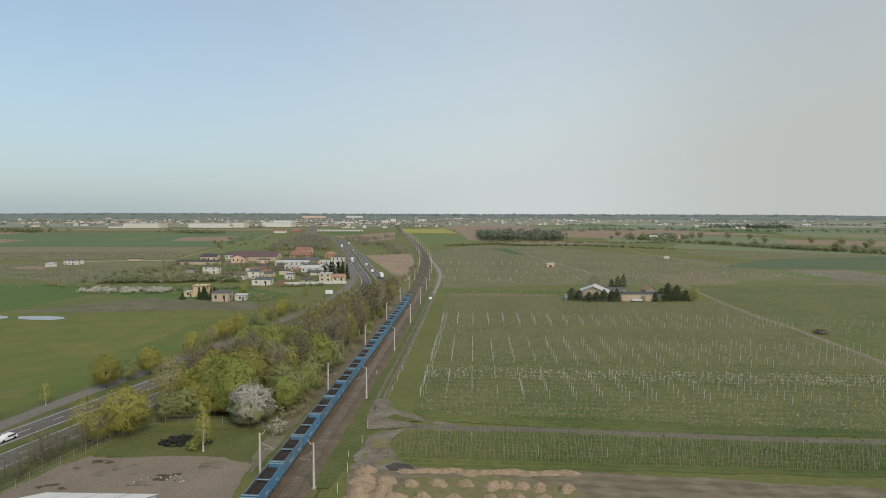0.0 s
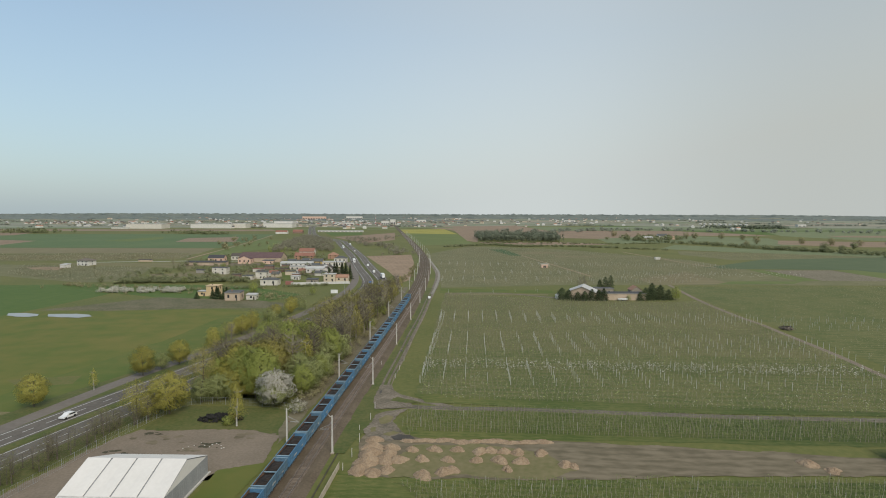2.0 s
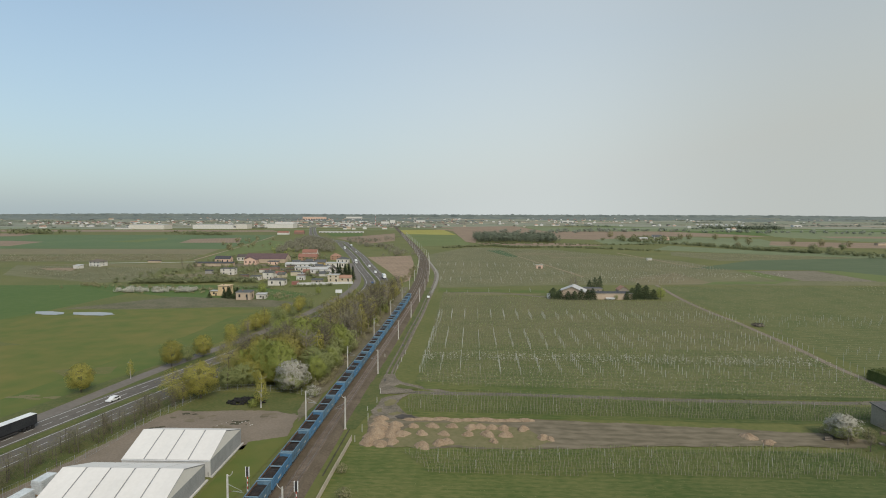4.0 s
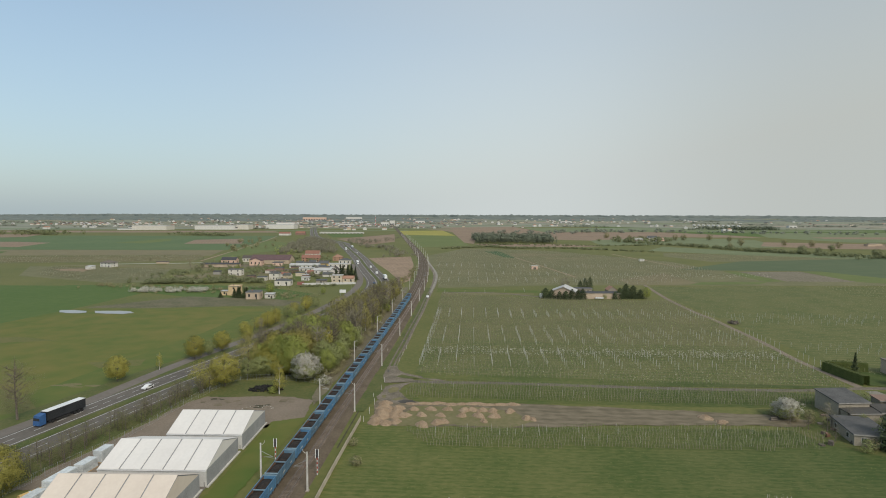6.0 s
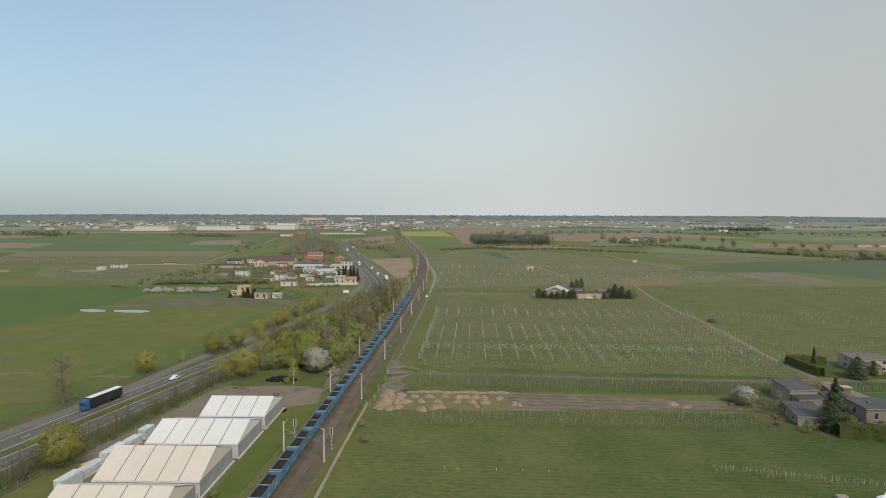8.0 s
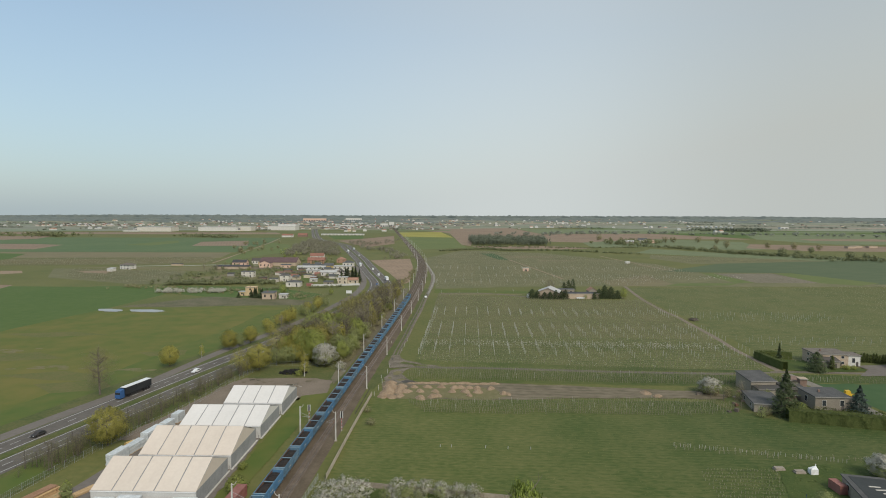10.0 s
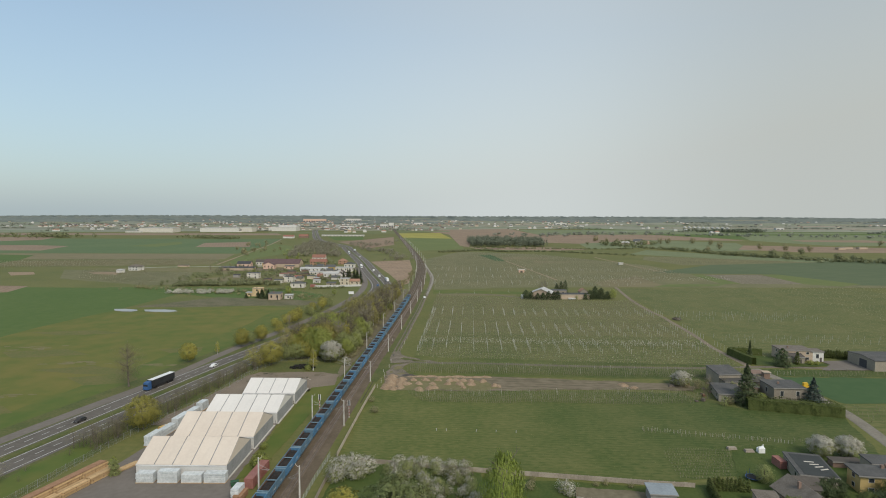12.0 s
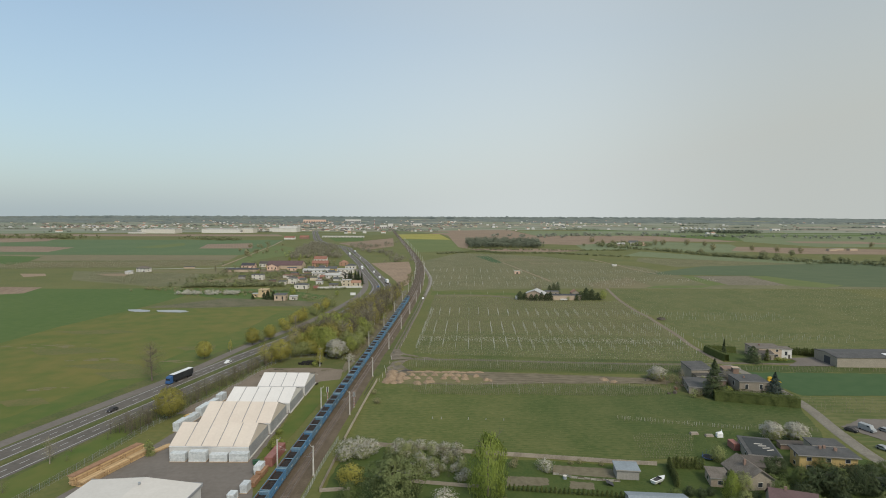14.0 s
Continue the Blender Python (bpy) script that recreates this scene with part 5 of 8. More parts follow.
        "sage": ("loose tree with soft grey-green foliage", "leaf_sage", "bark", 9, 3.8, 0.6, 4300, 0.19, ROUND, 0.08, 0.2),
        "bare": ("tall tree with brown budding twigs", "twig", "pale_bark", 15, 3.6, 0.8, 1700, 0.16, ROUND, 0.14, 0.2),
        "birch": ("slender birch with a white trunk and thin foliage", "leaf_yellow", "birch_bark", 12, 2.6, 0.7, 2200, 0.19, TALL, 0.16, 0.22),
        "blossom": ("broad tree covered in white blossom", "blossom", "bark", 8, 4.2, 0.5, 7000, 0.2, ROUND, 0.1, 0.18),
        "willow": ("tall bright green weeping tree", "leaf_bright", "bark", 16.5, 5.0, 0.5, 9500, 0.3, WEEP, 0.03, 0.12),
        "poplar": ("slim young tree with thin pale green foliage", "leaf_green", "birch_bark", 8.5, 2.8, 0.7, 2200, 0.2, TALL, 0.12, 0.2),
        "shrub": ("low rounded leafy green shrub", "leaf_green", "bark", 3.2, 2.0, 0.6, 1000, 0.22, ROUND, 0.0, 0.16),
        "brown_shrub": ("low leafless brown twiggy shrub", "twig", "bark", 3.4, 2.1, 0.7, 750, 0.2, ROUND, 0.0, 0.2),
        "budding": ("tall tree with olive-brown buds", "leaf_bud", "bark", 13, 4.4, 0.5, 4600, 0.17, ROUND, 0.16, 0.16),
        "dark_green": ("broad garden tree with dark green foliage", "leaf_dark", "bark", 12.5, 4.4, 0.6, 6800, 0.2, ROUND, 0.05, 0.16),
        "dark_shrub": ("low dark green garden shrub", "leaf_dark", "bark", 3.2, 2.0, 0.6, 1000, 0.22, ROUND, 0.0, 0.16),
        "olive_brush": ("thin olive brushwood beside the road", "leaf_olive", "bark", 6.2, 2.6, 0.9, 1000, 0.105, ROUND, 0.0, 0.3),
        "hazy": ("tall spreading tree with fine brown twigs", "twig_dark", "bark", 15, 4.2, 0.8, 2500, 0.14, ROUND, 0.16, 0.16),
        "forsythia": ("round garden shrub in yellow flower", "rape", "bark", 5.5, 3.2, 0.6, 2400, 0.26, ROUND, 0.0, 0.16),
        "pine": ("dense dark spreading garden pine", "pine_olive", "bark", 12, 6.0, 0.95, 11000, 0.3, ROUND, 0.02, 0.14),
        "fir": ("dense dark green garden conifer", "needle", "bark", 12, 6.0, 0.95, 7000, 0.36, ROUND, 0.02, 0.14),
        "white_shrub": ("spreading shrub covered in white blossom", "blossom", "bark", 4.4, 2.6, 0.8, 1500, 0.19, ROUND, 0.02, 0.27),
        "thicket": ("thin brushwood with the first green leaves", "leaf_sage", "bark", 6.0, 2.4, 0.7, 1250, 0.19, ROUND, 0.02, 0.24),
        "brush": ("tall thin leafless brushwood", "twig_dark", "bark", 7.0, 2.6, 0.8, 1000, 0.11, ROUND, 0.0, 0.26),
    }
    label, leaf, bark, h, rad, lump, n, size, shape, low, gaps = spec[kind]
    if kind in ("maple", "green", "sage", "blossom", "thin_maple", "dark_green", "budding", "hazy"):
        n, size = (int(n * 1.7), size) if near else (int(n * 0.42), size * 1.55)
    bush = "shrub" in kind or kind in ("forsythia", "brush", "thicket", "olive_brush")
    t = thing("shrub" if bush else "tree", label, "shrub" if bush else "tree")
    pts, outs = crown_points(r, n, h * low, h * 0.98, rad, lump, shape, gaps)
    if kind == "willow":
        pts[:, 2] = np.maximum(0.6, pts[:, 2] - np.abs(r.normal(size=n)) * 1.3)
    limbs = 34 if kind in ("bare", "hazy") else 6 if bush else 8
    part("trunk", trunk_build(r, h, 0.02 * h if h > 7 else 0.025 * h, rad * 0.85, limbs, 0.85), M[bark], t)
    part("crown", leaves(pts, size, seed, M[leaf], "crown", 1.9 if kind == "willow" else 1.0, outs), None, t)
    if kind in ("blossom", "white_shrub"):
        pts, outs = crown_points(r, n // 2, h * low, h * 0.72, rad * 0.97, lump, shape, gaps)
        part("young_leaves", leaves(pts, size, seed + 7, M["leaf_sage"], "young_leaves", 1.0, outs), None, t)
    return t


def tree(kind, x, y, scale=1.0, seed=None, group="", label=""):
    rnd = random.Random(x * 13.7 + y * 3.1)
    seed = rnd.randrange(3) if seed is None else seed
    near = y < 205
    key = (kind, seed, near)
    m = pose(x, y, rise(y), 0, 0, rnd.uniform(0, 360)) @ Matrix.Diagonal((scale * rnd.uniform(0.92, 1.08), scale * rnd.uniform(0.92, 1.08), scale * rnd.uniform(0.94, 1.06), 1))
    if key not in TREES:
        TREES[key] = tree_kind(kind, seed, near)
        TREES[key].matrix_basis = m
        ob = TREES[key]
    else:
        ob = copy_thing(TREES[key], Matrix.Identity(4))
        ob.matrix_basis = m
    if group:
        ob["group"] = group
    if label:
        ob["label"] = label
    return ob


def conifer(x, y, h, rad, key="needle", label="dark green spruce with drooping branches", columnar=False):
    r = np.random.RandomState(int(abs(x * 10 + y)))
    t = thing("tree", label, "conifer", (x, y, 0.0))
    part("trunk", Build().tube((0, 0, -0.1), (0, 0, h * 0.92), 0.016 * h, 0.02, 7), M["bark"], t)
    pts = []
    n = int((105 if h > 12 else 150) * h * max(1.0, rad / 1.8))
    for k in range(n):
        u = r.uniform(0.0, 1) ** 1.5
        tier = (1 - u) if columnar is False else (1 - u ** 2.4) ** 0.6
        lobes = 0.75 + 0.25 * math.sin(7 * (u * 6 % 1) + 0.6)
        ang = r.uniform(0, 6.283)
        q = rad * tier * lobes * (1 + 0.22 * math.sin(3 * ang + u * 31) + 0.15 * math.sin(5 * ang - u * 53)) * r.uniform(0.15, 1.0) ** 0.5 + 0.05
        pts.append((q * math.cos(ang), q * math.sin(ang), h * (0.06 + 0.93 * u) - q * 0.25))
    part("crown", leaves(pts, 0.4 if h > 4 else 0.24, 3, M[key], "crown", 1.0, np.array([(x, y, 0.4 * h - 0.2 * z) for x, y, z in pts])), None, t)
    return t


def hedge(pts, w, h, key="thuja", label="dense clipped green hedge", size=0.34, density=26, lump=0.09):
    """A clipped hedge: a solid leafy wall with an uneven face."""
    r = np.random.RandomState(int(abs(pts[0][0] * 7 + pts[0][1])))
    t = thing("hedge", label, "hedge")
    core, out, face = Build(), [], []
    line = curve(pts, 1.0)
    ribbon(line, [(-w / 2 + 0.2, 0), (-w / 2 + 0.2 + 3 * lump, h * 0.92 - 0.2 - 3 * h * (lump - 0.09)), (w / 2 - 0.2 - 3 * lump, h * 0.92 - 0.2 - 3 * h * (lump - 0.09)), (w / 2 - 0.2, 0)], core)
    for a, b in zip(line, line[1:]):
        d = (b - a).normalized()
        s = Vector((d.y, -d.x))
        top = h * (1 + lump * math.sin(a.x * 1.3 + a.y * 1.7) + lump * 0.7 * math.sin(a.x * 0.61))
        for k in range(int(density * (b - a).length)):
            q = a.lerp(b, r.uniform())
            f = r.uniform()
            o, z = (r.choice([-1, 1]) * w / 2 * r.uniform(0.85, 1.05) * (1 + 1.6 * lump * math.sin(a.x * 1.1)), r.uniform(0.1, top)) if f < 0.62 else (r.uniform(-w / 2, w / 2), top * r.uniform(0.92, 1.05))
            q = q + s * o
            face.append((s.x * o, s.y * o, 0.2 * z))
            out.append((q.x, q.y, z))
    part("inner_growth", core, M[key], t)
    part("foliage", leaves(out, size, 5, M[key], "foliage", 1.0, np.array(face)), None, t)
    return t


# lone trees beside the highway and service road
for kind, x, y, s in (("maple", -121.5, 145, 0.95), ("maple", -106.5, 178, 1.0), ("maple", -100.5, 193, 0.9), ("sage", -104, 186, 0.8), ("maple", -96, 214, 0.75), ("bare", -93, 226, 0.7), ("hazy", -129.5, 104.5, 1.25),
                      ("maple", -78.8, 139.5, 1.14), ("thin_maple", -86.5, 136.5, 1.0), ("thin_maple", -82.6, 135, 0.8), ("maple", -98.5, 56, 1.2), ("bare", -117, 15, 0.6), ("birch", -113.5, 161, 0.6)):
    tree(kind, x, y, s, group="roadside trees")
# trees on the field side of the service road
sr = random.Random(23)
for k in range(17):
    y = 228 + 92 * (k + sr.random()) / 17
    tree(sr.choice(["maple", "thin_maple", "maple", "thin_maple", "sage"]), at_y(SERVICE, y) - sr.uniform(4.5, 11), y, sr.uniform(0.62, 0.9), group="roadside trees")
# belt of trees between highway and railway
rnd = random.Random(11)
placed = []
tries = 0
while len(placed) < 165 and tries < 4000:
    tries += 1
    y = 152 + 245 * rnd.random() ** 1.15
    left, right = at_y(HIGHWAY, y) + 14.5, at_y(RAIL, y) - 11.5
    if y < 175:
        left = max(left, -77)
    if right - left < 2:
        continue
    u = rnd.random()
    x = left + (right - left) * u
    if any((x - a) ** 2 + (y - b) ** 2 < 10 for a, b in placed):
        continue
    placed.append((x, y))
    if u > 0.72:
        kind = rnd.choice(["bare", "hazy", "hazy", "bare", "birch", "budding"] if y > 215 else ["bare", "sage", "hazy", "green", "birch", "sage"])
    elif u > 0.4:
        kind = rnd.choice(["maple", "green", "budding", "sage", "hazy", "green"] if y < 215 else ["hazy", "budding", "budding", "budding", "sage"])
    else:
        kind = rnd.choice(["maple", "budding", "hazy", "green", "sage"] if y < 215 else ["budding", "budding", "maple", "budding", "sage"])
    tree(kind, x, y, rnd.uniform(1.0, 1.42) * (0.72 if y > 330 else 1.0), group="woodland belt beside the railway")
for kind, x, y, s in (("blossom", -51, 147.5, 1.35), ("white_shrub", -42.6, 141.5, 1.0), ("birch", -56.3, 130.4, 1.0), ("sage", -70, 152, 1.0), ("sage", -74, 150, 0.9), ("green", -45, 156, 0.9), ("green", -43, 172, 0.75),
                      ("shrub", -42.5, 177, 1.7), ("green", -57, 153, 1.4), ("green", -63, 157, 1.4), ("maple", -67, 161, 1.4), ("maple", -60, 168, 1.5), ("maple", -70, 170, 1.45), ("birch", -47, 189, 1.15), ("shrub", -38, 262, 1.6), ("shrub", -36, 300, 1.8), ("shrub", -59, 131.5, 0.9),
                      ("shrub", -49, 27, 1.3), ("shrub", -52, 40, 0.7), ("brown_shrub", -20.6, 73.5, 0.8), ("brown_shrub", -23.3, 86, 0.7)):
    tree(kind, x, y, s)
# brush along the highway in front of the mesh fence
for k in range(190):
    y = -34 + 184 * rnd.random() ** 0.85
    x0, x1 = at_y(HIGHWAY, y) + 13.5, np.interp(y, [-22, 4, 27, 50, 70, 90, 118, 145], [-114, -109.5, -106, -102, -96.5, -91, -87, -81])
    if y < 38 and rnd.random() < 0.72:
        continue
    tree(rnd.choice(["olive_brush", "olive_brush", "brush", "brush", "olive_brush", "brush"]), x0 + (x1 - x0) * rnd.uniform(0.05, 1.0), y, rnd.uniform(0.6, 1.1) if y > 38 else rnd.uniform(0.3, 0.55), group="roadside brush")
rail_brush = []
for k in range(70):
    y = 150 + 150 * rnd.random()
    rail_brush.append((at_y(RAIL, y) - rnd.uniform(8.8, 12.5), y, rnd.uniform(2, 5), rnd.uniform(1.0, 2.0)))
conifer(-88.8, 21.5, 4.6, 1.9, "leaf_sage", "small golden-green conifer beside the yard", True)
conifer(-91.5, 26, 3.6, 1.4, "leaf_green", "small conifer beside the yard", True)

# ---- orchards ----
def in_poly(x, y, poly):
    c = False
    for (x0, y0), (x1, y1) in zip(poly, poly[1:] + poly[:1]):
        if (y0 > y) != (y1 > y) and x < (x1 - x0) * (y - y0) / (y1 - y0) + x0:
            c = not c
    return c


def saplings(name, poly, row_gap, tree_gap, h, key, label, clumps=7, size=0.5, chance=1.0, seed=1, stem=True):
    """Rows of young fruit trees running crosswise to the railway."""
    r = np.random.RandomState(seed)
    ys = [p[1] for p in poly]
    xs = [p[0] for p in poly]
    pts, stems = [], Build()
    v = min(ys) - 30
    while v < max(ys) + 30:
        u = min(xs) - 20
        while u < max(xs) + 20:
            u += tree_gap * r.uniform(0.8, 1.2)
            x, y = u + 0.05 * (v - 150), v - 0.06 * u + r.normal() * 0.12
            if r.uniform() < chance and in_poly(x, y, poly):
                k = h * r.uniform(0.75, 1.15)
                if stem:
                    stems.tube((x, y, 0), (x + r.normal() * 0.08, y, k * 0.85), 0.05, 0.03, 3)
                for j in range(clumps):
                    pts.append((x + r.normal() * 0.32, y + r.normal() * 0.22, k * r.uniform(0.3, 1.0)))
        v += row_gap
    o = thing(name, label, "orchard", kind="stuff")
    if stem:
        tagged(part("stems", stems, M["pale_bark"], o), kind="stuff")
    tagged(part("foliage", leaves(pts, size, seed, M[key], "foliage", out=np.tile((0.0, 0.0, 1.5 if h < 0.6 else 0.8), (len(pts), 1))), None, o), kind="stuff")
    return o

MAIN = [(-8.5, 155), (72, 145), (151, 140), (155, 180), (162, 263), (168, 350), (144, 347), (73, 357), (0, 384)]
saplings("orchard_rows", MAIN, 4.0, 1.5, 2.1, "pale_twig", "rows of young budding fruit trees", 10, 0.22)
saplings("orchard_rows", MAIN, 4.0, 2.6, 1.8, "leaf_sage", "rows of young fruit trees in leaf", 4, 0.36, 0.7, 4, False)
saplings("orchard_blossom", [(-8.5, 155), (72, 145), (151, 140), (152, 160), (72, 172), (-7.5, 180)], 4.0, 1.5, 1.9, "blossom", "white blossom on young fruit trees", 4, 0.24, 0.3, 2, False)
saplings("orchard_blossom", [(-9, 187), (72, 183), (153, 178), (153, 189), (72, 195), (-8, 199)], 4.0, 1.5, 2.3, "blossom", "white blossom on young fruit trees", 8, 0.38, 0.75, 3, False)
saplings("nursery_rows", [(-9.3, 143.6), (0.8, 143), (28.5, 141.8), (75, 137), (150, 132), (150, 118.5), (92, 121), (25, 125), (-9.6, 125.4), (-12, 130.4), (-11, 138.3)], 2.6, 1.0, 2.4, "sapling_leaf", "dense rows of staked young trees", 10, 0.3, 0.97, 5)
saplings("nursery_rows", [(-10, 98), (101, 99.5), (112, 94), (104, 83), (-2, 85)], 2.4, 0.9, 1.9, "sapling_leaf", "rows of staked young trees beside the meadow", 9, 0.27, 0.95, 6)
saplings("orchard_rows", [(166, 155), (300, 155), (330, 430), (180, 430), (170, 300)], 4.5, 2.2, 1.8, "pale_twig", "rows of young budding fruit trees", 7, 0.22, 0.9, 7, False)
saplings("orchard_rows", [(300, 155), (420, 155), (560, 440), (330, 440)], 6.0, 3.2, 1.9, "pale_twig", "rows of young budding fruit trees", 4, 0.5, 0.9, 17, False)
saplings("orchard_rows", [(330, 785), (353, 850), (451, 806), (560, 750), (474, 709), (352, 690)], 7.0, 3.5, 2.2, "twig", "far rows of budding fruit trees", 4, 0.7, 0.9, 18, False)
saplings("orchard_rows", [(-3, 420), (91, 438), (193, 443), (263, 500), (300, 560), (290, 680), (182, 880), (60, 940), (-20, 750), (-6, 596)], 7.0, 3.2, 2.2, "pale_twig", "far rows of budding fruit trees", 6, 0.55, 0.95, 8, False)
saplings("orchard_rows", [(-700, 700), (-357, 770), (-312, 697), (-372, 655), (-700, 600)], 9.0, 4.0, 2.6, "pale_twig", "far rows of budding fruit trees", 5, 1.0, 0.9, 9, False)
saplings("orchard_rows", [(-170, 380), (-110, 390), (-90, 372), (-100, 345), (-140, 352)], 4.0, 2.0, 1.9, "twig", "rows of low fruit bushes beside the village", 6, 0.45, 0.9, 10, False)
saplings("orchard_rows", [(150, 470), (330, 500), (330, 530), (150, 505)], 6.0, 3.0, 2.2, "blossom", "far pale flowering orchard rows", 3, 0.6, 0.5, 12, False)


def stakes(bands, poly, col_gap, row_gap, h, key, name, label, seed=3, chance=1.0, rad=0.055):
    r = np.random.RandomState(seed)
    b = Build()
    for v0, v1 in bands:
        v = v0
        while v <= v1:
            for k in range(-2, 60):
                u = -9.5 + col_gap * k
                x, y = u + 0.05 * (v - 150), v - 0.06 * u
                if in_poly(x, y, poly) and r.uniform() < chance:
                    b.tube((x, y, 0), (x + r.normal() * 0.06, y + r.normal() * 0.06, h * r.uniform(0.9, 1.08)), rad, rad, 4)
            v += row_gap
    return single(name, b, M[key], label, "stakes", kind="stuff")

edge, er = Build(), np.random.RandomState(15)
for k in range(30):
    t = k / 29
    for w in (0, 1):
        x, y = -8.6 + 7.4 * t + 1.1 * w + er.normal() * 0.2, 171 + 132 * t + 0.7 * w + er.normal() * 0.5
        edge.tube((x, y, 0), (x + er.normal() * 0.05, y, 2.4 * er.uniform(0.8, 1.1)), 0.042, 0.036, 4)
single("orchard_stakes", edge, M["white_post"], "dense line of white posts at the orchard edge", "stakes", kind="stuff")
WIDE = [(-13, 150), (160, 135), (172, 380), (0, 400)]
stakes([(170, 199), (211, 247), (281, 303)], WIDE, 7.6, 4.2, 2.9, "white_post", "orchard_stakes", "rows of white orchard posts", 3, 0.8, 0.068)
stakes([(158, 345)], WIDE, 7.6, 16.8, 2.2, "wall_concrete", "orchard_stakes", "scattered pale orchard posts", 4, 0.3, 0.05)
stakes([(124, 142)], [(-13, 142), (150, 131), (150, 115), (-9, 125)], 3.8, 6.4, 2.6, "concrete", "nursery_stakes", "pale stakes among young trees", 5, 0.3, 0.04)
stakes([(86, 104)], [(-4, 97), (102, 100), (104, 86), (0, 86)], 2.3, 3.0, 2.2, "concrete", "nursery_stakes", "pale stakes among young trees", 6, 0.2, 0.035)
stakes([(203, 216), (272, 296)], [(166, 150), (420, 150), (420, 430), (175, 430)], 4.6, 6.0, 2.7, "paint", "orchard_stakes", "rows of white orchard posts", 7, 0.7)
stakes([(180, 345)], [(166, 150), (420, 150), (420, 430), (175, 430)], 9.2, 18.0, 2.3, "wall_concrete", "orchard_stakes", "scattered pale orchard posts", 13, 0.3, 0.05)
stakes([(135, 138)], [(155, 160), (420, 160), (420, 100), (155, 100)], 3.0, 4.0, 1.8, "concrete", "fence_posts", "line of pale posts beside the cereal plot", 8, 0.9, 0.05)
stakes([(460, 480), (520, 540), (600, 630)], [(-3, 420), (193, 443), (300, 560), (290, 680), (-20, 700)], 9, 9, 3.0, "concrete", "orchard_stakes", "far pale orchard posts", 9, 0.8, 0.09)
stakes([(380, 420)], [(0, 386), (70, 376), (70, 404), (0, 410)], 16, 9, 2.5, "paint", "orchard_stakes", "scattered white posts beside the lane", 10, 0.5)
guard, gr0 = Build(), np.random.RandomState(11)
for k in range(46):
    x, y = 74 + 1.0 * k + gr0.normal() * 0.2, 56.9 - 0.262 * k + gr0.normal() * 0.25
    if gr0.uniform() < 0.78:
        guard.tube((x, y, 0), (x + gr0.normal() * 0.05, y, 1.3 * gr0.uniform(0.7, 1.1)), 0.05, 0.045, 5)
single("young_tree_guards", guard, M["concrete"], "line of pale guards on newly planted trees", "tree guards", kind="stuff")
saplings("young_trees", [(73, 53.4), (104, 46.5), (125, 44.8), (143, 42.4), (146, 43), (142, 46), (125, 47.4), (104, 49), (74, 57)], 2.2, 1.5, 1.7, "pale_twig", "line of newly planted young trees", 9, 0.2, 0.8, 36)
stakes([(56, 58)], [(0, 40), (60, 40), (60, 70), (0, 70)], 3.4, 3, 0.9, "paint", "young_tree_guards", "scattered pale tree guards in the meadow", 12, 0.3, 0.09)


MEADOW = [(-24, 101), (118, 97), (152, 73), (140, 36), (84, 42), (84, 19), (62, 18), (-17, 32), (-25.5, 35), (-25, 70)]
saplings("bush_rows", [(84, 41), (96, 40), (87, 18), (72, 19), (74, 40)], 2.2, 0.9, 0.8, "sapling_leaf", "low green rows of young bushes beside a lawn", 6, 0.22, 0.9, 34)
saplings("grass_tufts", MEADOW, 1.8, 0.9, 0.14, "tuft_pale", "low dry grass tufts in faint rows", 3, 0.17, 0.4, 22, False)

saplings("grass_tufts", [(-17, 172), (-11, 172), (-8.6, 232), (-2, 320), (-6, 380), (-10, 330), (-13, 260), (-15.5, 215)], 1.3, 0.9, 0.35, "tuft_pale", "rough grass between track and orchard", 4, 0.22, 0.3, 31, False)
saplings("vine_rows", [(-300, 445), (-400, 500), (-450, 590), (-305, 570), (-275, 490)], 7.0, 3.0, 2.0, "pale_twig", "rows of young fruit trees behind gardens", 5, 0.8, 0.9, 30, False)

saplings("grass_tufts", [(84, 42), (118, 46), (140, 30), (140, 24), (100, 30), (90, 17), (84, 18)], 1.6, 1.0, 0.3, "tuft_dark", "grass tufts on a garden lawn", 3, 0.3, 0.5, 33, False)
saplings("nursery_rows", [(156, 80), (230, 82), (260, 60), (160, 62)], 4.0, 1.6, 1.6, "sapling_leaf", "rows of staked young trees beside the lane", 6, 0.3, 0.7, 35)

saplings("nursery_rows", [(159, 133), (190, 132), (300, 123), (300, 119), (159, 122.5)], 3.2, 1.6, 1.8, "sapling_leaf", "rows of staked young trees beside the cereal plot", 6, 0.3, 0.8, 36)

# sand heaps
def heap_thing(x, y, r0, h, seed, wide=1.0):
    r = random.Random(seed)
    b, n, rings = Build(), 22, 8
    ph = [r.uniform(0, 6.28) for _ in range(4)]
    v = []
    for j in range(rings + 1):
        t = j / rings
        for k in range(n):
            a = k * math.tau / n
            w = r0 * (1 + 0.16 * math.sin(2 * a + ph[0]) + 0.10 * math.sin(3 * a + ph[1]) + 0.06 * math.sin(5 * a + ph[2]))
            q = w * (1 - t) ** 0.72
            v.append((x + wide * q * math.cos(a) + r.uniform(-0.1, 0.1), y + q * math.sin(a) + r.uniform(-0.1, 0.1), 0.05 + h * t ** 0.95 + (r.uniform(-0.11, 0.11) if j else -0.05)))
    b.add(v, [(j * n + k, j * n + (k + 1) % n, (j + 1) * n + (k + 1) % n, (j + 1) * n + k) for j in range(rings) for k in range(n)] + [tuple(range(rings * n, rings * n + n))])
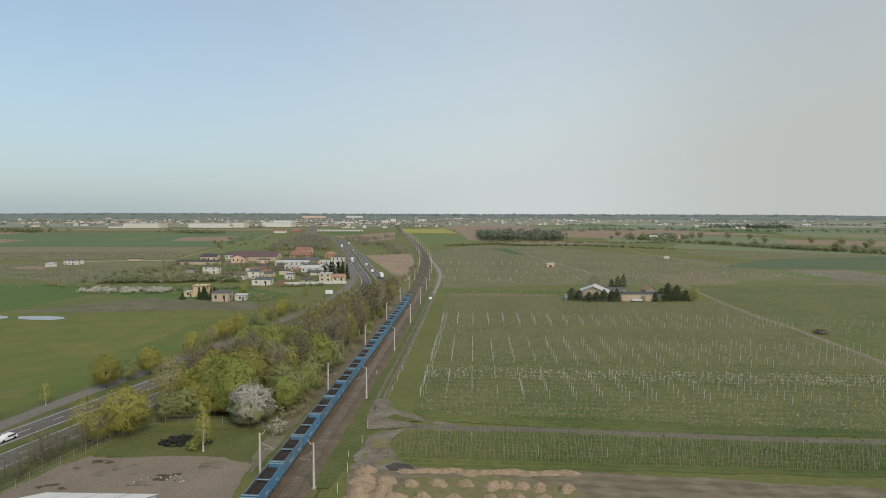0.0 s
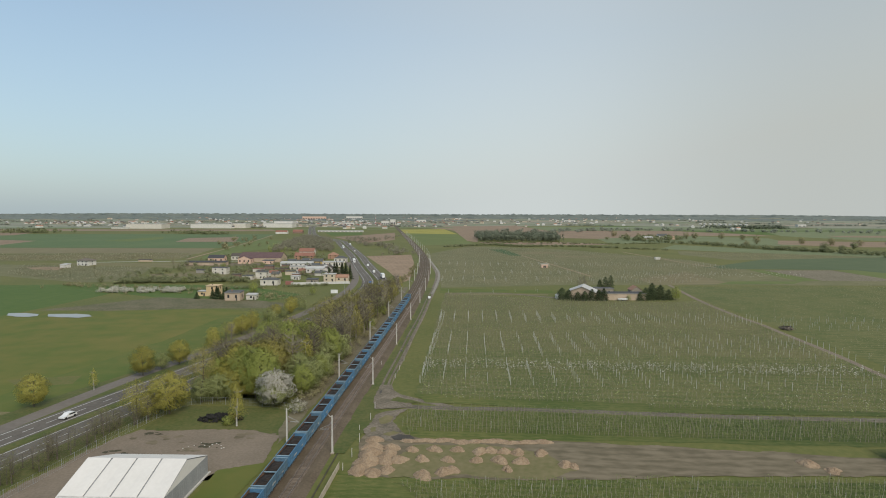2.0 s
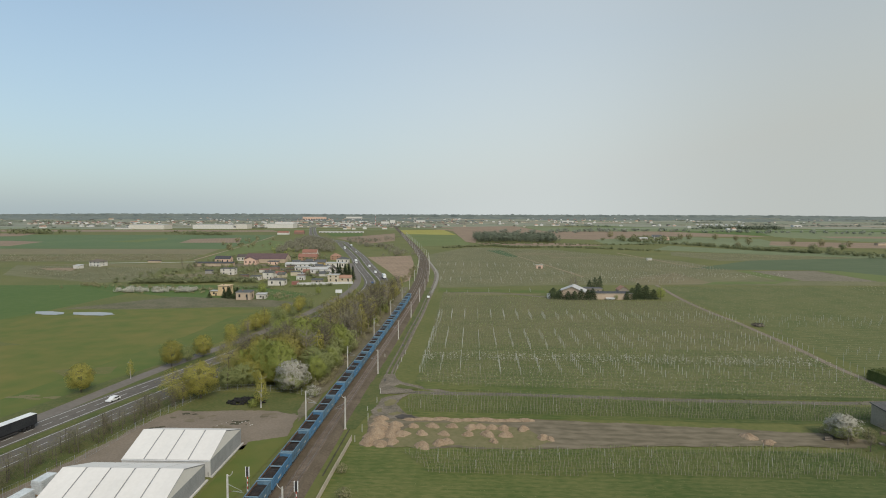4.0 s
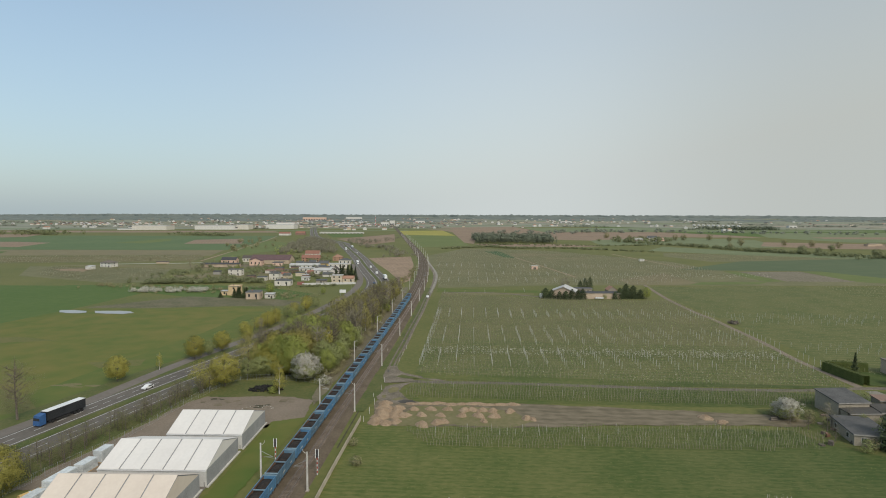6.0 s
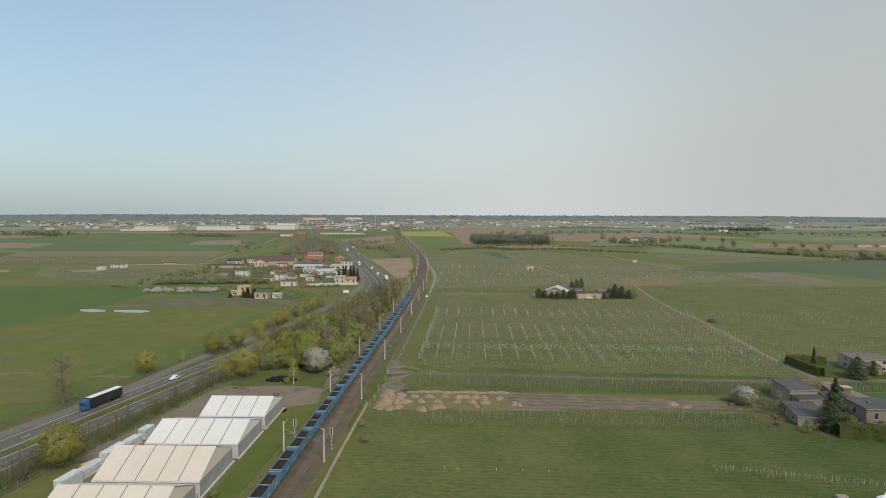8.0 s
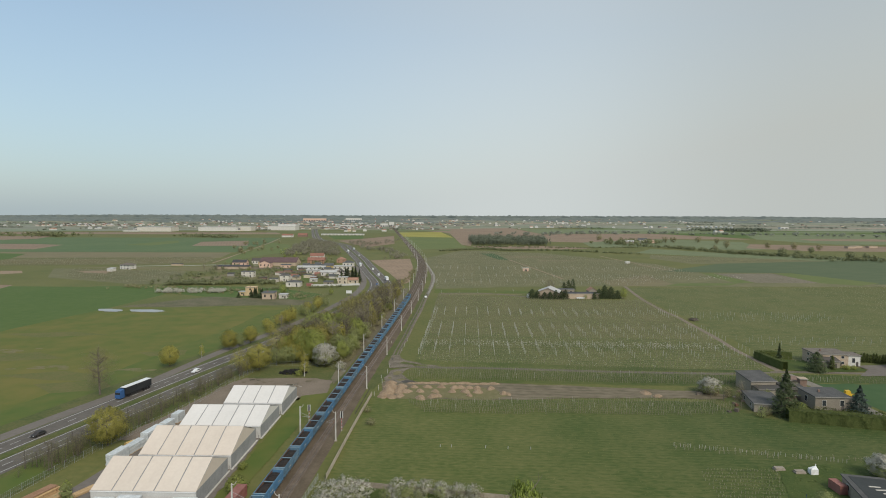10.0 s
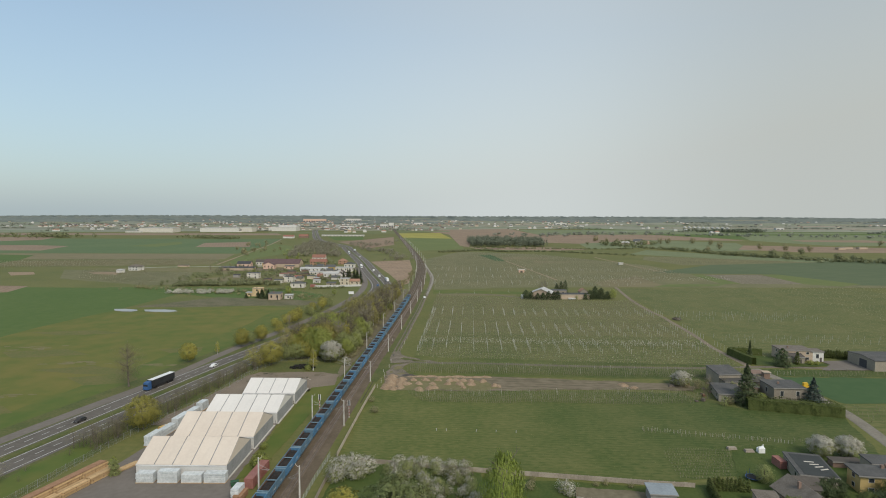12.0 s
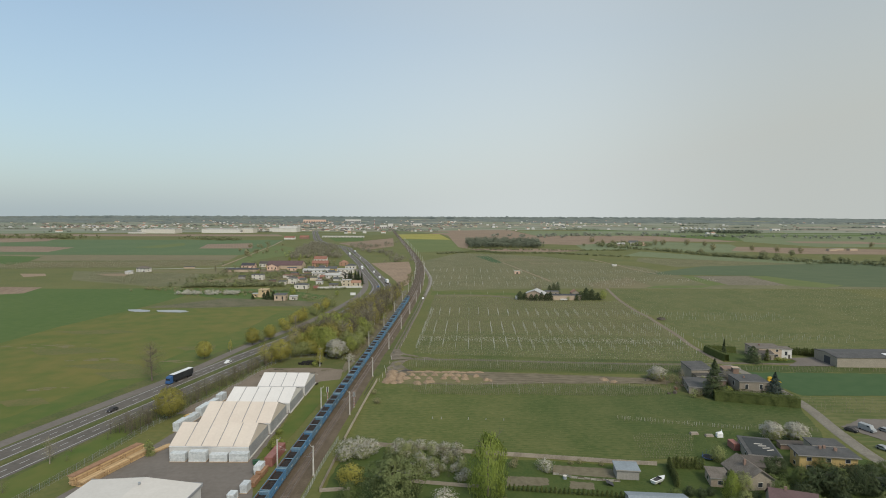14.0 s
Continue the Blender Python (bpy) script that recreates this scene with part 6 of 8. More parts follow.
    return single("sand_mound", b, M["sand"], "heap of pale tipped sand on bare soil", "sand mound", "sand mounds")

heaps = [(-19.3, 104, 3.0, 1.7), (-17.9, 108, 3.2, 2.0), (-17.9, 112.5, 3.2, 1.9), (-17.8, 116.5, 3.0, 1.7), (-18, 121, 2.6, 1.2), (-14.2, 109, 2.8, 1.6), (-13.4, 112, 2.6, 1.7), (-13.3, 116, 2.4, 1.4), (-11, 109.2, 2.6, 1.3), (-8.1, 115, 1.9, 1.2),
         (-5.5, 109.7, 2.0, 1.3), (-2.6, 115.4, 2.2, 1.2), (0.6, 109.4, 1.9, 1.2), (3, 115, 1.9, 1.2), (7.3, 109, 1.8, 1.3), (8.3, 114, 2.2, 1.4), (10.8, 114.5, 2.0, 1.4), (12.6, 109, 2.3, 1.6), (14.2, 114, 1.9, 1.3), (13.9, 104.5, 1.6, 1.2),
         (17.4, 113.5, 2.1, 1.4), (17.6, 108.5, 2.2, 1.5), (22.8, 113, 2.0, 1.5), (27.3, 107, 2.0, 1.3), (29.2, 106.3, 1.7, 0.9), (-16.3, 102.5, 2.5, 1.3), (-13.1, 104, 2.3, 1.2), (-5, 101.5, 2.6, 1.4), (-0.3, 103, 2.4, 1.5), (1.6, 104, 2.0, 1.3),
         (83.5, 108, 2.6, 1.3), (87, 104.5, 2.2, 0.9)]
for k, (x, y, a, b) in enumerate(heaps):
    heap_thing(x, y, a * 0.9, b * 0.9, k)
for k in range(9):
    heap_thing(-9 + 4.2 * k, 120.6 - 0.14 * k + (k % 3) * 0.35, 1.3 + 0.25 * (k % 2), 0.42 + 0.14 * (k % 3), 50 + k, 2.3)
brush = single("brush_pile", leaves(crown_points(np.random.RandomState(4), 300, 0, 1.6, 3.2, 0.6, ROUND)[0], 0.6, 4, M["bark"], "brush_pile", 0.6), None, "dark pile of cut brush in the orchard", "brush pile", kind="stuff")
brush.location = (170, 263, 0.1)

# ---- houses ----
def house(label, x, y, w, d, h, roof="gable", lift=2.5, rz=0.0, wall="w_cream", cover="r_red", floors=1, windows=True, chimney=True, group="", name="house", eave=0.35, parent=None, category="house"):
    """A building w wide (x) and d deep (y), its walls h high. roof: gable (ridge along x), gable_y, hip, flat or shed."""
    o = thing(name, label, category, (x, y, rise(y) + 0.02), rz, group)
    a, b = w / 2, d / 2
    part("wall", Build().box(-a, a, -b, b, 0, h), M[wall], o)
    e, f = a + eave, b + eave
    r = Build()
    if roof == "flat":
        r.box(-e, e, -f, f, h + 0.005, h + 0.3)
    elif roof == "shed":
        r.slab([(-e, -f, h + 0.3), (e, -f, h + 0.3), (e, f, h + lift), (-e, f, h + lift)], 0.28)
        part("gable", Build().prism([(-a, -b + 0.1, h), (-a, b, h), (-a, b, h + lift - 0.3)], [(a, -b + 0.1, h), (a, b, h), (a, b, h + lift - 0.3)]), M[wall], o)
    elif roof == "gable":
        part("gable", Build().prism([(-a, -b, h), (-a, b, h), (-a, 0, h + lift)], [(a, -b, h), (a, b, h), (a, 0, h + lift)]), M[wall], o)
        k = lift / b * eave
        r.slab([(-e, -f, h - k + 0.2), (e, -f, h - k + 0.2), (e, 0, h + lift + 0.2), (-e, 0, h + lift + 0.2)], 0.18).slab([(-e, 0, h + lift + 0.2), (e, 0, h + lift + 0.2), (e, f, h - k + 0.2), (-e, f, h - k + 0.2)], 0.18)
    elif roof == "gable_y":
        part("gable", Build().prism([(-a, -b, h), (a, -b, h), (0, -b, h + lift)], [(-a, b, h), (a, b, h), (0, b, h + lift)]), M[wall], o)
        k = lift / a * eave
        r.slab([(-e, -f, h - k + 0.2), (0, -f, h + lift + 0.2), (0, f, h + lift + 0.2), (-e, f, h - k + 0.2)], 0.18).slab([(0, -f, h + lift + 0.2), (e, -f, h - k + 0.2), (e, f, h - k + 0.2), (0, f, h + lift + 0.2)], 0.18)
    else:
        q = max(0.0, a - b)
        p = max(0.0, b - a)
        top = [(-q, -p, h + lift), (q, -p, h + lift), (q, p, h + lift), (-q, p, h + lift)]
        base = [(-e, -f, h + 0.02), (e, -f, h + 0.02), (e, f, h + 0.02), (-e, f, h + 0.02)]
        r.add(base + top, [(3, 2, 1, 0), (0, 1, 5, 4), (1, 2, 6, 5), (2, 3, 7, 6), (3, 0, 4, 7), (4, 5, 6, 7)])
    rf = part("roof", r, M[cover], o)
    if roof in ("flat", "shed") and y < 420:
        z = h + (0.0 if roof == "flat" else 0.05)
        part("fascia", Build().box(-e - 0.03, e + 0.03, -f - 0.06, -f - 0.004, z - 0.05, z + 0.26), M["w_grey"], rf)
    if chimney:
        z = h + (lift if roof != "flat" else 0.2)
        part("chimney", Build().box(-a * 0.3 - 0.35, -a * 0.3 + 0.35, -0.3, 0.3, h * 0.9, z + 0.9), M["w_brick"], rf)
    if windows:
        step = h / floors
        for fl in range(floors):
            z = fl * step + step * 0.35
            for n, span, place in ((max(1, int(w / 4.6)), w, 0), (max(1, int(d / 6)), d, 1), (max(1, int(d / 6)), d, 2)):
                for k in range(n):
                    c = -span / 2 + span * (k + 0.5) / n
                    wd, ht = 0.65, step * 0.42
                    if place == 0:
                        fr, pn = Build().box(c - wd - 0.1, c + wd + 0.1, -b - 0.05, -b + 0.02, z - 0.1, z + ht + 0.1), Build().box(c - wd, c + wd, -b - 0.07, -b - 0.05, z, z + ht)
                    else:
                        s = 1 if place == 1 else -1
                        fr = Build().box(min(s * (a - 0.02), s * (a + 0.05)), max(s * (a - 0.02), s * (a + 0.05)), c - wd - 0.1, c + wd + 0.1, z - 0.1, z + ht + 0.1)
                        pn = Build().box(min(s * (a + 0.05), s * (a + 0.07)), max(s * (a + 0.05), s * (a + 0.07)), c - wd, c + wd, z, z + ht)
                    win = part("window", fr, M["w_white" if y < 200 else wall], o)
                    part("pane", pn, M["glass"], win)
        part("door", Build().box(a * 0.55 - 0.5, a * 0.55 + 0.5, -b - 0.06, -b + 0.02, 0, 2.1), M["r_brown"], o)
    return o

V = "village houses"
house("cream two-storey cube house with a flat roof", -159.5, 374, 8, 8, 7, "flat", wall="w_apricot", cover="w_apricot", floors=2, group=V)
house("low cream side wing of a house", -166.5, 373, 5.5, 6, 3.2, "flat", wall="w_apricot", cover="r_light", group=V, chimney=False)
house("brown plastered house with a pale side wall", -138.5, 354.5, 10, 8, 5, "shed", 1.0, 0, "w_brown", "r_grey", 1, group=V)
house("small white outbuilding beside a house", -127.8, 357.5, 6.5, 5, 3, "shed", 0.8, 0, "w_dull", "r_light", 1, group=V, chimney=False)
house("off-white two-storey house with flat roofs", -208.5, 512, 13, 9, 6, "flat", wall="w_dull", cover="r_grey", floors=2, group=V)
house("small dark garden shed", -230, 519, 7, 5, 3, "shed", 0.7, 0, "w_grey", "r_dark", group=V, windows=False, chimney=False)
house("off-white modern house with flat roofs", -158.5, 476, 9, 9, 6, "flat", wall="w_dull", cover="r_grey", floors=2, group=V)
house("grey-white low house beside a modern house", -167.5, 467, 8, 7, 3.6, "flat", wall="w_dull", cover="r_grey", group=V, chimney=False)
house("off-white house with a grey hip roof", -138.5, 433, 13.5, 9, 4.4, "hip", 1.6, 0, "w_dull", "r_grey", 1, group=V)
house("long barn with a maroon roof", -212, 649, 48, 24, 5.0, "gable", 5.5, 0, "w_brown", "r_maroon", 1, windows=False, group=V, chimney=False, name="barn", category="barn")
house("pink plastered gabled barn wing", -223, 622, 14, 12, 5.5, "gable_y", 3, 0, "w_pink", "r_maroon", 1, group=V, chimney=False)
house("pinkish house with a dark roof", -262, 640, 18, 10, 5, "gable", 3, 0, "w_pink", "r_dark", 1, group=V)
house("long dark open shed", -258, 600, 44, 9, 3.2, "shed", 1.2, 0, "w_brown", "r_dark", 1, windows=False, group=V, chimney=False, name="shed", category="shed")
house("house with yellow walls and a dark roof", -236, 655, 12, 9, 4.5, "hip", 2.5, 0, "w_yellow", "r_dark", 1, group=V)
house("long workshop with a pale grey roof", -158, 594, 34, 11, 3.2, "gable", 1.6, 0, "w_white", "r_light", 1, group=V, chimney=False)
house("workshop with a flat grey roof", -150, 612, 26, 11, 4.5, "flat", 1, 0, "w_beige", "r_grey", 1, group=V, chimney=False)
house("house with a red tiled roof", -185, 752, 20, 11, 5, "gable", 4, 0, "w_dull", "r_red", 1, group=V)
house("big house with orange walls and a red roof", -170, 677, 23, 11, 5, "gable", 3.5, 0, "w_orange", "r_red", 2, group=V)
house("bright yellow house with a pale roof", -138, 602, 12, 9, 4.6, "gable", 2.6, 0, "w_yellow", "r_grey", 1, group=V)
house("off-white workshop with a low roof", -119, 590, 21, 11, 5, "flat", 1, 0, "w_dull", "r_light", 1, group=V, chimney=False)
house("white hall with a pale grey roof", -124, 529, 18, 11, 4, "gable", 1.8, 0, "w_white", "r_light", 1, group=V, chimney=False)
house("off-white house with a grey roof", -145, 546, 15, 9, 4.2, "flat", 2, 0, "w_dull", "r_light", 1, group=V)
house("off-white house with a steep brown gable", -112, 533, 8, 9, 3.8, "gable_y", 3.2, 0, "w_dull", "r_brown", 1, group=V)
house("cream house with flat roofs beside conifers", -96, 458, 9.5, 8, 6.2, "flat", 1, 0, "w_cream", "r_light", 2, group=V)
house("low house with a reddish roof", -86, 460, 10, 8, 3.4, "gable", 2, 0, "w_cream", "r_terracotta", 1, group=V)
house("house with a reddish orange roof", -138, 690, 12, 10, 5, "hip", 3, 0, "w_orange", "r_terracotta", 2, group=V)
house("off-white house with a grey roof", -120, 640, 14, 10, 5, "hip", 2.5, 0, "w_dull", "r_grey", 1, group=V)
house("low beige outbuilding beside a wall", -108, 446, 9, 6, 3, "shed", 0.8, 0, "w_beige", "r_grey", 1, group=V, chimney=False)
house("small white flat-roofed garage", -128, 470, 7, 6, 3, "flat", 0.8, 0, "w_white", "r_light", 1, group=V, chimney=False)
house("white villa with a weathered beige hip roof", -384.5, 594, 14, 11, 5.4, "hip", 2.2, -12, "w_white", "r_weathered", 2, eave=1.1)
house("low plastered extension beside a workshop", -128, 566, 16, 9, 3.6, "flat", 0.6, 0, "w_dull", "r_grey", 1, group=V, chimney=False)
house("small gabled white house among trees", -110, 512, 8, 8, 3.6, "gable_y", 3.4, 0, "w_dull", "r_brown", 1, group=V, chimney=False)
house("low brick garage beside a yard", -178, 560, 9, 6, 3, "flat", 0.6, 0, "w_brick", "r_grey", 1, group=V, chimney=False, windows=False, name="shed", category="shed")
house("low pink annex of a barn", -196, 618, 12, 8, 3.6, "shed", 0.8, 0, "w_pink", "r_grey", 1, group=V, chimney=False)
house("small dull house behind a barn", -248, 668, 14, 9, 5, "gable", 3, 0, "w_dull", "r_brown", 1, group=V)
house("white garage with a sloping roof", -389, 566, 7.5, 6, 3, "shed", 1.2, -12, "w_white", "r_light", 1, chimney=False, windows=False)
house("dark low sheds beside a lane", -345, 640, 14, 5, 2.4, "flat", 0, 0, "w_brown", "r_dark", 1, chimney=False, windows=False, name="shed", category="shed")
fence_thing("garden_wall", "long white wall in front of the village", [(-122, 432), (-100, 437), (-77, 442)], 4.0, 2.0, "cladding_light", "cladding_light", "panel")
cont = single("cargo_box", Build().box(-127, -121.5, 434, 437, 0.02, 2.6).box(-127.1, -121.4, 433.95, 434.05, 2.45, 2.65), M["red_steel"], "red steel cargo box beside a wall", "container")
sign = thing("billboard", "white roadside billboard on two posts", "billboard", (-76, 371, 0))
part("panel", Build().box(-2.4, 2.4, -0.08, 0.08, 2.2, 4.6), M["white_metal"], sign)
for x in (-1.8, 1.8):
    part("post", Build().tube((x, 0.1, 0), (x, 0.1, 4.4), 0.08, 0.08), M["steel"], sign)
lampp = thing("street_lamp", "tall grey street lamp beside the service road", "lamp", (-69, 371, 0))
part("pole", Build().tube((0, 0, 0), (0, 0, 9), 0.09, 0.05), M["steel"], lampp)
part("head", Build().tube((0, 0, 9), (1.2, 0, 9.3), 0.06, 0.09), M["steel"], lampp)
for x, y, h, r in ((-94.5, 479, 15, 4.4), (-88.5, 470, 15, 4.2), (-84, 464, 14, 3.8), (-91, 488, 13, 4), (-98, 486, 14, 4.2), (-82, 474, 13, 3.8), (-87, 482, 15, 4.2), (-101, 478, 11, 3.6), (-150.5, 358, 8, 3.4), (-148, 366, 7, 3), (-153, 363, 6, 2.6), (-152, 359, 8.5, 3.6), (-146.5, 357, 7, 3.2), (-165, 358.5, 4.5, 2.8), (-155.5, 361, 6.5, 3.0)):
    conifer(x, y, h, r)
vr = random.Random(21)
village_brush = []
for k in range(110):
    x, y = vr.uniform(-300, -90), vr.uniform(375, 780)
    if abs(x - at_y(HIGHWAY, y)) < 32 or x > at_y(HIGHWAY, y):
        continue
    if any((x - o.location.x) ** 2 + (y - o.location.y) ** 2 < 150 for o in scene.objects if o.name.startswith(("house", "barn", "shed"))):
        continue
    if k % 4 == 0:
        tree(vr.choice(["sage", "green", "bare"]), x, y, vr.uniform(0.45, 0.8), group="village trees")
    else:
        village_brush.append((x, y, vr.uniform(2, 5), vr.uniform(1.2, 2.4)))
small = random.Random(61)
n = 0
while n < 20:
    x, y = small.uniform(-185, -95), small.uniform(470, 640)
    if x > at_y(HIGHWAY, y) - 36 or any(abs(x - o.location.x) < 11 and abs(y - o.location.y) < 9 for o in scene.objects if o.parent is None and o.name.startswith(("house", "barn", "shed"))):
        continue
    wall, cover, flat = small.choice(["w_dull", "w_white", "w_cream", "w_beige", "w_brick"]), small.choice(["r_grey", "r_light", "r_brown", "r_grey", "r_red"]), small.random() < 0.6
    house("small outbuilding with a %s roof in the village" % ("flat" if flat else "pitched"), x, y, small.uniform(5, 10), small.uniform(4, 7), small.uniform(2.6, 3.6), "flat" if flat else "gable", 1.8, small.uniform(-8, 8), wall, cover, 1, False, False, "village outbuildings", name="shed", category="shed")
    n += 1
hedge_spots = [(-264 + 98 * u, 438 + 15 * u + vr.uniform(-4, 9), vr.uniform(2.5, 6.0), vr.uniform(1.8, 3.0)) for u in [vr.random() for k in range(190)]]
hedge_spots += [(-206 + 60 * u, 534 + vr.uniform(-3, 3), vr.uniform(2, 3.5), vr.uniform(1.6, 2.6)) for u in [vr.random() for k in range(60)]]
blossom_spots = [(-247 + 58 * u, 386 + vr.uniform(-2, 12), vr.uniform(2.6, 4.4), vr.uniform(1.8, 2.8)) for u in [vr.random() for k in range(90)]]
yard_spots = [(vr.uniform(-285, -85), vr.uniform(440, 720), vr.uniform(2.5, 6.5), vr.uniform(1.8, 3.6)) for k in range(330)]
yard_spots = [q for q in yard_spots if q[0] < at_y(HIGHWAY, q[1]) - 32 and all(abs(q[0] - o.location.x) > 10 or abs(q[1] - o.location.y) > 9 for o in scene.objects if o.parent is None and o.name.startswith(("house", "barn", "shed")))]
scrub_spots = [(-300 + 190 * u, 428 - 66 * u + vr.uniform(-10, 10), vr.uniform(1.5, 4), vr.uniform(1.2, 2.2)) for u in [vr.random() for k in range(130)]]
lane_spots = [(-190 + 100 * u, 400 + 30 * u + vr.uniform(-3, 3), vr.uniform(1.5, 3.2), vr.uniform(1.0, 1.8)) for u in [vr.random() for k in range(90)]]

# farmstead among the orchards
house("long low farm shed with pale walls", 118, 362, 30, 9, 4.4, "flat", 0.5, 0, "w_brown", "r_dark", 1, windows=False, chimney=False, name="shed", category="shed")
house("open barn with a pale blue-grey roof", 93, 366, 17, 15, 5.4, "gable_y", 3.4, -18, "w_brown", "r_light", 1, windows=False, chimney=False, name="barn", category="barn", eave=0.8)
house("farmhouse behind a long shed", 110, 378, 12, 9, 5.5, "flat", 1, 0, "w_beige", "r_grey", 1, chimney=False)
house("small house with a terracotta gable", 131, 375, 7, 8, 5, "gable_y", 2.4, 0, "w_beige", "r_terracotta", 1, chimney=False)
for x, y, h, r in ((78, 361, 8, 4.2), (82, 358.5, 7, 3.4), (97, 357, 7.5, 3.4), (101.5, 356.5, 7.2, 3.2), (92, 356, 6.4, 3), (105, 357.5, 8, 3.0), (87.5, 356.5, 6, 2.8), (113, 383, 13, 3), (117, 384, 14, 3.0), (109, 383, 11, 2.8), (133, 359, 8.5, 3.4),
                    (138, 360.5, 9, 4.2), (143.5, 361, 10, 4.4), (139, 364, 11, 4), (149, 361, 7, 3.2), (128.8, 357, 6, 2.2)):
    conifer(x, y, h, r * 1.15, columnar=True, label="dense dark conifer beside the farmstead")
tree("green", 153, 358.5, 0.8)
tree("bare", 100, 390, 1.0)
tree("bare", 96, 388, 0.9)
tree("sage", 121, 355.8, 0.42)
boat = thing("covered_boat", "white covered boat trailer beside a shed", "trailer", (117, 355.6, 0.45))
part("hull", Build().prism([(-3, -0.7, 0.1), (2.2, -0.7, 0.1), (3.2, 0, 0.1), (2.2, 0.7, 0.1), (-3, 0.7, 0.1)], [(-3.2, -1, 1.2), (2.4, -1, 1.2), (3.8, 0, 1.3), (2.4, 1, 1.2), (-3.2, 1, 1.2)]), M["white_metal"], boat)
part("wheel", Build().tube((-0.4, -0.9, -0.1), (-0.4, 0.9, -0.1), 0.33, 0.33, 10), M["tyre"], boat)
tank = thing("water_tank", "white round tank beside conifers", "tank", (75.2, 362.5, 0))
part("shell", Build().tube((0, 0, 0), (0, 0, 3.2), 1.5, 1.5, 14), M["white_metal"], tank)
part("cap", Build().tube((0, 0, 3.2), (0, 0, 3.7), 1.5, 0.3, 14), M["white_metal"], tank)
house("small pale hut in the orchards", 104.5, 583, 7, 4.5, 3.6, "flat", 0.6, 0, "w_pink", "w_white", 1, chimney=False, windows=False, name="hut", category="hut")
part("doorway", Build().box(-1.6, 1.2, -2.3, -2.24, 0, 2.3), M["r_brown"], bpy.data.objects["hut"])
house("small white hut in the orchards", 264, 695, 6, 4, 2.6, "flat", 0.6, 0, "w_white", "w_white", 1, chimney=False, windows=False, name="hut", category="hut")

# ---- houses and gardens on the near side of the orchards ----
house("flat-roofed villa with brown and white walls", 186, 156, 15, 11, 5.4, "flat", 1, -6, "w_brown", "r_weathered", 2, chimney=True, group="garden houses")
house("white upper bay of a villa", 195.5, 153, 6, 7, 5.0, "flat", 1, -6, "w_white", "r_weathered", 1, chimney=False, group="garden houses")
house("low brown roofed wing of a villa", 182.5, 148.5, 8, 5, 3, "shed", 1.4, -6, "w_beige", "r_brown", 1, chimney=False, group="garden houses")
hedge([(157.5, 164), (158.3, 153), (159.5, 143)], 3.0, 4.2, label="tall dense clipped hedge around a garden")
hedge([(159, 165), (168, 164), (174, 162.5)], 2.4, 4.0, label="tall dense clipped hedge around a garden")
for k in range(12):
    conifer(200.5 + 1.25 * k, 158.4 - 0.36 * k, 4.4 + 0.4 * math.sin(k * 1.9), 1.0, "thuja", "tall columnar evergreen in a hedge row", True)["group"] = "hedge of evergreens"
conifer(164.2, 156, 9.5, 1.9, label="slim pointed dark conifer")
conifer(172, 140.5, 9.2, 4.8, columnar=True, label="broad rounded dark conifer")
conifer(181.5, 144, 6.5, 1.6, "thuja", "slim green conifer beside a villa", True)
patch("lawn", [(160, 143), (162, 163), (176, 160), (181, 146), (197, 146), (196, 141), (172, 139)], M["lawn"], 0.06, "green garden lawn", "lawn", 0.5)
patch("courtyard", [(197, 150), (213, 152), (211, 140), (214, 133), (187, 133), (197, 143)], M["old_asphalt"], 0.12, "pale paved courtyard", "yard", 0.3)
house("long warehouse with beige walls and a dark grey roof", 236, 140.5, 50, 19, 5, "gable", 0.9, -1, "w_beige", "r_bitumen", 1, windows=False, chimney=False, name="warehouse", category="warehouse")
part("skylight", Build().slab([(2, -6, 5.75), (18, -6, 5.75), (18, -3, 6.0), (2, -3, 6.0)], 0.1), M["white_metal"], bpy.data.objects["warehouse.001"])
part("gate", Build().box(-25.08, -25.0, -4, 1, 0, 4), M["r_dark"], bpy.data.objects["warehouse.001"])
OLD = "old farm buildings"
house("old farm barn with a sloping dark roof and pale gable wall", 130.2, 114.2, 10.2, 10.5, 4.6, "shed", 1.7, 4, "w_beige", "r_bitumen", 1, windows=False, group=OLD, chimney=False)
house("low lean-to with a brown roof beside a barn", 131, 106.4, 10, 4.4, 2.8, "shed", 0.6, 2, "w_beige", "r_old", 1, windows=False, group=OLD, chimney=False)
house("low old shed with a dark felt roof", 121.6, 93.5, 9.8, 15, 3.0, "shed", 0.5, -12, "w_beige", "r_bitumen", 1, group=OLD, chimney=False)
house("grey plastered house with a flat grey roof", 145, 94.7, 12.5, 11.5, 4.8, "flat", 1, -3, "w_old", "r_bitumen", 1, group=OLD)
house("low brown wing between old farm buildings", 140.5, 107.5, 8, 7, 3.0, "shed", 0.8, -6, "w_old", "r_old", 1, windows=False, group=OLD, chimney=False)
house("small shed with a faded pink roof", 148.8, 120, 6, 5, 2.4, "shed", 0.7, -5, "w_old", "w_brick", 1, windows=False, group=OLD, chimney=False)
house("small square brick tower with a flat cap", 149.5, 115, 2.6, 2.6, 4.2, "flat", 1, -5, "w_brick", "w_brown", 1, windows=False, group=OLD, chimney=False)
house("tiny brick outhouse of a farm", 135.5, 100, 3.5, 3.5, 2.6, "flat", 1, -10, "w_brick", "r_old", 1, windows=False, group=OLD, chimney=False)
conifer(124.8, 84.6, 16.5, 7.6, label="tall dark spruce with open branches")
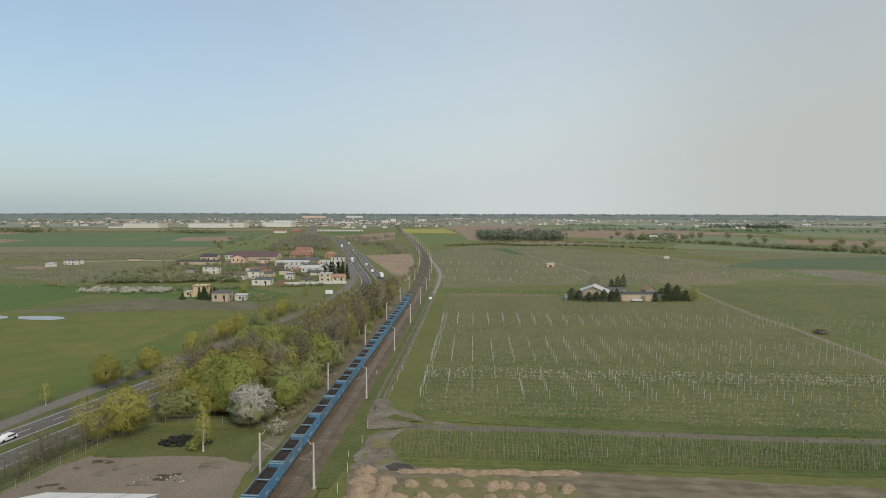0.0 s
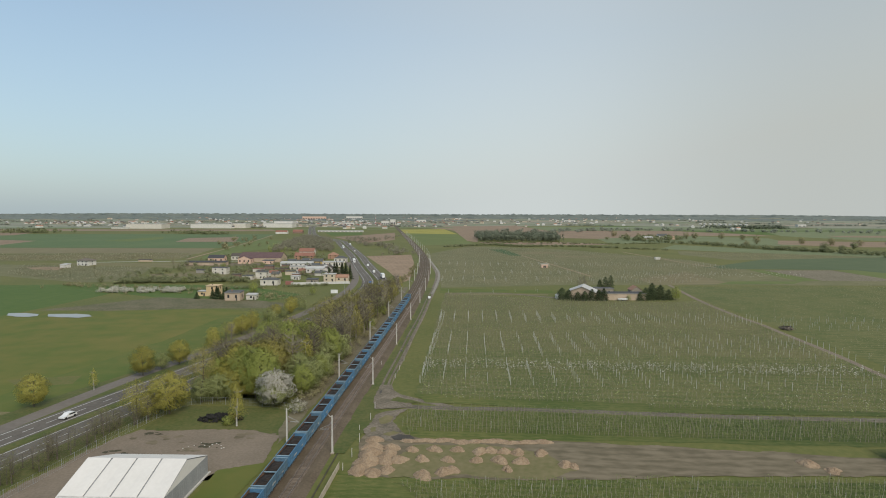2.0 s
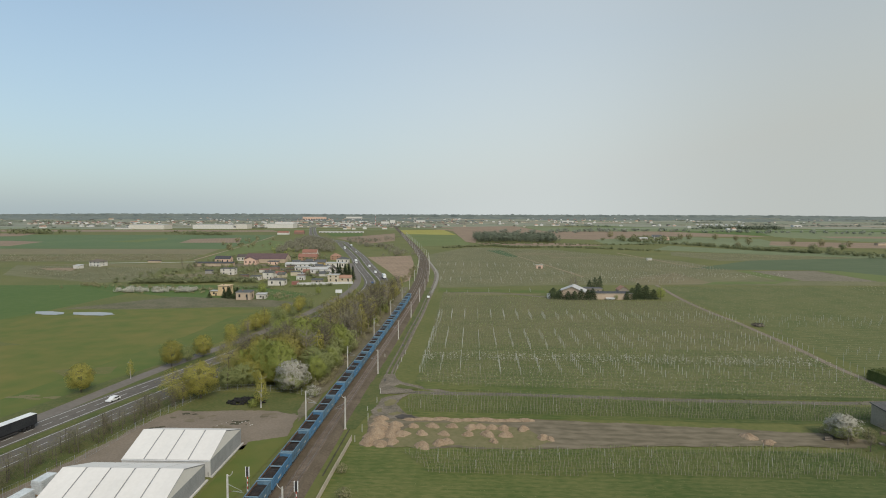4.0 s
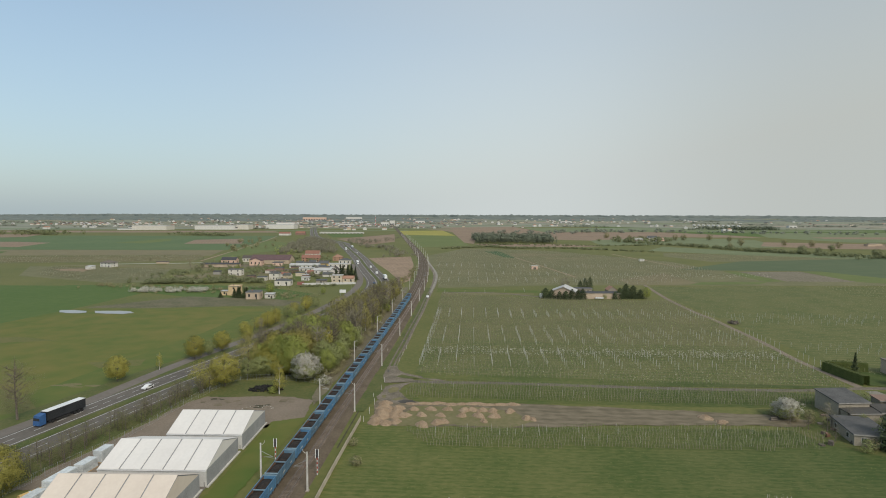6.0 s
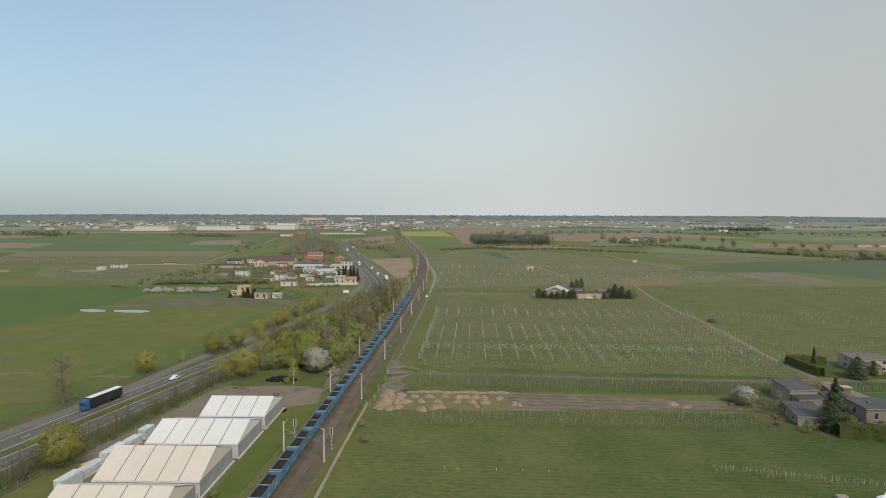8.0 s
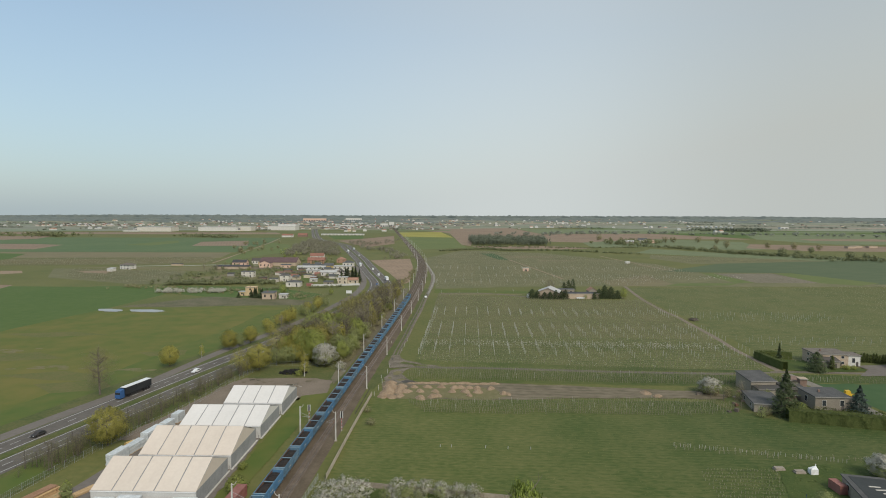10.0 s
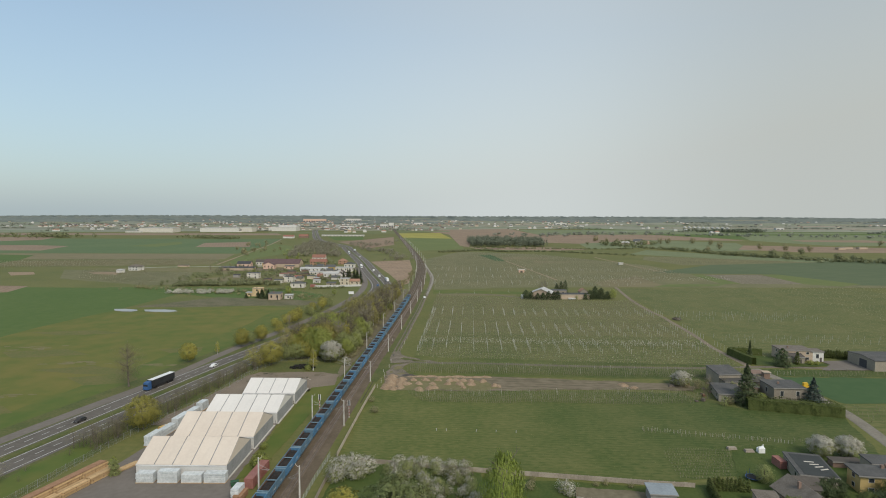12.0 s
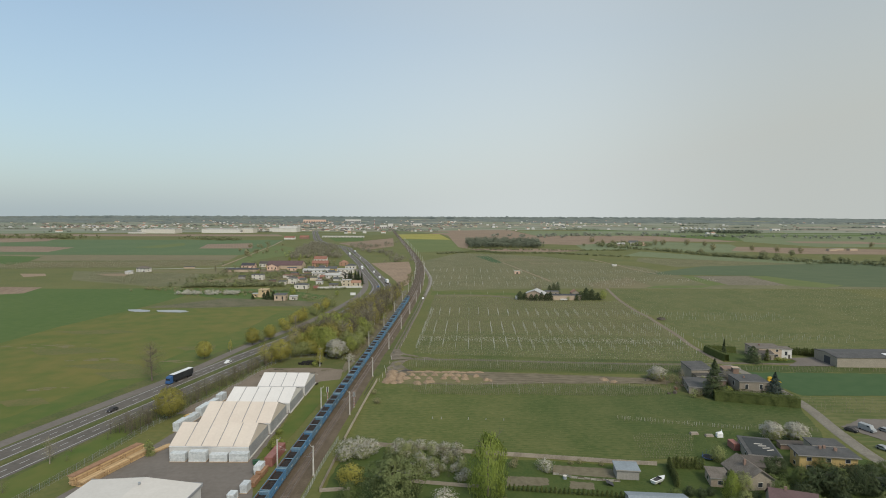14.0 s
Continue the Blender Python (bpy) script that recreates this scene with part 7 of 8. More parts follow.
conifer(153.2, 87.6, 9.8, 5.2, "needle_blue", "dense blue-green spruce beside a grey house")
hedge([(122.5, 79.6), (132, 77), (143, 73.5), (153.5, 70.5)], 4.6, 4.6, label="long dense olive-green hedge", size=0.3, density=110, lump=0.1)
for kind, x, y, q in (("brown_shrub", 118, 84, 0.9), ("shrub", 128, 83, 0.8), ("brush", 113, 95, 0.6), ("brush", 115, 100, 0.6), ("shrub", 134, 90, 0.9), ("brown_shrub", 137, 86, 0.8), ("thicket", 131, 98, 0.7), ("brown_shrub", 110, 106, 0.9), ("brush", 120, 109, 0.6), ("shrub", 150, 103, 0.8), ("thicket", 172, 146, 0.5), ("shrub", 188, 144, 0.8), ("shrub", 191, 143.5, 0.7), ("brown_shrub", 176, 143, 0.8)):
    tree(kind, x, y, q, group="shrubs around the old farm")
for kind, x, y, q in (("brush", 107, 103, 0.75), ("brush", 110, 99, 0.7), ("thicket", 108, 110, 0.7), ("bare", 119, 104, 0.5), ("brush", 126, 105, 0.8), ("brush", 112, 90, 0.7), ("thicket", 115, 82, 0.7), ("brush", 129, 79.5, 0.7), ("bare", 139, 103, 0.5), ("brush", 152, 98, 0.7), ("pine", 138, 105, 0.32), ("thicket", 127, 100, 0.8), ("brush", 118, 100.5, 0.8)):
    tree(kind, x, y, q, group="shrubs around the old farm")
# random skewed blocks of mixed materials, added to stand for the farm's junk
junk = random.Random(31)
for k in range(26):
    x, y = junk.uniform(106, 136), junk.uniform(84, 112)
    w, d2, z2 = junk.uniform(0.3, 1.2), junk.uniform(0.3, 0.8), junk.uniform(0.3, 1.1)
    b2 = Build().prism([(-w, -d2, 0), (w, -d2, 0), (w, d2, 0), (-w, d2, 0)], [(-w * 0.9, -d2, z2), (w, -d2 * 0.8, z2 * 0.9), (w * 0.95, d2, z2), (-w, d2 * 0.9, z2 * 1.1)])
    ob = single("old_crate", b2, M[junk.choice(["bark", "w_old", "rust", "w_brick", "dark_steel"])], "random weathered block added as farm junk", "crate", "old crates around the farm")
    ob.matrix_basis = pose(x, y, 0.04, 0, 0, junk.uniform(0, 180))
for x, y, w in ((108, 108, 1.6), (104, 106, 1.2), (117, 88, 1.8), (136, 84.5, 1.4), (129, 108.5, 1.5)):
    single("log_stack", Build().tube((x - w, y, 0.3), (x + w, y + 0.4, 0.3), 0.28, 0.26, 7).tube((x - w, y + 0.6, 0.3), (x + w, y + 0.9, 0.3), 0.26, 0.28, 7).tube((x - w * 0.9, y + 0.3, 0.78), (x + w * 0.9, y + 0.6, 0.78), 0.27, 0.25, 7), M["bark"], "small stack of old logs beside a farm", "logs", kind="stuff")
tree("blossom", 108.5, 107.5, 0.92)
tree("brown_shrub", 106, 111, 0.7)
tree("brown_shrub", 116, 108, 0.9)
tree("brown_shrub", 114, 104, 0.7)
dig = thing("excavator", "small yellow excavator parked beside a spruce", "excavator", (160.5, 103.5, 0.1), -12)
part("cab", Build().prism([(-1.4, -0.9, 0.9), (1.0, -0.9, 0.9), (1.0, 0.9, 0.9), (-1.4, 0.9, 0.9)], [(-1.2, -0.8, 2.7), (0.3, -0.8, 2.9), (0.3, 0.8, 2.9), (-1.2, 0.8, 2.7)]), M["yellow_paint"], dig)
part("boom", Build().tube((0.8, 0, 1.3), (3.0, 0, 1.6), 0.22, 0.18).tube((3.0, 0, 1.6), (4.6, 0, 0.3), 0.18, 0.12), M["yellow_paint"], dig)
for s in (-1, 1):
    part("crawler", Build().prism([(-1.6, s * 0.9 - 0.25, 0.1), (1.6, s * 0.9 - 0.25, 0.1), (1.9, s * 0.9 - 0.25, 0.5), (1.6, s * 0.9 - 0.25, 0.85), (-1.6, s * 0.9 - 0.25, 0.85), (-1.9, s * 0.9 - 0.25, 0.5)],
                                  [(-1.6, s * 0.9 + 0.25, 0.1), (1.6, s * 0.9 + 0.25, 0.1), (1.9, s * 0.9 + 0.25, 0.5), (1.6, s * 0.9 + 0.25, 0.85), (-1.6, s * 0.9 + 0.25, 0.85), (-1.9, s * 0.9 + 0.25, 0.5)]), M["tyre"], dig)

patch("parking", [(155, 48), (162, 34), (200, 30), (200, 55), (168, 56)], M["old_asphalt"], 0.10, "grey parking area beside the lane", "yard", 0.4)
patch("lawn", [(97, 40.5), (118, 45), (140, 30), (146, 10), (170, -420), (-5, -420), (14, 21), (62, 15), (87, 17)], M["lawn"], 0.045, "green gardens behind the houses", "lawn", 0.5)
patch("lawn", [(-26, 22), (-18, 29.5), (16, 23), (20, -420), (-54, -420)], M["lawn"], 0.045, "green orchard garden", "lawn", 0.5)
patch("garden_bed", [(41.5, 14.7), (59.3, 12), (58.7, 5.8), (40.3, 8.8)], M["scrub"], 0.07, "bare brown garden bed", "garden bed", 0.2)
patch("garden_bed", [(25.8, 7), (38.2, 5.8), (37.6, 1.2), (25, 0.6)], M["scrub"], 0.07, "bare brown garden bed", "garden bed", 0.2)
patch("garden_bed", [(44, 3.8), (51, 2.8), (50.2, -1.4), (43, -0.8)], M["scrub"], 0.07, "bare brown garden bed", "garden bed", 0.2)
patch("garden_bed", [(22, -6), (60, -10), (60, -16), (22, -13)], M["scrub"], 0.07, "bare brown garden bed", "garden bed", 0.2)

house("brown open garden shelter", 124.6, 28.4, 8, 3, 1.8, "flat", 0.3, -6, "w_brick", "r_brown", 1, chimney=False, windows=False, name="shed", category="shed")
flat_house = house("garden house with a dark flat roof", 109.7, 21.5, 9.2, 15.2, 3.4, "flat", 1, -15, "w_beige", "r_bitumen", 1, chimney=False, group="garden houses")
part("roof_felt", Build().box(-3.6, 4.5, -7.6, 6.6, 3.712, 3.76), M["r_felt"], flat_house, "black felt roof sheet")
for k in range(4):
    sl = single("foam_board", Build().box(-1.25, 1.25, -0.2, 0.2, 0, 0.1), M["w_dull"], "white insulation board lying on a flat roof", "board", "boards on the roof")
    sl.matrix_basis = pose(110.2 + 0.4 * k, 22.8 - 1.7 * k, 3.79, 0, 0, -12 + 9 * k)
single("brown_crate", Build().box(104, 106, 26, 30.5, 0.05, 2.4).box(103.95, 106.05, 25.95, 26.05, 0.3, 0.5), M["red_steel"], "reddish brown wooden crate beside a garden house", "crate")
yh = house("yellow house with a grey flat roof", 125.2, 13, 16.4, 6.6, 5.2, "flat", 1, -9, "w_yellow", "r_bitumen", 2, chimney=False, group="garden houses", eave=0.7)
house("rear wing of a yellow house", 130, 20.3, 9.2, 6.2, 5.3, "flat", 1, -9, "w_beige", "r_bitumen", 1, chimney=False, windows=False, group="garden houses")
for x, y in ((-0.6, 1.6), (0.9, 2.3), (3.4, 0.6)):
    part("chimney", Build().box(x, x + 0.8, y, y + 0.8, 5.3, 6.4), M["w_brick"], yh)
house("house with a weathered grey-brown gable roof", 97.2, 4.2, 8.8, 11.5, 3.0, "gable_y", 2.9, 4, "w_beige", "r_weathered", 1, group="garden houses", eave=0.6)
house("low rear wing with a brown tiled roof", 101, 11, 7, 6, 3.0, "gable", 1.9, -12, "w_beige", "r_brown", 1, chimney=False, group="garden houses")
house("open porch with a brown sloping roof beside a house", 87.6, 3.4, 5.2, 6.4, 2.6, "shed", 0.7, -10, "w_brown", "r_weathered", 1, chimney=False, group="garden houses")
dish = thing("satellite_dish", "round dark satellite dish on a house wall", "dish", (89.6, 1.2, 0), -40)
part("mount", Build().tube((0, 0, 0.02), (0, 0, 3.6), 0.06, 0.05), M["steel"], dish)
part("reflector", Build().tube((0, -0.12, 3.6), (0, -0.3, 3.65), 0.12, 0.6, 16).tube((0, -0.3, 3.65), (0, -0.32, 3.65), 0.6, 0.56, 16), M["dark_steel"], dish)
house("house with a dark reddish brown roof", 98.5, -15, 11, 8, 3.6, "gable", 3.0, -20, "w_beige", "r_maroon", 1, group="garden houses")
house("low outbuilding with a grey roof", 63.5, -14, 15, 8, 3.4, "gable", 1.0, -5, "w_grey", "r_blue", 1, chimney=False, windows=False, group="garden houses")
house("garden shed with a pale blue roof", 62, 7.6, 6.5, 5.5, 2.8, "shed", 0.5, -6, "w_grey", "r_blue", 1, chimney=False, windows=False, name="shed", category="shed")
house("low grey flat-roofed garage", 136.5, -3.5, 9, 6, 3, "flat", 1, -6, "w_grey", "r_bitumen", 1, chimney=False, group="garden houses")
for k in range(11):
    conifer(77.2 - 0.24 * k, 13.4 - 1.3 * k, 3.6 + 0.3 * math.sin(k * 1.7), 0.85, "thuja", "tall columnar evergreen in a hedge row", True)["group"] = "hedge of evergreens"
for k in range(9):
    conifer(78.6 + 1.1 * k, 13.2 - 0.12 * k, 3.8 + 0.3 * math.sin(k * 2.3), 0.85, "thuja", "tall columnar evergreen in a hedge row", True)["group"] = "hedge of evergreens"
for k in range(27):
    conifer(25.7 + 1.28 * k, -1.6 - 0.175 * k, 1.9 + 0.2 * math.sin(k * 2.1), 0.55, "thuja", "small columnar evergreen in a planted row", True)["group"] = "row of evergreens"
pl = thing("trampoline", "round blue garden trampoline", "trampoline", (92.6, 19.5, 0.05))
part("mat", Build().tube((0, 0, 0.885), (0, 0, 0.91), 1.9, 1.9, 20), M["tyre"], pl)
part("rim", Build().tube((0, 0, 0.82), (0, 0, 0.88), 2.1, 2.1, 20), M["pool_blue"], pl)
part("net", Build().tube((2.0, 0, 0), (2.0, 0, 2.5), 0.05, 0.05).tube((-2.0, 0, 0), (-2.0, 0, 2.5), 0.05, 0.05).tube((0, 2, 0), (0, 2, 2.5), 0.05, 0.05), M["pool_blue"], pl)
bag = thing("bulk_bag", "white bulk bag standing in the grass", "bag", (104.9, 38, 0.05))
part("sack", Build().prism([(-1, -0.8, 0), (1, -0.8, 0), (1, 0.8, 0), (-1, 0.8, 0)], [(-1.25, -1.0, 1.7), (1.0, -0.7, 1.5), (1.3, 1.0, 1.9), (-0.9, 0.9, 1.4)]), M["white_metal"], bag)
part("loop", Build().tube((-1.1, -0.9, 1.6), (-1.3, -1.0, 2.3), 0.12, 0.08).tube((1.1, 0.8, 1.7), (1.2, 0.9, 2.4), 0.12, 0.08), M["white_metal"], bag)
# piles of weathered planks, each added as two stacked boxes
for x, y in ((97, 40.5), (101.5, 38.5)):
    single("weathered_pallet", Build().box(x - 1.4, x + 1.4, y - 0.8, y + 0.8, 0.03, 0.5).box(x - 1.2, x + 1.3, y - 0.6, y + 0.7, 0.5, 0.8), M["wall_concrete"], "low pile of weathered planks in the grass", "pallet")
for kind, x, y, s in (("blossom", 122, 35.5, 0.85), ("blossom", 130, 34.5, 0.85), ("sage", 94.5, 17.5, 0.65), ("fir", 105.3, 9, 0.42), ("fir", 108.5, 9.5, 0.45), ("fir", 103, 11.5, 0.34), ("fir", 112.5, -3, 0.62), ("fir", 117, -5, 0.7), ("dark_green", 121.3, 7.5, 0.5), ("fir", 115, 2, 0.5),
                      ("dark_green", 109.5, -1, 0.6), ("dark_green", 120, -1, 0.6), ("fir", 130.6, 5.5, 0.42), ("fir", 135, 5.5, 0.42), ("dark_green", 139.7, 7, 0.45), ("fir", 127, 5, 0.4), ("willow", 87, -6, 0.5), ("sage", 91.5, -3.5, 0.72), ("fir", 76, -4.6, 0.24), ("fir", 79, -5.4, 0.24), ("fir", 82, -4.4, 0.22),
                      ("fir", 124.7, 9.2, 0.34), ("dark_shrub", 103, 3, 1.0), ("dark_shrub", 107, 2.6, 1.0), ("dark_shrub", 111, 2.5, 1.0), ("fir", 126, -4, 0.6), ("fir", 132, -6, 0.6), ("dark_green", 138, -4, 0.6), ("dark_shrub", 139, 11, 1.0), ("dark_shrub", 142, 12, 0.8), ("fir", 106, -8, 0.5), ("dark_green", 100, -7, 0.5), ("dark_green", 70, -9, 0.4), ("fir", 144, 0, 0.5),
                      ("pine", -6.8, -8.5, 1.22), ("forsythia", -20.5, 2, 1.2), ("dark_green", -19, -10, 0.58), ("willow", 19.3, -5, 1.13), ("white_shrub", 38, 11.5, 0.9), ("brown_shrub", 28.7, 13.5, 0.8), ("white_shrub", 7, -12, 1.3), ("brown_shrub", 30, 18, 0.5), ("brown_shrub", 50, 16, 0.5), ("white_shrub", -8, 27.5, 0.85), ("white_shrub", -4.5, 27, 0.75), ("white_shrub", -1, 26.5, 0.85), ("white_shrub", 3, 26, 0.8), ("white_shrub", 7, 25.2, 0.85), ("white_shrub", 11, 24.2, 0.8), ("white_shrub", 38.6, 9.6, 0.5), ("brown_shrub", 56.5, 14.6, 0.5), ("brown_shrub", 47, 15.4, 0.45)):
    tree(kind, x, y, s, group="garden trees")
gr = random.Random(8)
for k in range(40):
    x, y = gr.uniform(84, 150), gr.uniform(-34, -8)
    if any((x - q.location.x) ** 2 + (y - q.location.y) ** 2 < 60 for q in scene.objects if q.parent is None and q.name.startswith(("house", "shed", "van", "car"))):
        continue
    tree(gr.choice(["fir", "dark_green", "dark_green", "dark_shrub", "sage", "fir"]), x, y, gr.uniform(0.3, 0.55), group="garden trees")
for k in range(80):
    x, y = -12 + 26 * gr.random(), 4 + 19 * gr.random()
    if y > 24 - 0.2 * x:
        continue
    tree(gr.choice(["white_shrub", "thicket", "white_shrub", "thicket", "olive_brush"]), x, y, gr.uniform(0.5, 0.8), group="garden fruit trees")
for x, y, s in ((-24, 22, 1.2), (-21.5, 25, 1.1), (-19.5, 20, 1.0), (-17, 24, 1.0), (-25, 18, 1.0)):
    tree("white_shrub", x, y, s * 1.15, group="flowering thicket")
bf = thing("board_fence", "low weathered white board fence in a garden", "fence")
for (x0, y0), (x1, y1) in (((40, 8.2), (43.6, 7.4)), ((43.6, 7.4), (45, 5.9)), ((45, 5.9), (50.5, 4.6)), ((50.5, 4.6), (59, 3.4)), ((40, 8.2), (41.2, 14.6))):
    run = math.hypot(x1 - x0, y1 - y0)
    n = max(1, round(run / 1.8))
    for k in range(n):
        p0, p1 = Vector((x0 + (x1 - x0) * (k + 0.03) / n, y0 + (y1 - y0) * (k + 0.03) / n, 0)), Vector((x0 + (x1 - x0) * (k + 0.97) / n, y0 + (y1 - y0) * (k + 0.97) / n, 0))
        for z in (0.12, 0.5):
            part("board", Build().slab([(p0.x, p0.y, z), (p1.x, p1.y, z + 0.03), (p1.x, p1.y, z + 0.34), (p0.x, p0.y, z + 0.31)], 0.05), M["w_dull" if (k + int(z * 10)) % 3 else "wall_concrete"], bf)
        part("post", Build().box(p0.x - 0.06, p0.x + 0.06, p0.y - 0.14, p0.y - 0.03, 0.02, 0.95), M["wall_concrete"], bf)
barrel = thing("water_drum", "grey-blue water drum standing in a garden", "drum", (43, 5.4, 0.02))
part("shell", Build().tube((0, 0, 0), (0, 0, 1.1), 0.6, 0.62, 12), M["r_blue"], barrel)
part("cap", Build().tube((0, 0, 1.1), (0, 0, 1.16), 0.64, 0.6, 12), M["w_dull"], barrel)
pan = thing("solar_panel", "tilted dark panel in a garden", "panel", (54.6, 1.6, 0))
part("sheet", Build().slab([(-0.6, -1, 1.4), (1.6, -1.4, 0.5), (1.9, 0.8, 0.5), (-0.3, 1.2, 1.4)], 0.06), M["r_dark"], pan)
part("leg", Build().tube((0, 0, 0), (0, 0, 1.1), 0.05, 0.05), M["steel"], pan)


# ---- vehicles ----
def car(label, x, y, rz, key, van=False, z=0.12):
    c = thing("van" if van else "car", label, "van" if van else "car", (x, y, z), rz, "parked and passing cars")
    L, H, W = (5.6, 2.4, 1.0) if van else (4.4, 1.45, 0.88)
    if van:
        prof = [(-L / 2, 0.4), (L / 2, 0.4), (L / 2, 1.1), (L / 2 - 0.9, 1.35), (L / 2 - 1.5, H), (-L / 2, H)]
    else:
        prof = [(-L / 2, 0.35), (L / 2, 0.35), (L / 2, 0.75), (L / 2 - 1.1, 0.92), (L / 2 - 1.8, H), (-L / 2 + 0.9, H), (-L / 2 + 0.15, 0.95)]
    part("body", Build().prism([(-W, v, z2) for v, z2 in prof], [(W, v, z2) for v, z2 in prof]), M[key], c)
    g0 = L / 2 - (1.0 if van else 1.15)
    g1 = L / 2 - (1.5 if van else 1.78)
    part("windscreen", Build().add([(-W + 0.1, g0 + 0.01, 1.3 if van else 0.95), (W - 0.1, g0 + 0.01, 1.3 if van else 0.95), (W - 0.15, g1 + 0.02, H - 0.06), (-W + 0.15, g1 + 0.02, H - 0.06)], [(0, 1, 2, 3)]).box(-W - 0.01, W + 0.01, g1 - (0.9 if van else 2.0), g1 - 0.1, H - 0.55, H - 0.15), M["glass"], c)
    for sx in (-1, 1):
        for v in (-L / 2 + 0.85, L / 2 - 0.85):
            part("wheel", Build().tube((sx * (W - 0.2), v, 0.33), (sx * (W + 0.02), v, 0.33), 0.33, 0.33, 12), M["tyre"], c)
        part("headlight", Build().box(sx * (W - 0.25) - 0.15, sx * (W - 0.25) + 0.15, L / 2 - 0.05, L / 2 + 0.02, 0.6, 0.75), M["white_metal"], c)
    return c


def truck(label, x, y, rz, cab, side, top):
    t = thing("truck", label, "truck", (x, y, 0.17), rz, "trucks on the highway")
    part("cab", Build().prism([(-1.25, 5.9, 0.5), (1.25, 5.9, 0.5), (1.25, 8.1, 0.5), (-1.25, 8.1, 0.5)], [(-1.2, 5.9, 3.7), (1.2, 5.9, 3.7), (1.2, 7.75, 3.3), (-1.2, 7.75, 3.3)]), M[cab], t)
    part("windscreen", Build().box(-1.1, 1.1, 7.93, 8.02, 1.9, 2.7), M["glass"], t)
    tr = part("trailer", Build().box(-1.27, 1.27, -8.1, 5.4, 1.15, 3.9), M[side], t)
    part("roof_sheet", Build().box(-1.28, 1.28, -8.12, 5.42, 3.905, 3.98), M[top], tr)
    part("chassis", Build().box(-0.6, 0.6, -8, 7.5, 0.75, 1.12).box(-1.2, 1.2, -2.5, 2.5, 0.5, 0.8), M["dark_steel"], t)
    for sx in (-1, 1):
        for v in (7.0, 3.6, -4.2, -5.5, -6.8):
            part("wheel", Build().tube((sx * 0.9, v, 0.5), (sx * 1.24, v, 0.5), 0.5, 0.5, 12), M["tyre"], t)
    return t


def on_road(fn, label, y, o, back, *keys, **more):
    x = at_y(HIGHWAY, y)
    d = Vector((at_y(HIGHWAY, y + 4) - at_y(HIGHWAY, y - 4), 8)).normalized()
    a = -math.degrees(math.atan2(d.x, d.y)) + (180 if back else 0)
    return fn(label, x + d.y * o, y - d.x * o, a, *keys, **more)

on_road(truck, "articulated truck with a blue cab and black sides", 104, -7.6, True, "blue_paint", "black_tarp", "white_metal")
on_road(car, "dark passenger car on the highway", 62, -4.2, True, "dark_steel", z=0.17)
on_road(car, "white passenger car on the highway", 135, -4.2, True, "white_metal", z=0.17)
on_road(truck, "white articulated truck on the highway", 480, 7.6, False, "white_metal", "white_metal", "white_metal")
on_road(truck, "white articulated truck on the highway", 640, -7.6, True, "white_metal", "white_metal", "white_metal")
on_road(car, "white van on the highway", 525, 4.3, False, "white_metal", van=True, z=0.17)
on_road(car, "white van on the highway", 590, 4.3, False, "white_metal", van=True, z=0.17)
on_road(car, "dark passenger car on the highway", 445, -4.3, True, "blue_paint", z=0.17)
on_road(car, "white passenger car on the highway", 820, 4.3, False, "white_metal", z=0.17)
on_road(truck, "pale articulated truck on the highway", 900, -7.6, True, "white_metal", "wrap", "white_metal")
on_road(truck, "pale articulated truck on the highway", 960, 7.6, False, "white_metal", "wrap", "white_metal")
car("silver passenger car on the dirt track", -10.6, 362, 2, "white_metal", z=0.14)
car("silver van parked beside the lane", 162, 44, 200, "steel", van=True)
car("dark car parked beside the lane", 155.8, 43.5, 215, "dark_steel")
car("pale car parked beside the lane", 168, 43, 200, "steel")
car("silver car parked beside the lane", 155, 27, 200, "steel")
skiff = thing("boat", "small white boat on a trailer in a garden", "boat", (70, 3, 0.4), 35)
part("hull", Build().prism([(-2.4, -0.6, 0.1), (1.4, -0.6, 0.1), (2.6, 0, 0.3), (1.4, 0.6, 0.1), (-2.4, 0.6, 0.1)], [(-2.6, -1.0, 1.0), (1.6, -1.0, 1.0), (3.3, 0, 1.25), (1.6, 1.0, 1.0), (-2.6, 1.0, 1.0)]), M["white_metal"], skiff)
part("cockpit", Build().prism([(-2.0, -0.7, 1.02), (0.3, -0.7, 1.02), (0.3, 0.7, 1.02), (-2.0, 0.7, 1.02)], [(-1.8, -0.6, 1.1), (0.1, -0.6, 1.25), (0.1, 0.6, 1.25), (-1.8, 0.6, 1.1)]), M["dark_steel"], skiff)
part("windscreen", Build().prism([(0.35, -0.75, 1.0), (1.1, -0.6, 1.0), (1.1, 0.6, 1.0), (0.35, 0.75, 1.0)], [(0.35, -0.65, 1.5), (0.6, -0.5, 1.45), (0.6, 0.5, 1.45), (0.35, 0.65, 1.5)]), M["glass"], skiff)
for side in (-1, 1):
    part("wheel", Build().tube((-0.4, side * 0.75, -0.06), (-0.4, side * 1.0, -0.06), 0.33, 0.33, 10), M["tyre"], skiff)
lot = random.Random(62)
for k in range(14):
    car("parked car in a village yard", lot.uniform(-170, -105), lot.uniform(515, 530) if k % 2 else lot.uniform(552, 560), lot.uniform(0, 180), lot.choice(["white_metal", "steel", "dark_steel", "red_steel"]), z=0.1)

# ---- distance ----
def wood(name, label, blobs, m, per, size, seed, category="woodland"):
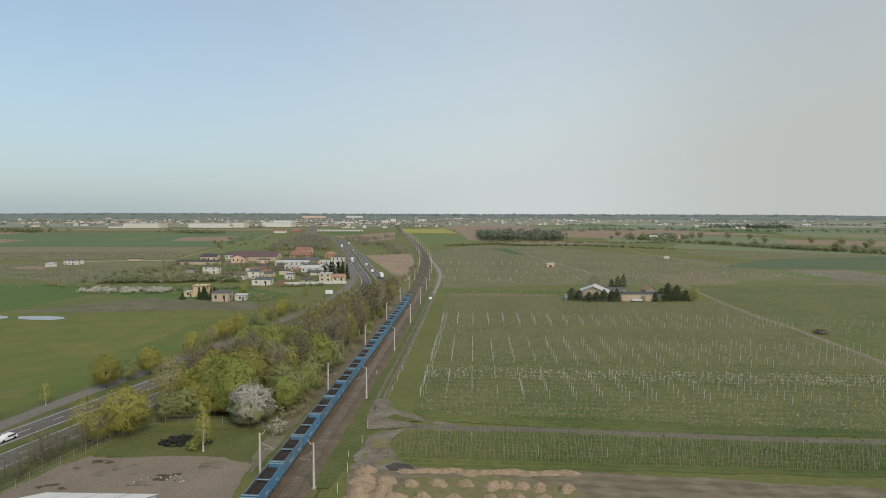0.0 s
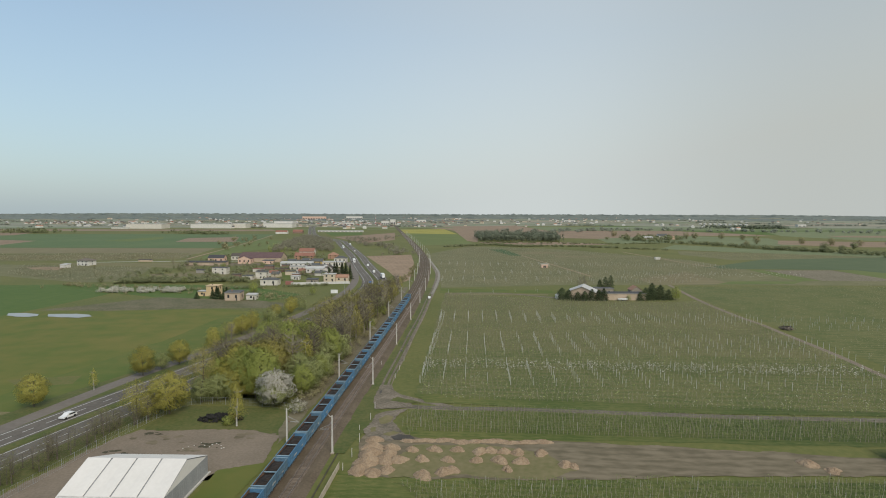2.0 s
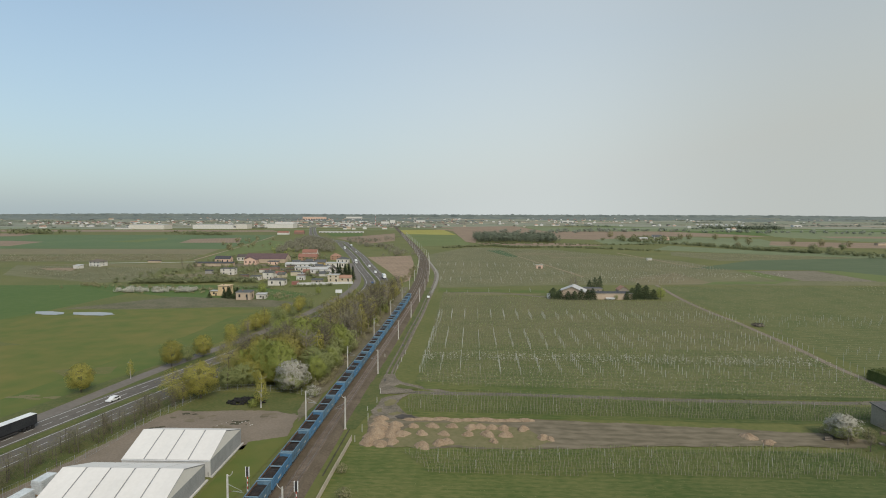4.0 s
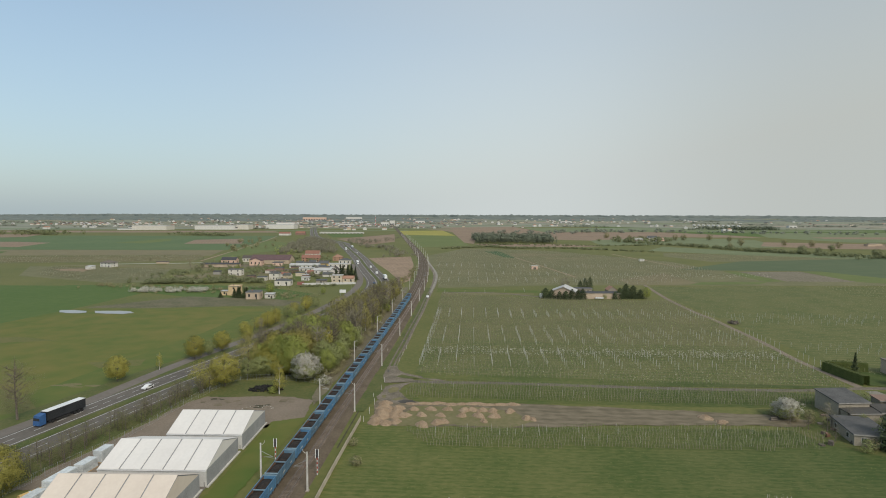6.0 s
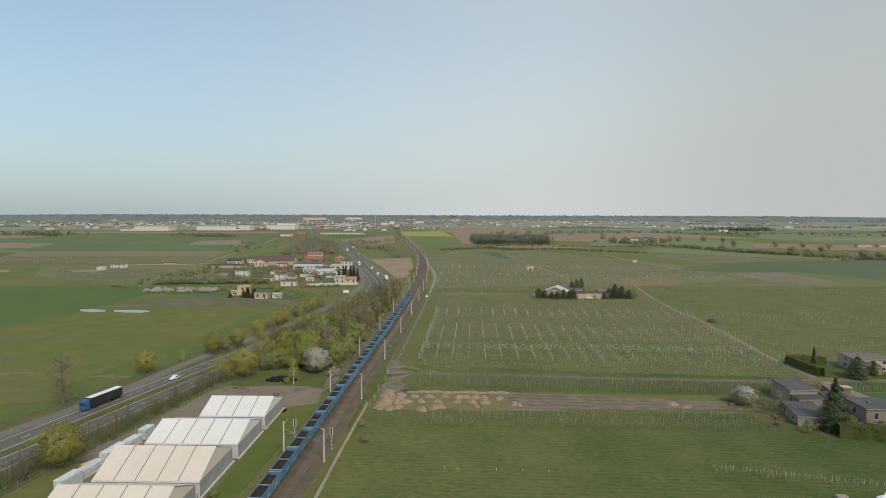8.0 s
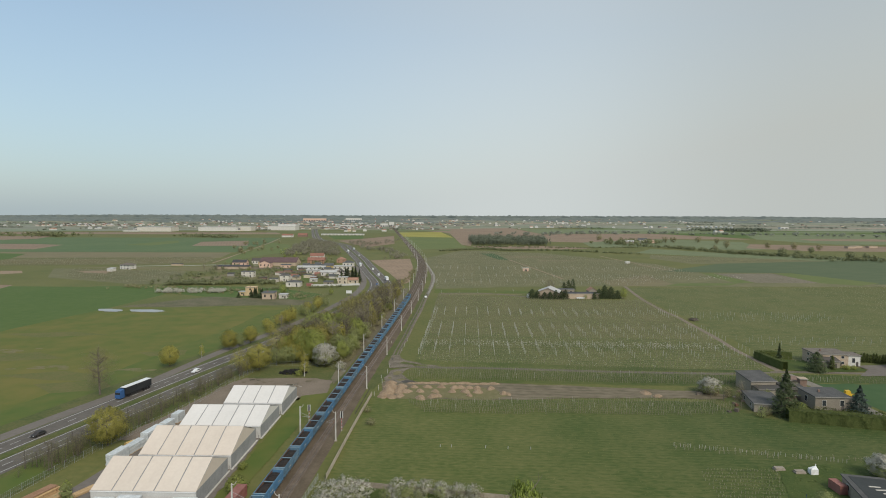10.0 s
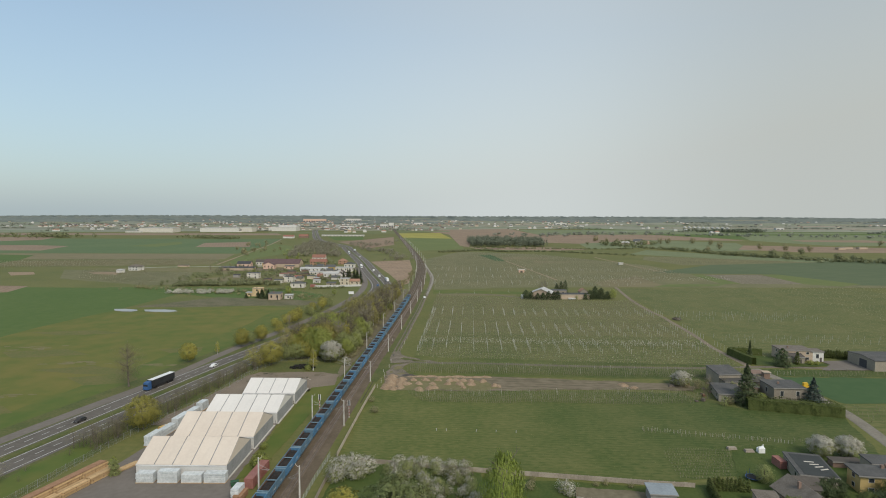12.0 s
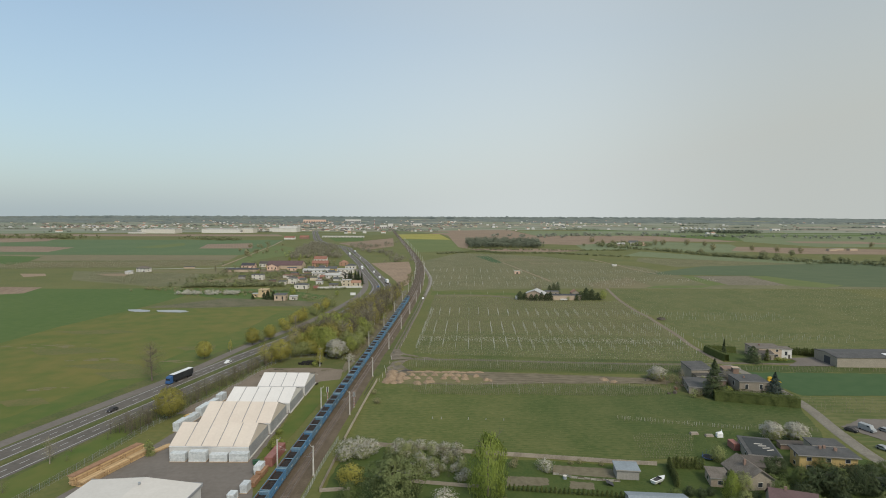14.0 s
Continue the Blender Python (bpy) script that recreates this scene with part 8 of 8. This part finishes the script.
    """A far wood or hedgerow: many crowns as clumps of foliage; blobs of (x, y, height, radius)."""
    r = np.random.RandomState(seed)
    b = np.asarray(blobs, dtype=float)
    base = np.array([rise(y) for y in b[:, 1]])
    d = r.normal(size=(len(b), per, 3))
    d /= np.linalg.norm(d, axis=2)[:, :, None]
    d *= (r.uniform(size=(len(b), per, 1)) ** 0.4)
    p = np.empty_like(d)
    p[:, :, 0] = b[:, None, 0] + d[:, :, 0] * b[:, None, 3]
    p[:, :, 1] = b[:, None, 1] + d[:, :, 1] * b[:, None, 3]
    p[:, :, 2] = base[:, None] + b[:, None, 2] * (0.52 + 0.48 * d[:, :, 2])
    s = np.repeat(b[:, 3] * size, per)
    return tagged(new(name, leaves(p.reshape(-1, 3), s, seed, m, name, out=d.reshape(-1, 3), loose=0.25)), label, category, kind="stuff")


def strip(r, n, pts, spread, h, rad):
    out = []
    for k in range(n):
        i = r.randint(len(pts) - 1)
        a, b = Vector(pts[i]), Vector(pts[i + 1])
        q = a.lerp(b, r.uniform())
        s = r.uniform(0.6, 1.25)
        out.append((q.x + r.normal() * spread, q.y + r.normal() * spread, h * s, rad * s))
    return out

r = np.random.RandomState(77)
wood("trackside_brush", "leafless brush along the railway", rail_brush, M["twig"], 160, 0.15, 57, "brush")
wood("garden_hedge", "rough brown-green hedge behind village gardens", hedge_spots, M["grove"], 60, 0.3, 51, "hedge")
wood("scrub", "brown scrub beside village gardens", scrub_spots, M["twig"], 60, 0.24, 52, "scrub")
wood("garden_hedge", "bushes along a village lane", lane_spots, M["grove"], 50, 0.3, 53, "hedge")
wood("blossom_hedge", "long row of white flowering bushes", blossom_spots, M["blossom"], 70, 0.24, 55, "hedge")
wood("garden_brush", "leafless bushes in village gardens", village_brush, M["twig"], 60, 0.26, 56, "shrubs")
wood("garden_trees", "garden trees and bushes among village houses", yard_spots, M["grove"], 60, 0.3, 54, "garden trees")
# dark pine wood in the fields
blobs = [(r.uniform(68, 238), r.uniform(1112, 1330), r.uniform(15, 22), r.uniform(4, 7)) for _ in range(480)]
blobs = [q for q in blobs if q[1] < 1330 - 0.25 * abs(q[0] - 150)]
wood("pine_wood", "compact dark pine wood among brown fields", blobs, M["hazed_pine"], 46, 0.34, 1)
wood("hedgerow", "leafy hedgerow across the fields", strip(r, 250, [(392, 1183), (437, 1079), (491, 991), (504, 914), (531, 874), (556, 837), (588, 792), (642, 752), (760, 700), (900, 650)], 8, 6.5, 4.5), M["grove"], 80, 0.26, 2)
wood("field_trees", "single budding trees in the fields", [(x, y, h, h * 0.45) for x, y, h in ((399, 1341, 19), (419, 1313, 13), (429, 1260, 15), (526, 1240, 17), (546, 1241, 18), (606, 1245, 18), (628, 1197, 16), (577, 1048, 18), (652, 1034, 15), (512, 960, 13), (690, 1010, 16), (720, 980, 14), (1010, 1180, 16))], M["twig"], 260, 0.2, 21)
wood("field_trees", "broad green trees beside the hedgerow", [(x, y, h, h * 0.52) for x, y, h in ((573, 850, 15), (590, 835, 12), (658, 907, 13), (626, 761, 15), (655, 770, 11), (700, 735, 14), (760, 720, 12))], M["grove"], 300, 0.2, 22)
wood("hedgerow", "low hedge behind the orchards", strip(r, 260, [(1, 935), (93, 1005), (119, 956), (222, 961), (341, 865)], 4, 3.6, 3.4), M["grove"], 30, 0.38, 3)
wood("hedgerow", "bushes between brown fields", strip(r, 130, [(70, 1080), (160, 1060), (300, 1040), (400, 1060)], 4, 3.2, 3), M["grove"], 26, 0.4, 4)
wood("woodland", "yellow-green bushes beside the highway", strip(r, 30, [(-235, 830), (-250, 900), (-290, 960)], 12, 6, 4), M["leaf_sage"], 44, 0.32, 6)
wood("woodland", "bushes between highway and railway", strip(r, 75, [(-200, 1180), (-135, 965), (-96, 960), (-64, 740), (-52, 800)], 9, 7.5, 4), M["grove_brown"], 90, 0.2, 7)
wood("woodland", "bushes beside the bare field", strip(r, 34, [(-36, 450), (-34, 490), (-32, 530), (-32, 590)], 2.2, 3.2, 2.0), M["twig"], 50, 0.3, 8)
wood("hedgerow", "budding trees in the middle fields", strip(r, 40, [(-205, 1230), (-165, 1130), (-130, 1160), (-110, 1330)], 12, 8, 4), M["grove_brown"], 80, 0.22, 9)
wood("hedgerow", "trees around far fields", strip(r, 70, [(-760, 1560), (-640, 1480), (-560, 1440)], 16, 9, 6), M["grove"], 40, 0.36, 10)
wood("hedgerow", "trees beside a far farm", strip(r, 90, [(-1400, 1560), (-1150, 1520), (-1050, 1500)], 26, 12, 7), M["grove"], 40, 0.36, 11)
wood("hedgerow", "trees along a field path", strip(r, 22, [(-400, 1180), (-360, 1000), (-320, 860)], 26, 9, 5), M["twig"], 50, 0.32, 12)
wood("hedgerow", "trees around a far farm", strip(r, 70, [(380, 1180), (440, 1245), (520, 1240)], 18, 10, 6), M["grove"], 40, 0.36, 13)
wood("hedgerow", "trees at the edge of a green field", strip(r, 60, [(560, 760), (760, 690), (950, 640)], 16, 8, 6), M["grove"], 40, 0.36, 14)
wood("hedgerow", "bushes in front of the villages", strip(r, 160, [(250, 1700), (600, 1900), (1100, 1700), (1900, 1500)], 50, 9, 8), M["hazed_grove"], 36, 0.4, 15)
wood("woodland", "grove of trees far to the side", strip(r, 110, [(980, 2120), (1120, 2080), (1240, 2100)], 26, 14, 9), M["hazed_pine"], 36, 0.38, 16)
# scattered woods and gardens towards the skyline
def scatter(n, y0, y1, h, rad, seed):
    """Long low groves and rows of crowns lying across the plain."""
    r = np.random.RandomState(seed)
    out = []
    while len(out) < n:
        y = y0 + (y1 - y0) * r.uniform()
        x = r.uniform(-0.84, 0.84) * (y + 250)
        if x > 150 and r.uniform() < 0.35:
            continue
        long, deep, lean = r.uniform(20, 90) if r.uniform() < 0.55 else r.uniform(120, 420), r.uniform(4, 26), r.normal() * 0.08
        for j in range(max(2, int(long / (rad * 0.9)))):
            s, u = r.uniform(0.55, 1.2), r.uniform(-0.5, 0.5) * long
            out.append((x + u, y + u * lean + r.normal() * deep, h * s, rad * s))
    return out
wood("far_trees", "far groves and garden trees around villages", scatter(620, 1900, 2700, 6.5, 8, 31), M["hazed_grove"], 26, 0.4, 32)
wood("far_trees", "far groves and garden trees around villages", scatter(600, 2600, 3600, 7, 10, 33), M["hazed_grove"], 22, 0.42, 34)


def canopy(name, label, strips, m, step, seed):
    """Far woods seen as low closed canopies: bumpy ridges with uneven fronts; strips of (x0, x1, y, height, depth)."""
    b = Build()
    for i, (x0, x1, y, h, deep) in enumerate(strips):
        n = max(3, int((x1 - x0) / step))
        rows = []
        for k in range(n + 1):
            x = x0 + (x1 - x0) * k / n
            fade = min(1.0, 4.0 * min(k, n - k) / n + 0.25)
            q = Vector((x / 30, seed + 3.1 * i, 0))
            top = h * fade * (0.82 + 0.3 * noise.noise(q) + 0.2 * noise.noise(q * 3.7))
            yy = y + deep * 0.5 * noise.noise(q * 0.35)
            z = rise(yy)
            rows += [(x, yy, z - 0.5), (x, yy + 1.5, z + top * 0.72), (x, yy + deep * 0.3, z + top), (x, yy + deep * (0.6 + 0.2 * noise.noise(q * 2.3)), z + top * 0.97), (x, yy + deep, rise(yy + deep) - 0.5)]
        b.add(rows, [(5 * k + j, 5 * k + j + 5, 5 * k + j + 6, 5 * k + j + 1)[::-1] for k in range(n) for j in range(4)])
    return single(name, b, m, label, "woodland", kind="stuff", smooth=True)

WOOD = [(-245, 790), (-221, 822), (-160, 800), (-190, 960), (-222, 1142), (-262, 1258), (-318, 1290), (-292, 1036)]
hw_wood = []
while len(hw_wood) < 330:
    x, y = r.uniform(-345, -160), r.uniform(780, 1290)
    if x < at_y(HIGHWAY, y) - 17 and in_poly(x, y, WOOD):
        hw_wood.append((x, y, r.uniform(7, 12.5), r.uniform(3, 5.5)))
wood("woodland", "budding brown wood beside the highway", hw_wood, M["grove_brown"], 95, 0.2, 5)
cr = random.Random(64)
# both wood materials below have haze mixed into their colours
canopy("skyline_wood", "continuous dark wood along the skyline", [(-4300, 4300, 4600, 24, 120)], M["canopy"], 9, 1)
bands = []
for k in range(110):
    y = 3000 + 1500 * cr.random() ** 0.75
    x, w = cr.uniform(-0.8, 0.8) * y, cr.uniform(60, 520)
    bands.append((x - w, x + w, y, cr.uniform(6, 12), cr.uniform(30, 110)))
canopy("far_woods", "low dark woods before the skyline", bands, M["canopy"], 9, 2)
bands = []
for k in range(150):
    y = 2080 + 1150 * cr.random()
    x, w = (cr.gauss(-0.2, 0.22) if k % 3 else cr.uniform(-0.8, 0.8)) * y, cr.uniform(14, 110)
    if -160 < x < 900 and y < 2420:
        continue
    bands.append((x - w, x + w, y, cr.uniform(3.5, 7.5), cr.uniform(10, 26)))
canopy("town_trees", "rows of garden trees between far houses", bands, M["hazed_trees"], 5, 3)

# factories and town
def slab_house(label, x, y, w, d, h, wall, cover, name="factory", bands=0):
    o = thing(name, label, name, (x, y, rise(y)))
    part("wall", Build().box(-w / 2, w / 2, -d / 2, d / 2, 0, h), M[wall], o)
    part("roof", Build().box(-w / 2 - 0.4, w / 2 + 0.4, -d / 2 - 0.4, d / 2 + 0.4, h + 0.01, h + 0.8), M[cover], o)
    for k in range(bands):
        c = -w / 2 + w * (k + 0.5) / bands
        part("gate", Build().box(c - w / bands * 0.3, c + w / bands * 0.3, -d / 2 - 0.2, -d / 2, 0.5, h * 0.45), M["r_grey"], o)
    return o

slab_house("long pale grey factory hall", -1004, 1930, 118, 60, 15, "w_dull", "r_light")
slab_house("low white annex of a factory", -1080, 1905, 60, 20, 4, "w_white", "r_light")
slab_house("long white factory hall at the town edge", -802, 1985, 140, 60, 14, "w_white", "r_light")
slab_house("grey end of a white factory", -712, 2000, 44, 50, 16, "w_dull", "r_light")
slab_house("long white factory hall at the town edge", -602, 2085, 104, 60, 15, "w_white", "r_light")
slab_house("white upper floor of a factory", -596, 2130, 70, 40, 21, "w_white", "r_light")
slab_house("long pale apartment block", -780, 3430, 138, 20, 20, "w_pink", "r_light", "block", 9)
slab_house("long pale apartment block", -570, 3615, 100, 20, 18, "w_white", "r_light", "block", 8)
slab_house("white block beside a mast", -262, 2516, 34, 16, 15, "w_white", "r_light", "block", 4)
slab_house("white block beside a mast", -229, 2520, 22, 16, 22, "w_white", "r_light", "block", 3)
slab_house("white hall at the edge of town", -120, 2900, 46, 30, 13, "w_white", "r_light", "block", 3)
slab_house("long white hall at the town edge", -420, 2450, 60, 24, 9, "w_white", "r_light", "block", 4)
slab_house("pale greenhouse beside a field", -300, 1640, 130, 10, 4, "w_white", "r_light", "greenhouse", 12)
mast = thing("radio_mast", "slim red and white radio mast above the town", "mast", (-280, 2316, rise(2316)))
for k in range(7):
    part("section", Build().tube((0, 0, 7 * k), (0, 0, 7 * k + 7), 1.1 - 0.11 * k, 0.99 - 0.11 * k, 6), M["signal_red" if k % 2 else "white_metal"], mast)

tr = random.Random(99)
walls, covers = ["w_white", "w_white", "w_white", "w_cream", "w_beige", "w_pink"], ["r_red", "r_terracotta", "r_brown", "r_grey", "r_light", "r_light"]
protos = []
for k in range(9):
    o = house("small far village house among trees", 0, 0, tr.uniform(9, 17), tr.uniform(8, 11), tr.uniform(4, 7), tr.choice(["gable", "hip", "flat", "gable_y"]), tr.uniform(2.5, 4), 0, walls[k % 6], covers[(k * 2 + 1) % 6], 1, False, False, "far town houses", eave=0.5)
    protos.append(o)
n = 0
while n < 200:
    y = 1950 + 1900 * tr.random() ** 1.3
    x = tr.gauss(-450, 700) if tr.random() < 0.62 else tr.uniform(-0.8, 0.8) * y
    if abs(x) > 0.82 * y or (-160 < x < 760 and y < 2430):
        continue
    for j in range(tr.randrange(1, 5)):
        xx, yy = x + tr.uniform(-60, 60), y + tr.uniform(-25, 25)
        m = pose(xx, yy, rise(yy), 0, 0, tr.uniform(-40, 40))
        if n < len(protos):
            protos[n].matrix_basis = m
        else:
            copy_thing(protos[tr.randrange(len(protos))], m)
        n += 1
for k in range(10):
    house("white gabled poultry shed in a far row", 1175 + 14.5 * k, 2640 - 17 * k, 7.0, 20, 4, "gable_y", 2.4, 0, "w_white", "w_white", 1, False, False, "row of white sheds", name="shed", category="shed")
house("far white farmhouse beside trees", 474, 1242, 20, 12, 8, "gable", 4, 0, "w_white", "r_grey", 2, False, False)
house("far low farm building among trees", 440, 1236, 22, 10, 4, "gable", 3, 0, "w_beige", "r_light", 1, False, False)
house("far small house with a pink wall", 500, 1250, 10, 10, 5, "gable_y", 3, 0, "w_pink", "r_terracotta", 1, False, False)
slab_house("far white hall among fields", 1482, 2390, 34, 20, 8, "w_white", "r_light", "hall", 2)
slab_house("far white hall among fields", 660, 3050, 60, 20, 9, "w_white", "r_light", "hall", 2)
slab_house("far white hall among fields", 2350, 2900, 60, 20, 9, "w_white", "r_light", "hall", 2)
for x, y, w in ((860, 1080, 26), (835, 1060, 18), (890, 1075, 20)):
    house("far ruined stone building", x, y, w, 9, 4, "flat", 1, 10, "w_brown", "w_beige", 1, False, False)
house("far farm with red roofs", -430, 1500, 30, 14, 5, "gable", 4, 0, "w_white", "r_red", 1, False, False)
house("far farm with red roofs", -395, 1530, 26, 14, 5, "gable", 5, 0, "w_brick", "r_red", 1, False, False)

# the dense far town: small pale houses, joined
def town(label, wall, cover, spots, seed):
    r = random.Random(seed)
    o = thing("far_town", label, "town", kind="stuff")
    walls_, roofs_ = Build(), Build()
    for x, y in spots:
        w, d, h, z = r.uniform(3, 7), r.uniform(3, 5), r.uniform(3, 5.5), rise(y)
        walls_.box(x - w, x + w, y - d, y + d, z, z + h)
        k = r.uniform(1.5, 3.5)
        roofs_.prism([(x - w - 0.4, y - d - 0.4, z + h + 0.02), (x + w + 0.4, y - d - 0.4, z + h + 0.02), (x + w + 0.4, y + d + 0.4, z + h + 0.02), (x - w - 0.4, y + d + 0.4, z + h + 0.02)],
                     [(x - w * 0.8, y - 0.3, z + h + k), (x + w * 0.8, y - 0.3, z + h + k), (x + w * 0.8, y + 0.3, z + h + k), (x - w * 0.8, y + 0.3, z + h + k)])
    tagged(part("walls", walls_, M[wall], o), kind="stuff")
    tagged(part("roofs", roofs_, M[cover], o), kind="stuff")

sp = random.Random(7)
spots = []
for share, mid, wide, y0, y1 in ((330, -0.19, 0.12, 2150, 3800), (80, -0.62, 0.05, 2450, 2750), (90, 0.14, 0.12, 2850, 4100), (60, -0.45, 0.14, 2500, 3800), (26, 0.5, 0.15, 2700, 4100)):
    for k in range(share):
        y = y0 + (y1 - y0) * sp.random() ** 1.25
        spots.append((sp.gauss(mid, wide) * (y + 80), y))
sp.shuffle(spots)
for k, (label, wall, cover) in enumerate((("dense small white houses of a far town", "w_white", "r_light"), ("small pale houses with red roofs in a far town", "w_dull", "r_red"), ("small cream houses with grey roofs in a far town", "w_cream", "r_grey"), ("small beige houses with brown roofs in a far town", "w_beige", "r_brown"))):
    town(label, wall, cover, spots[k::4], k)
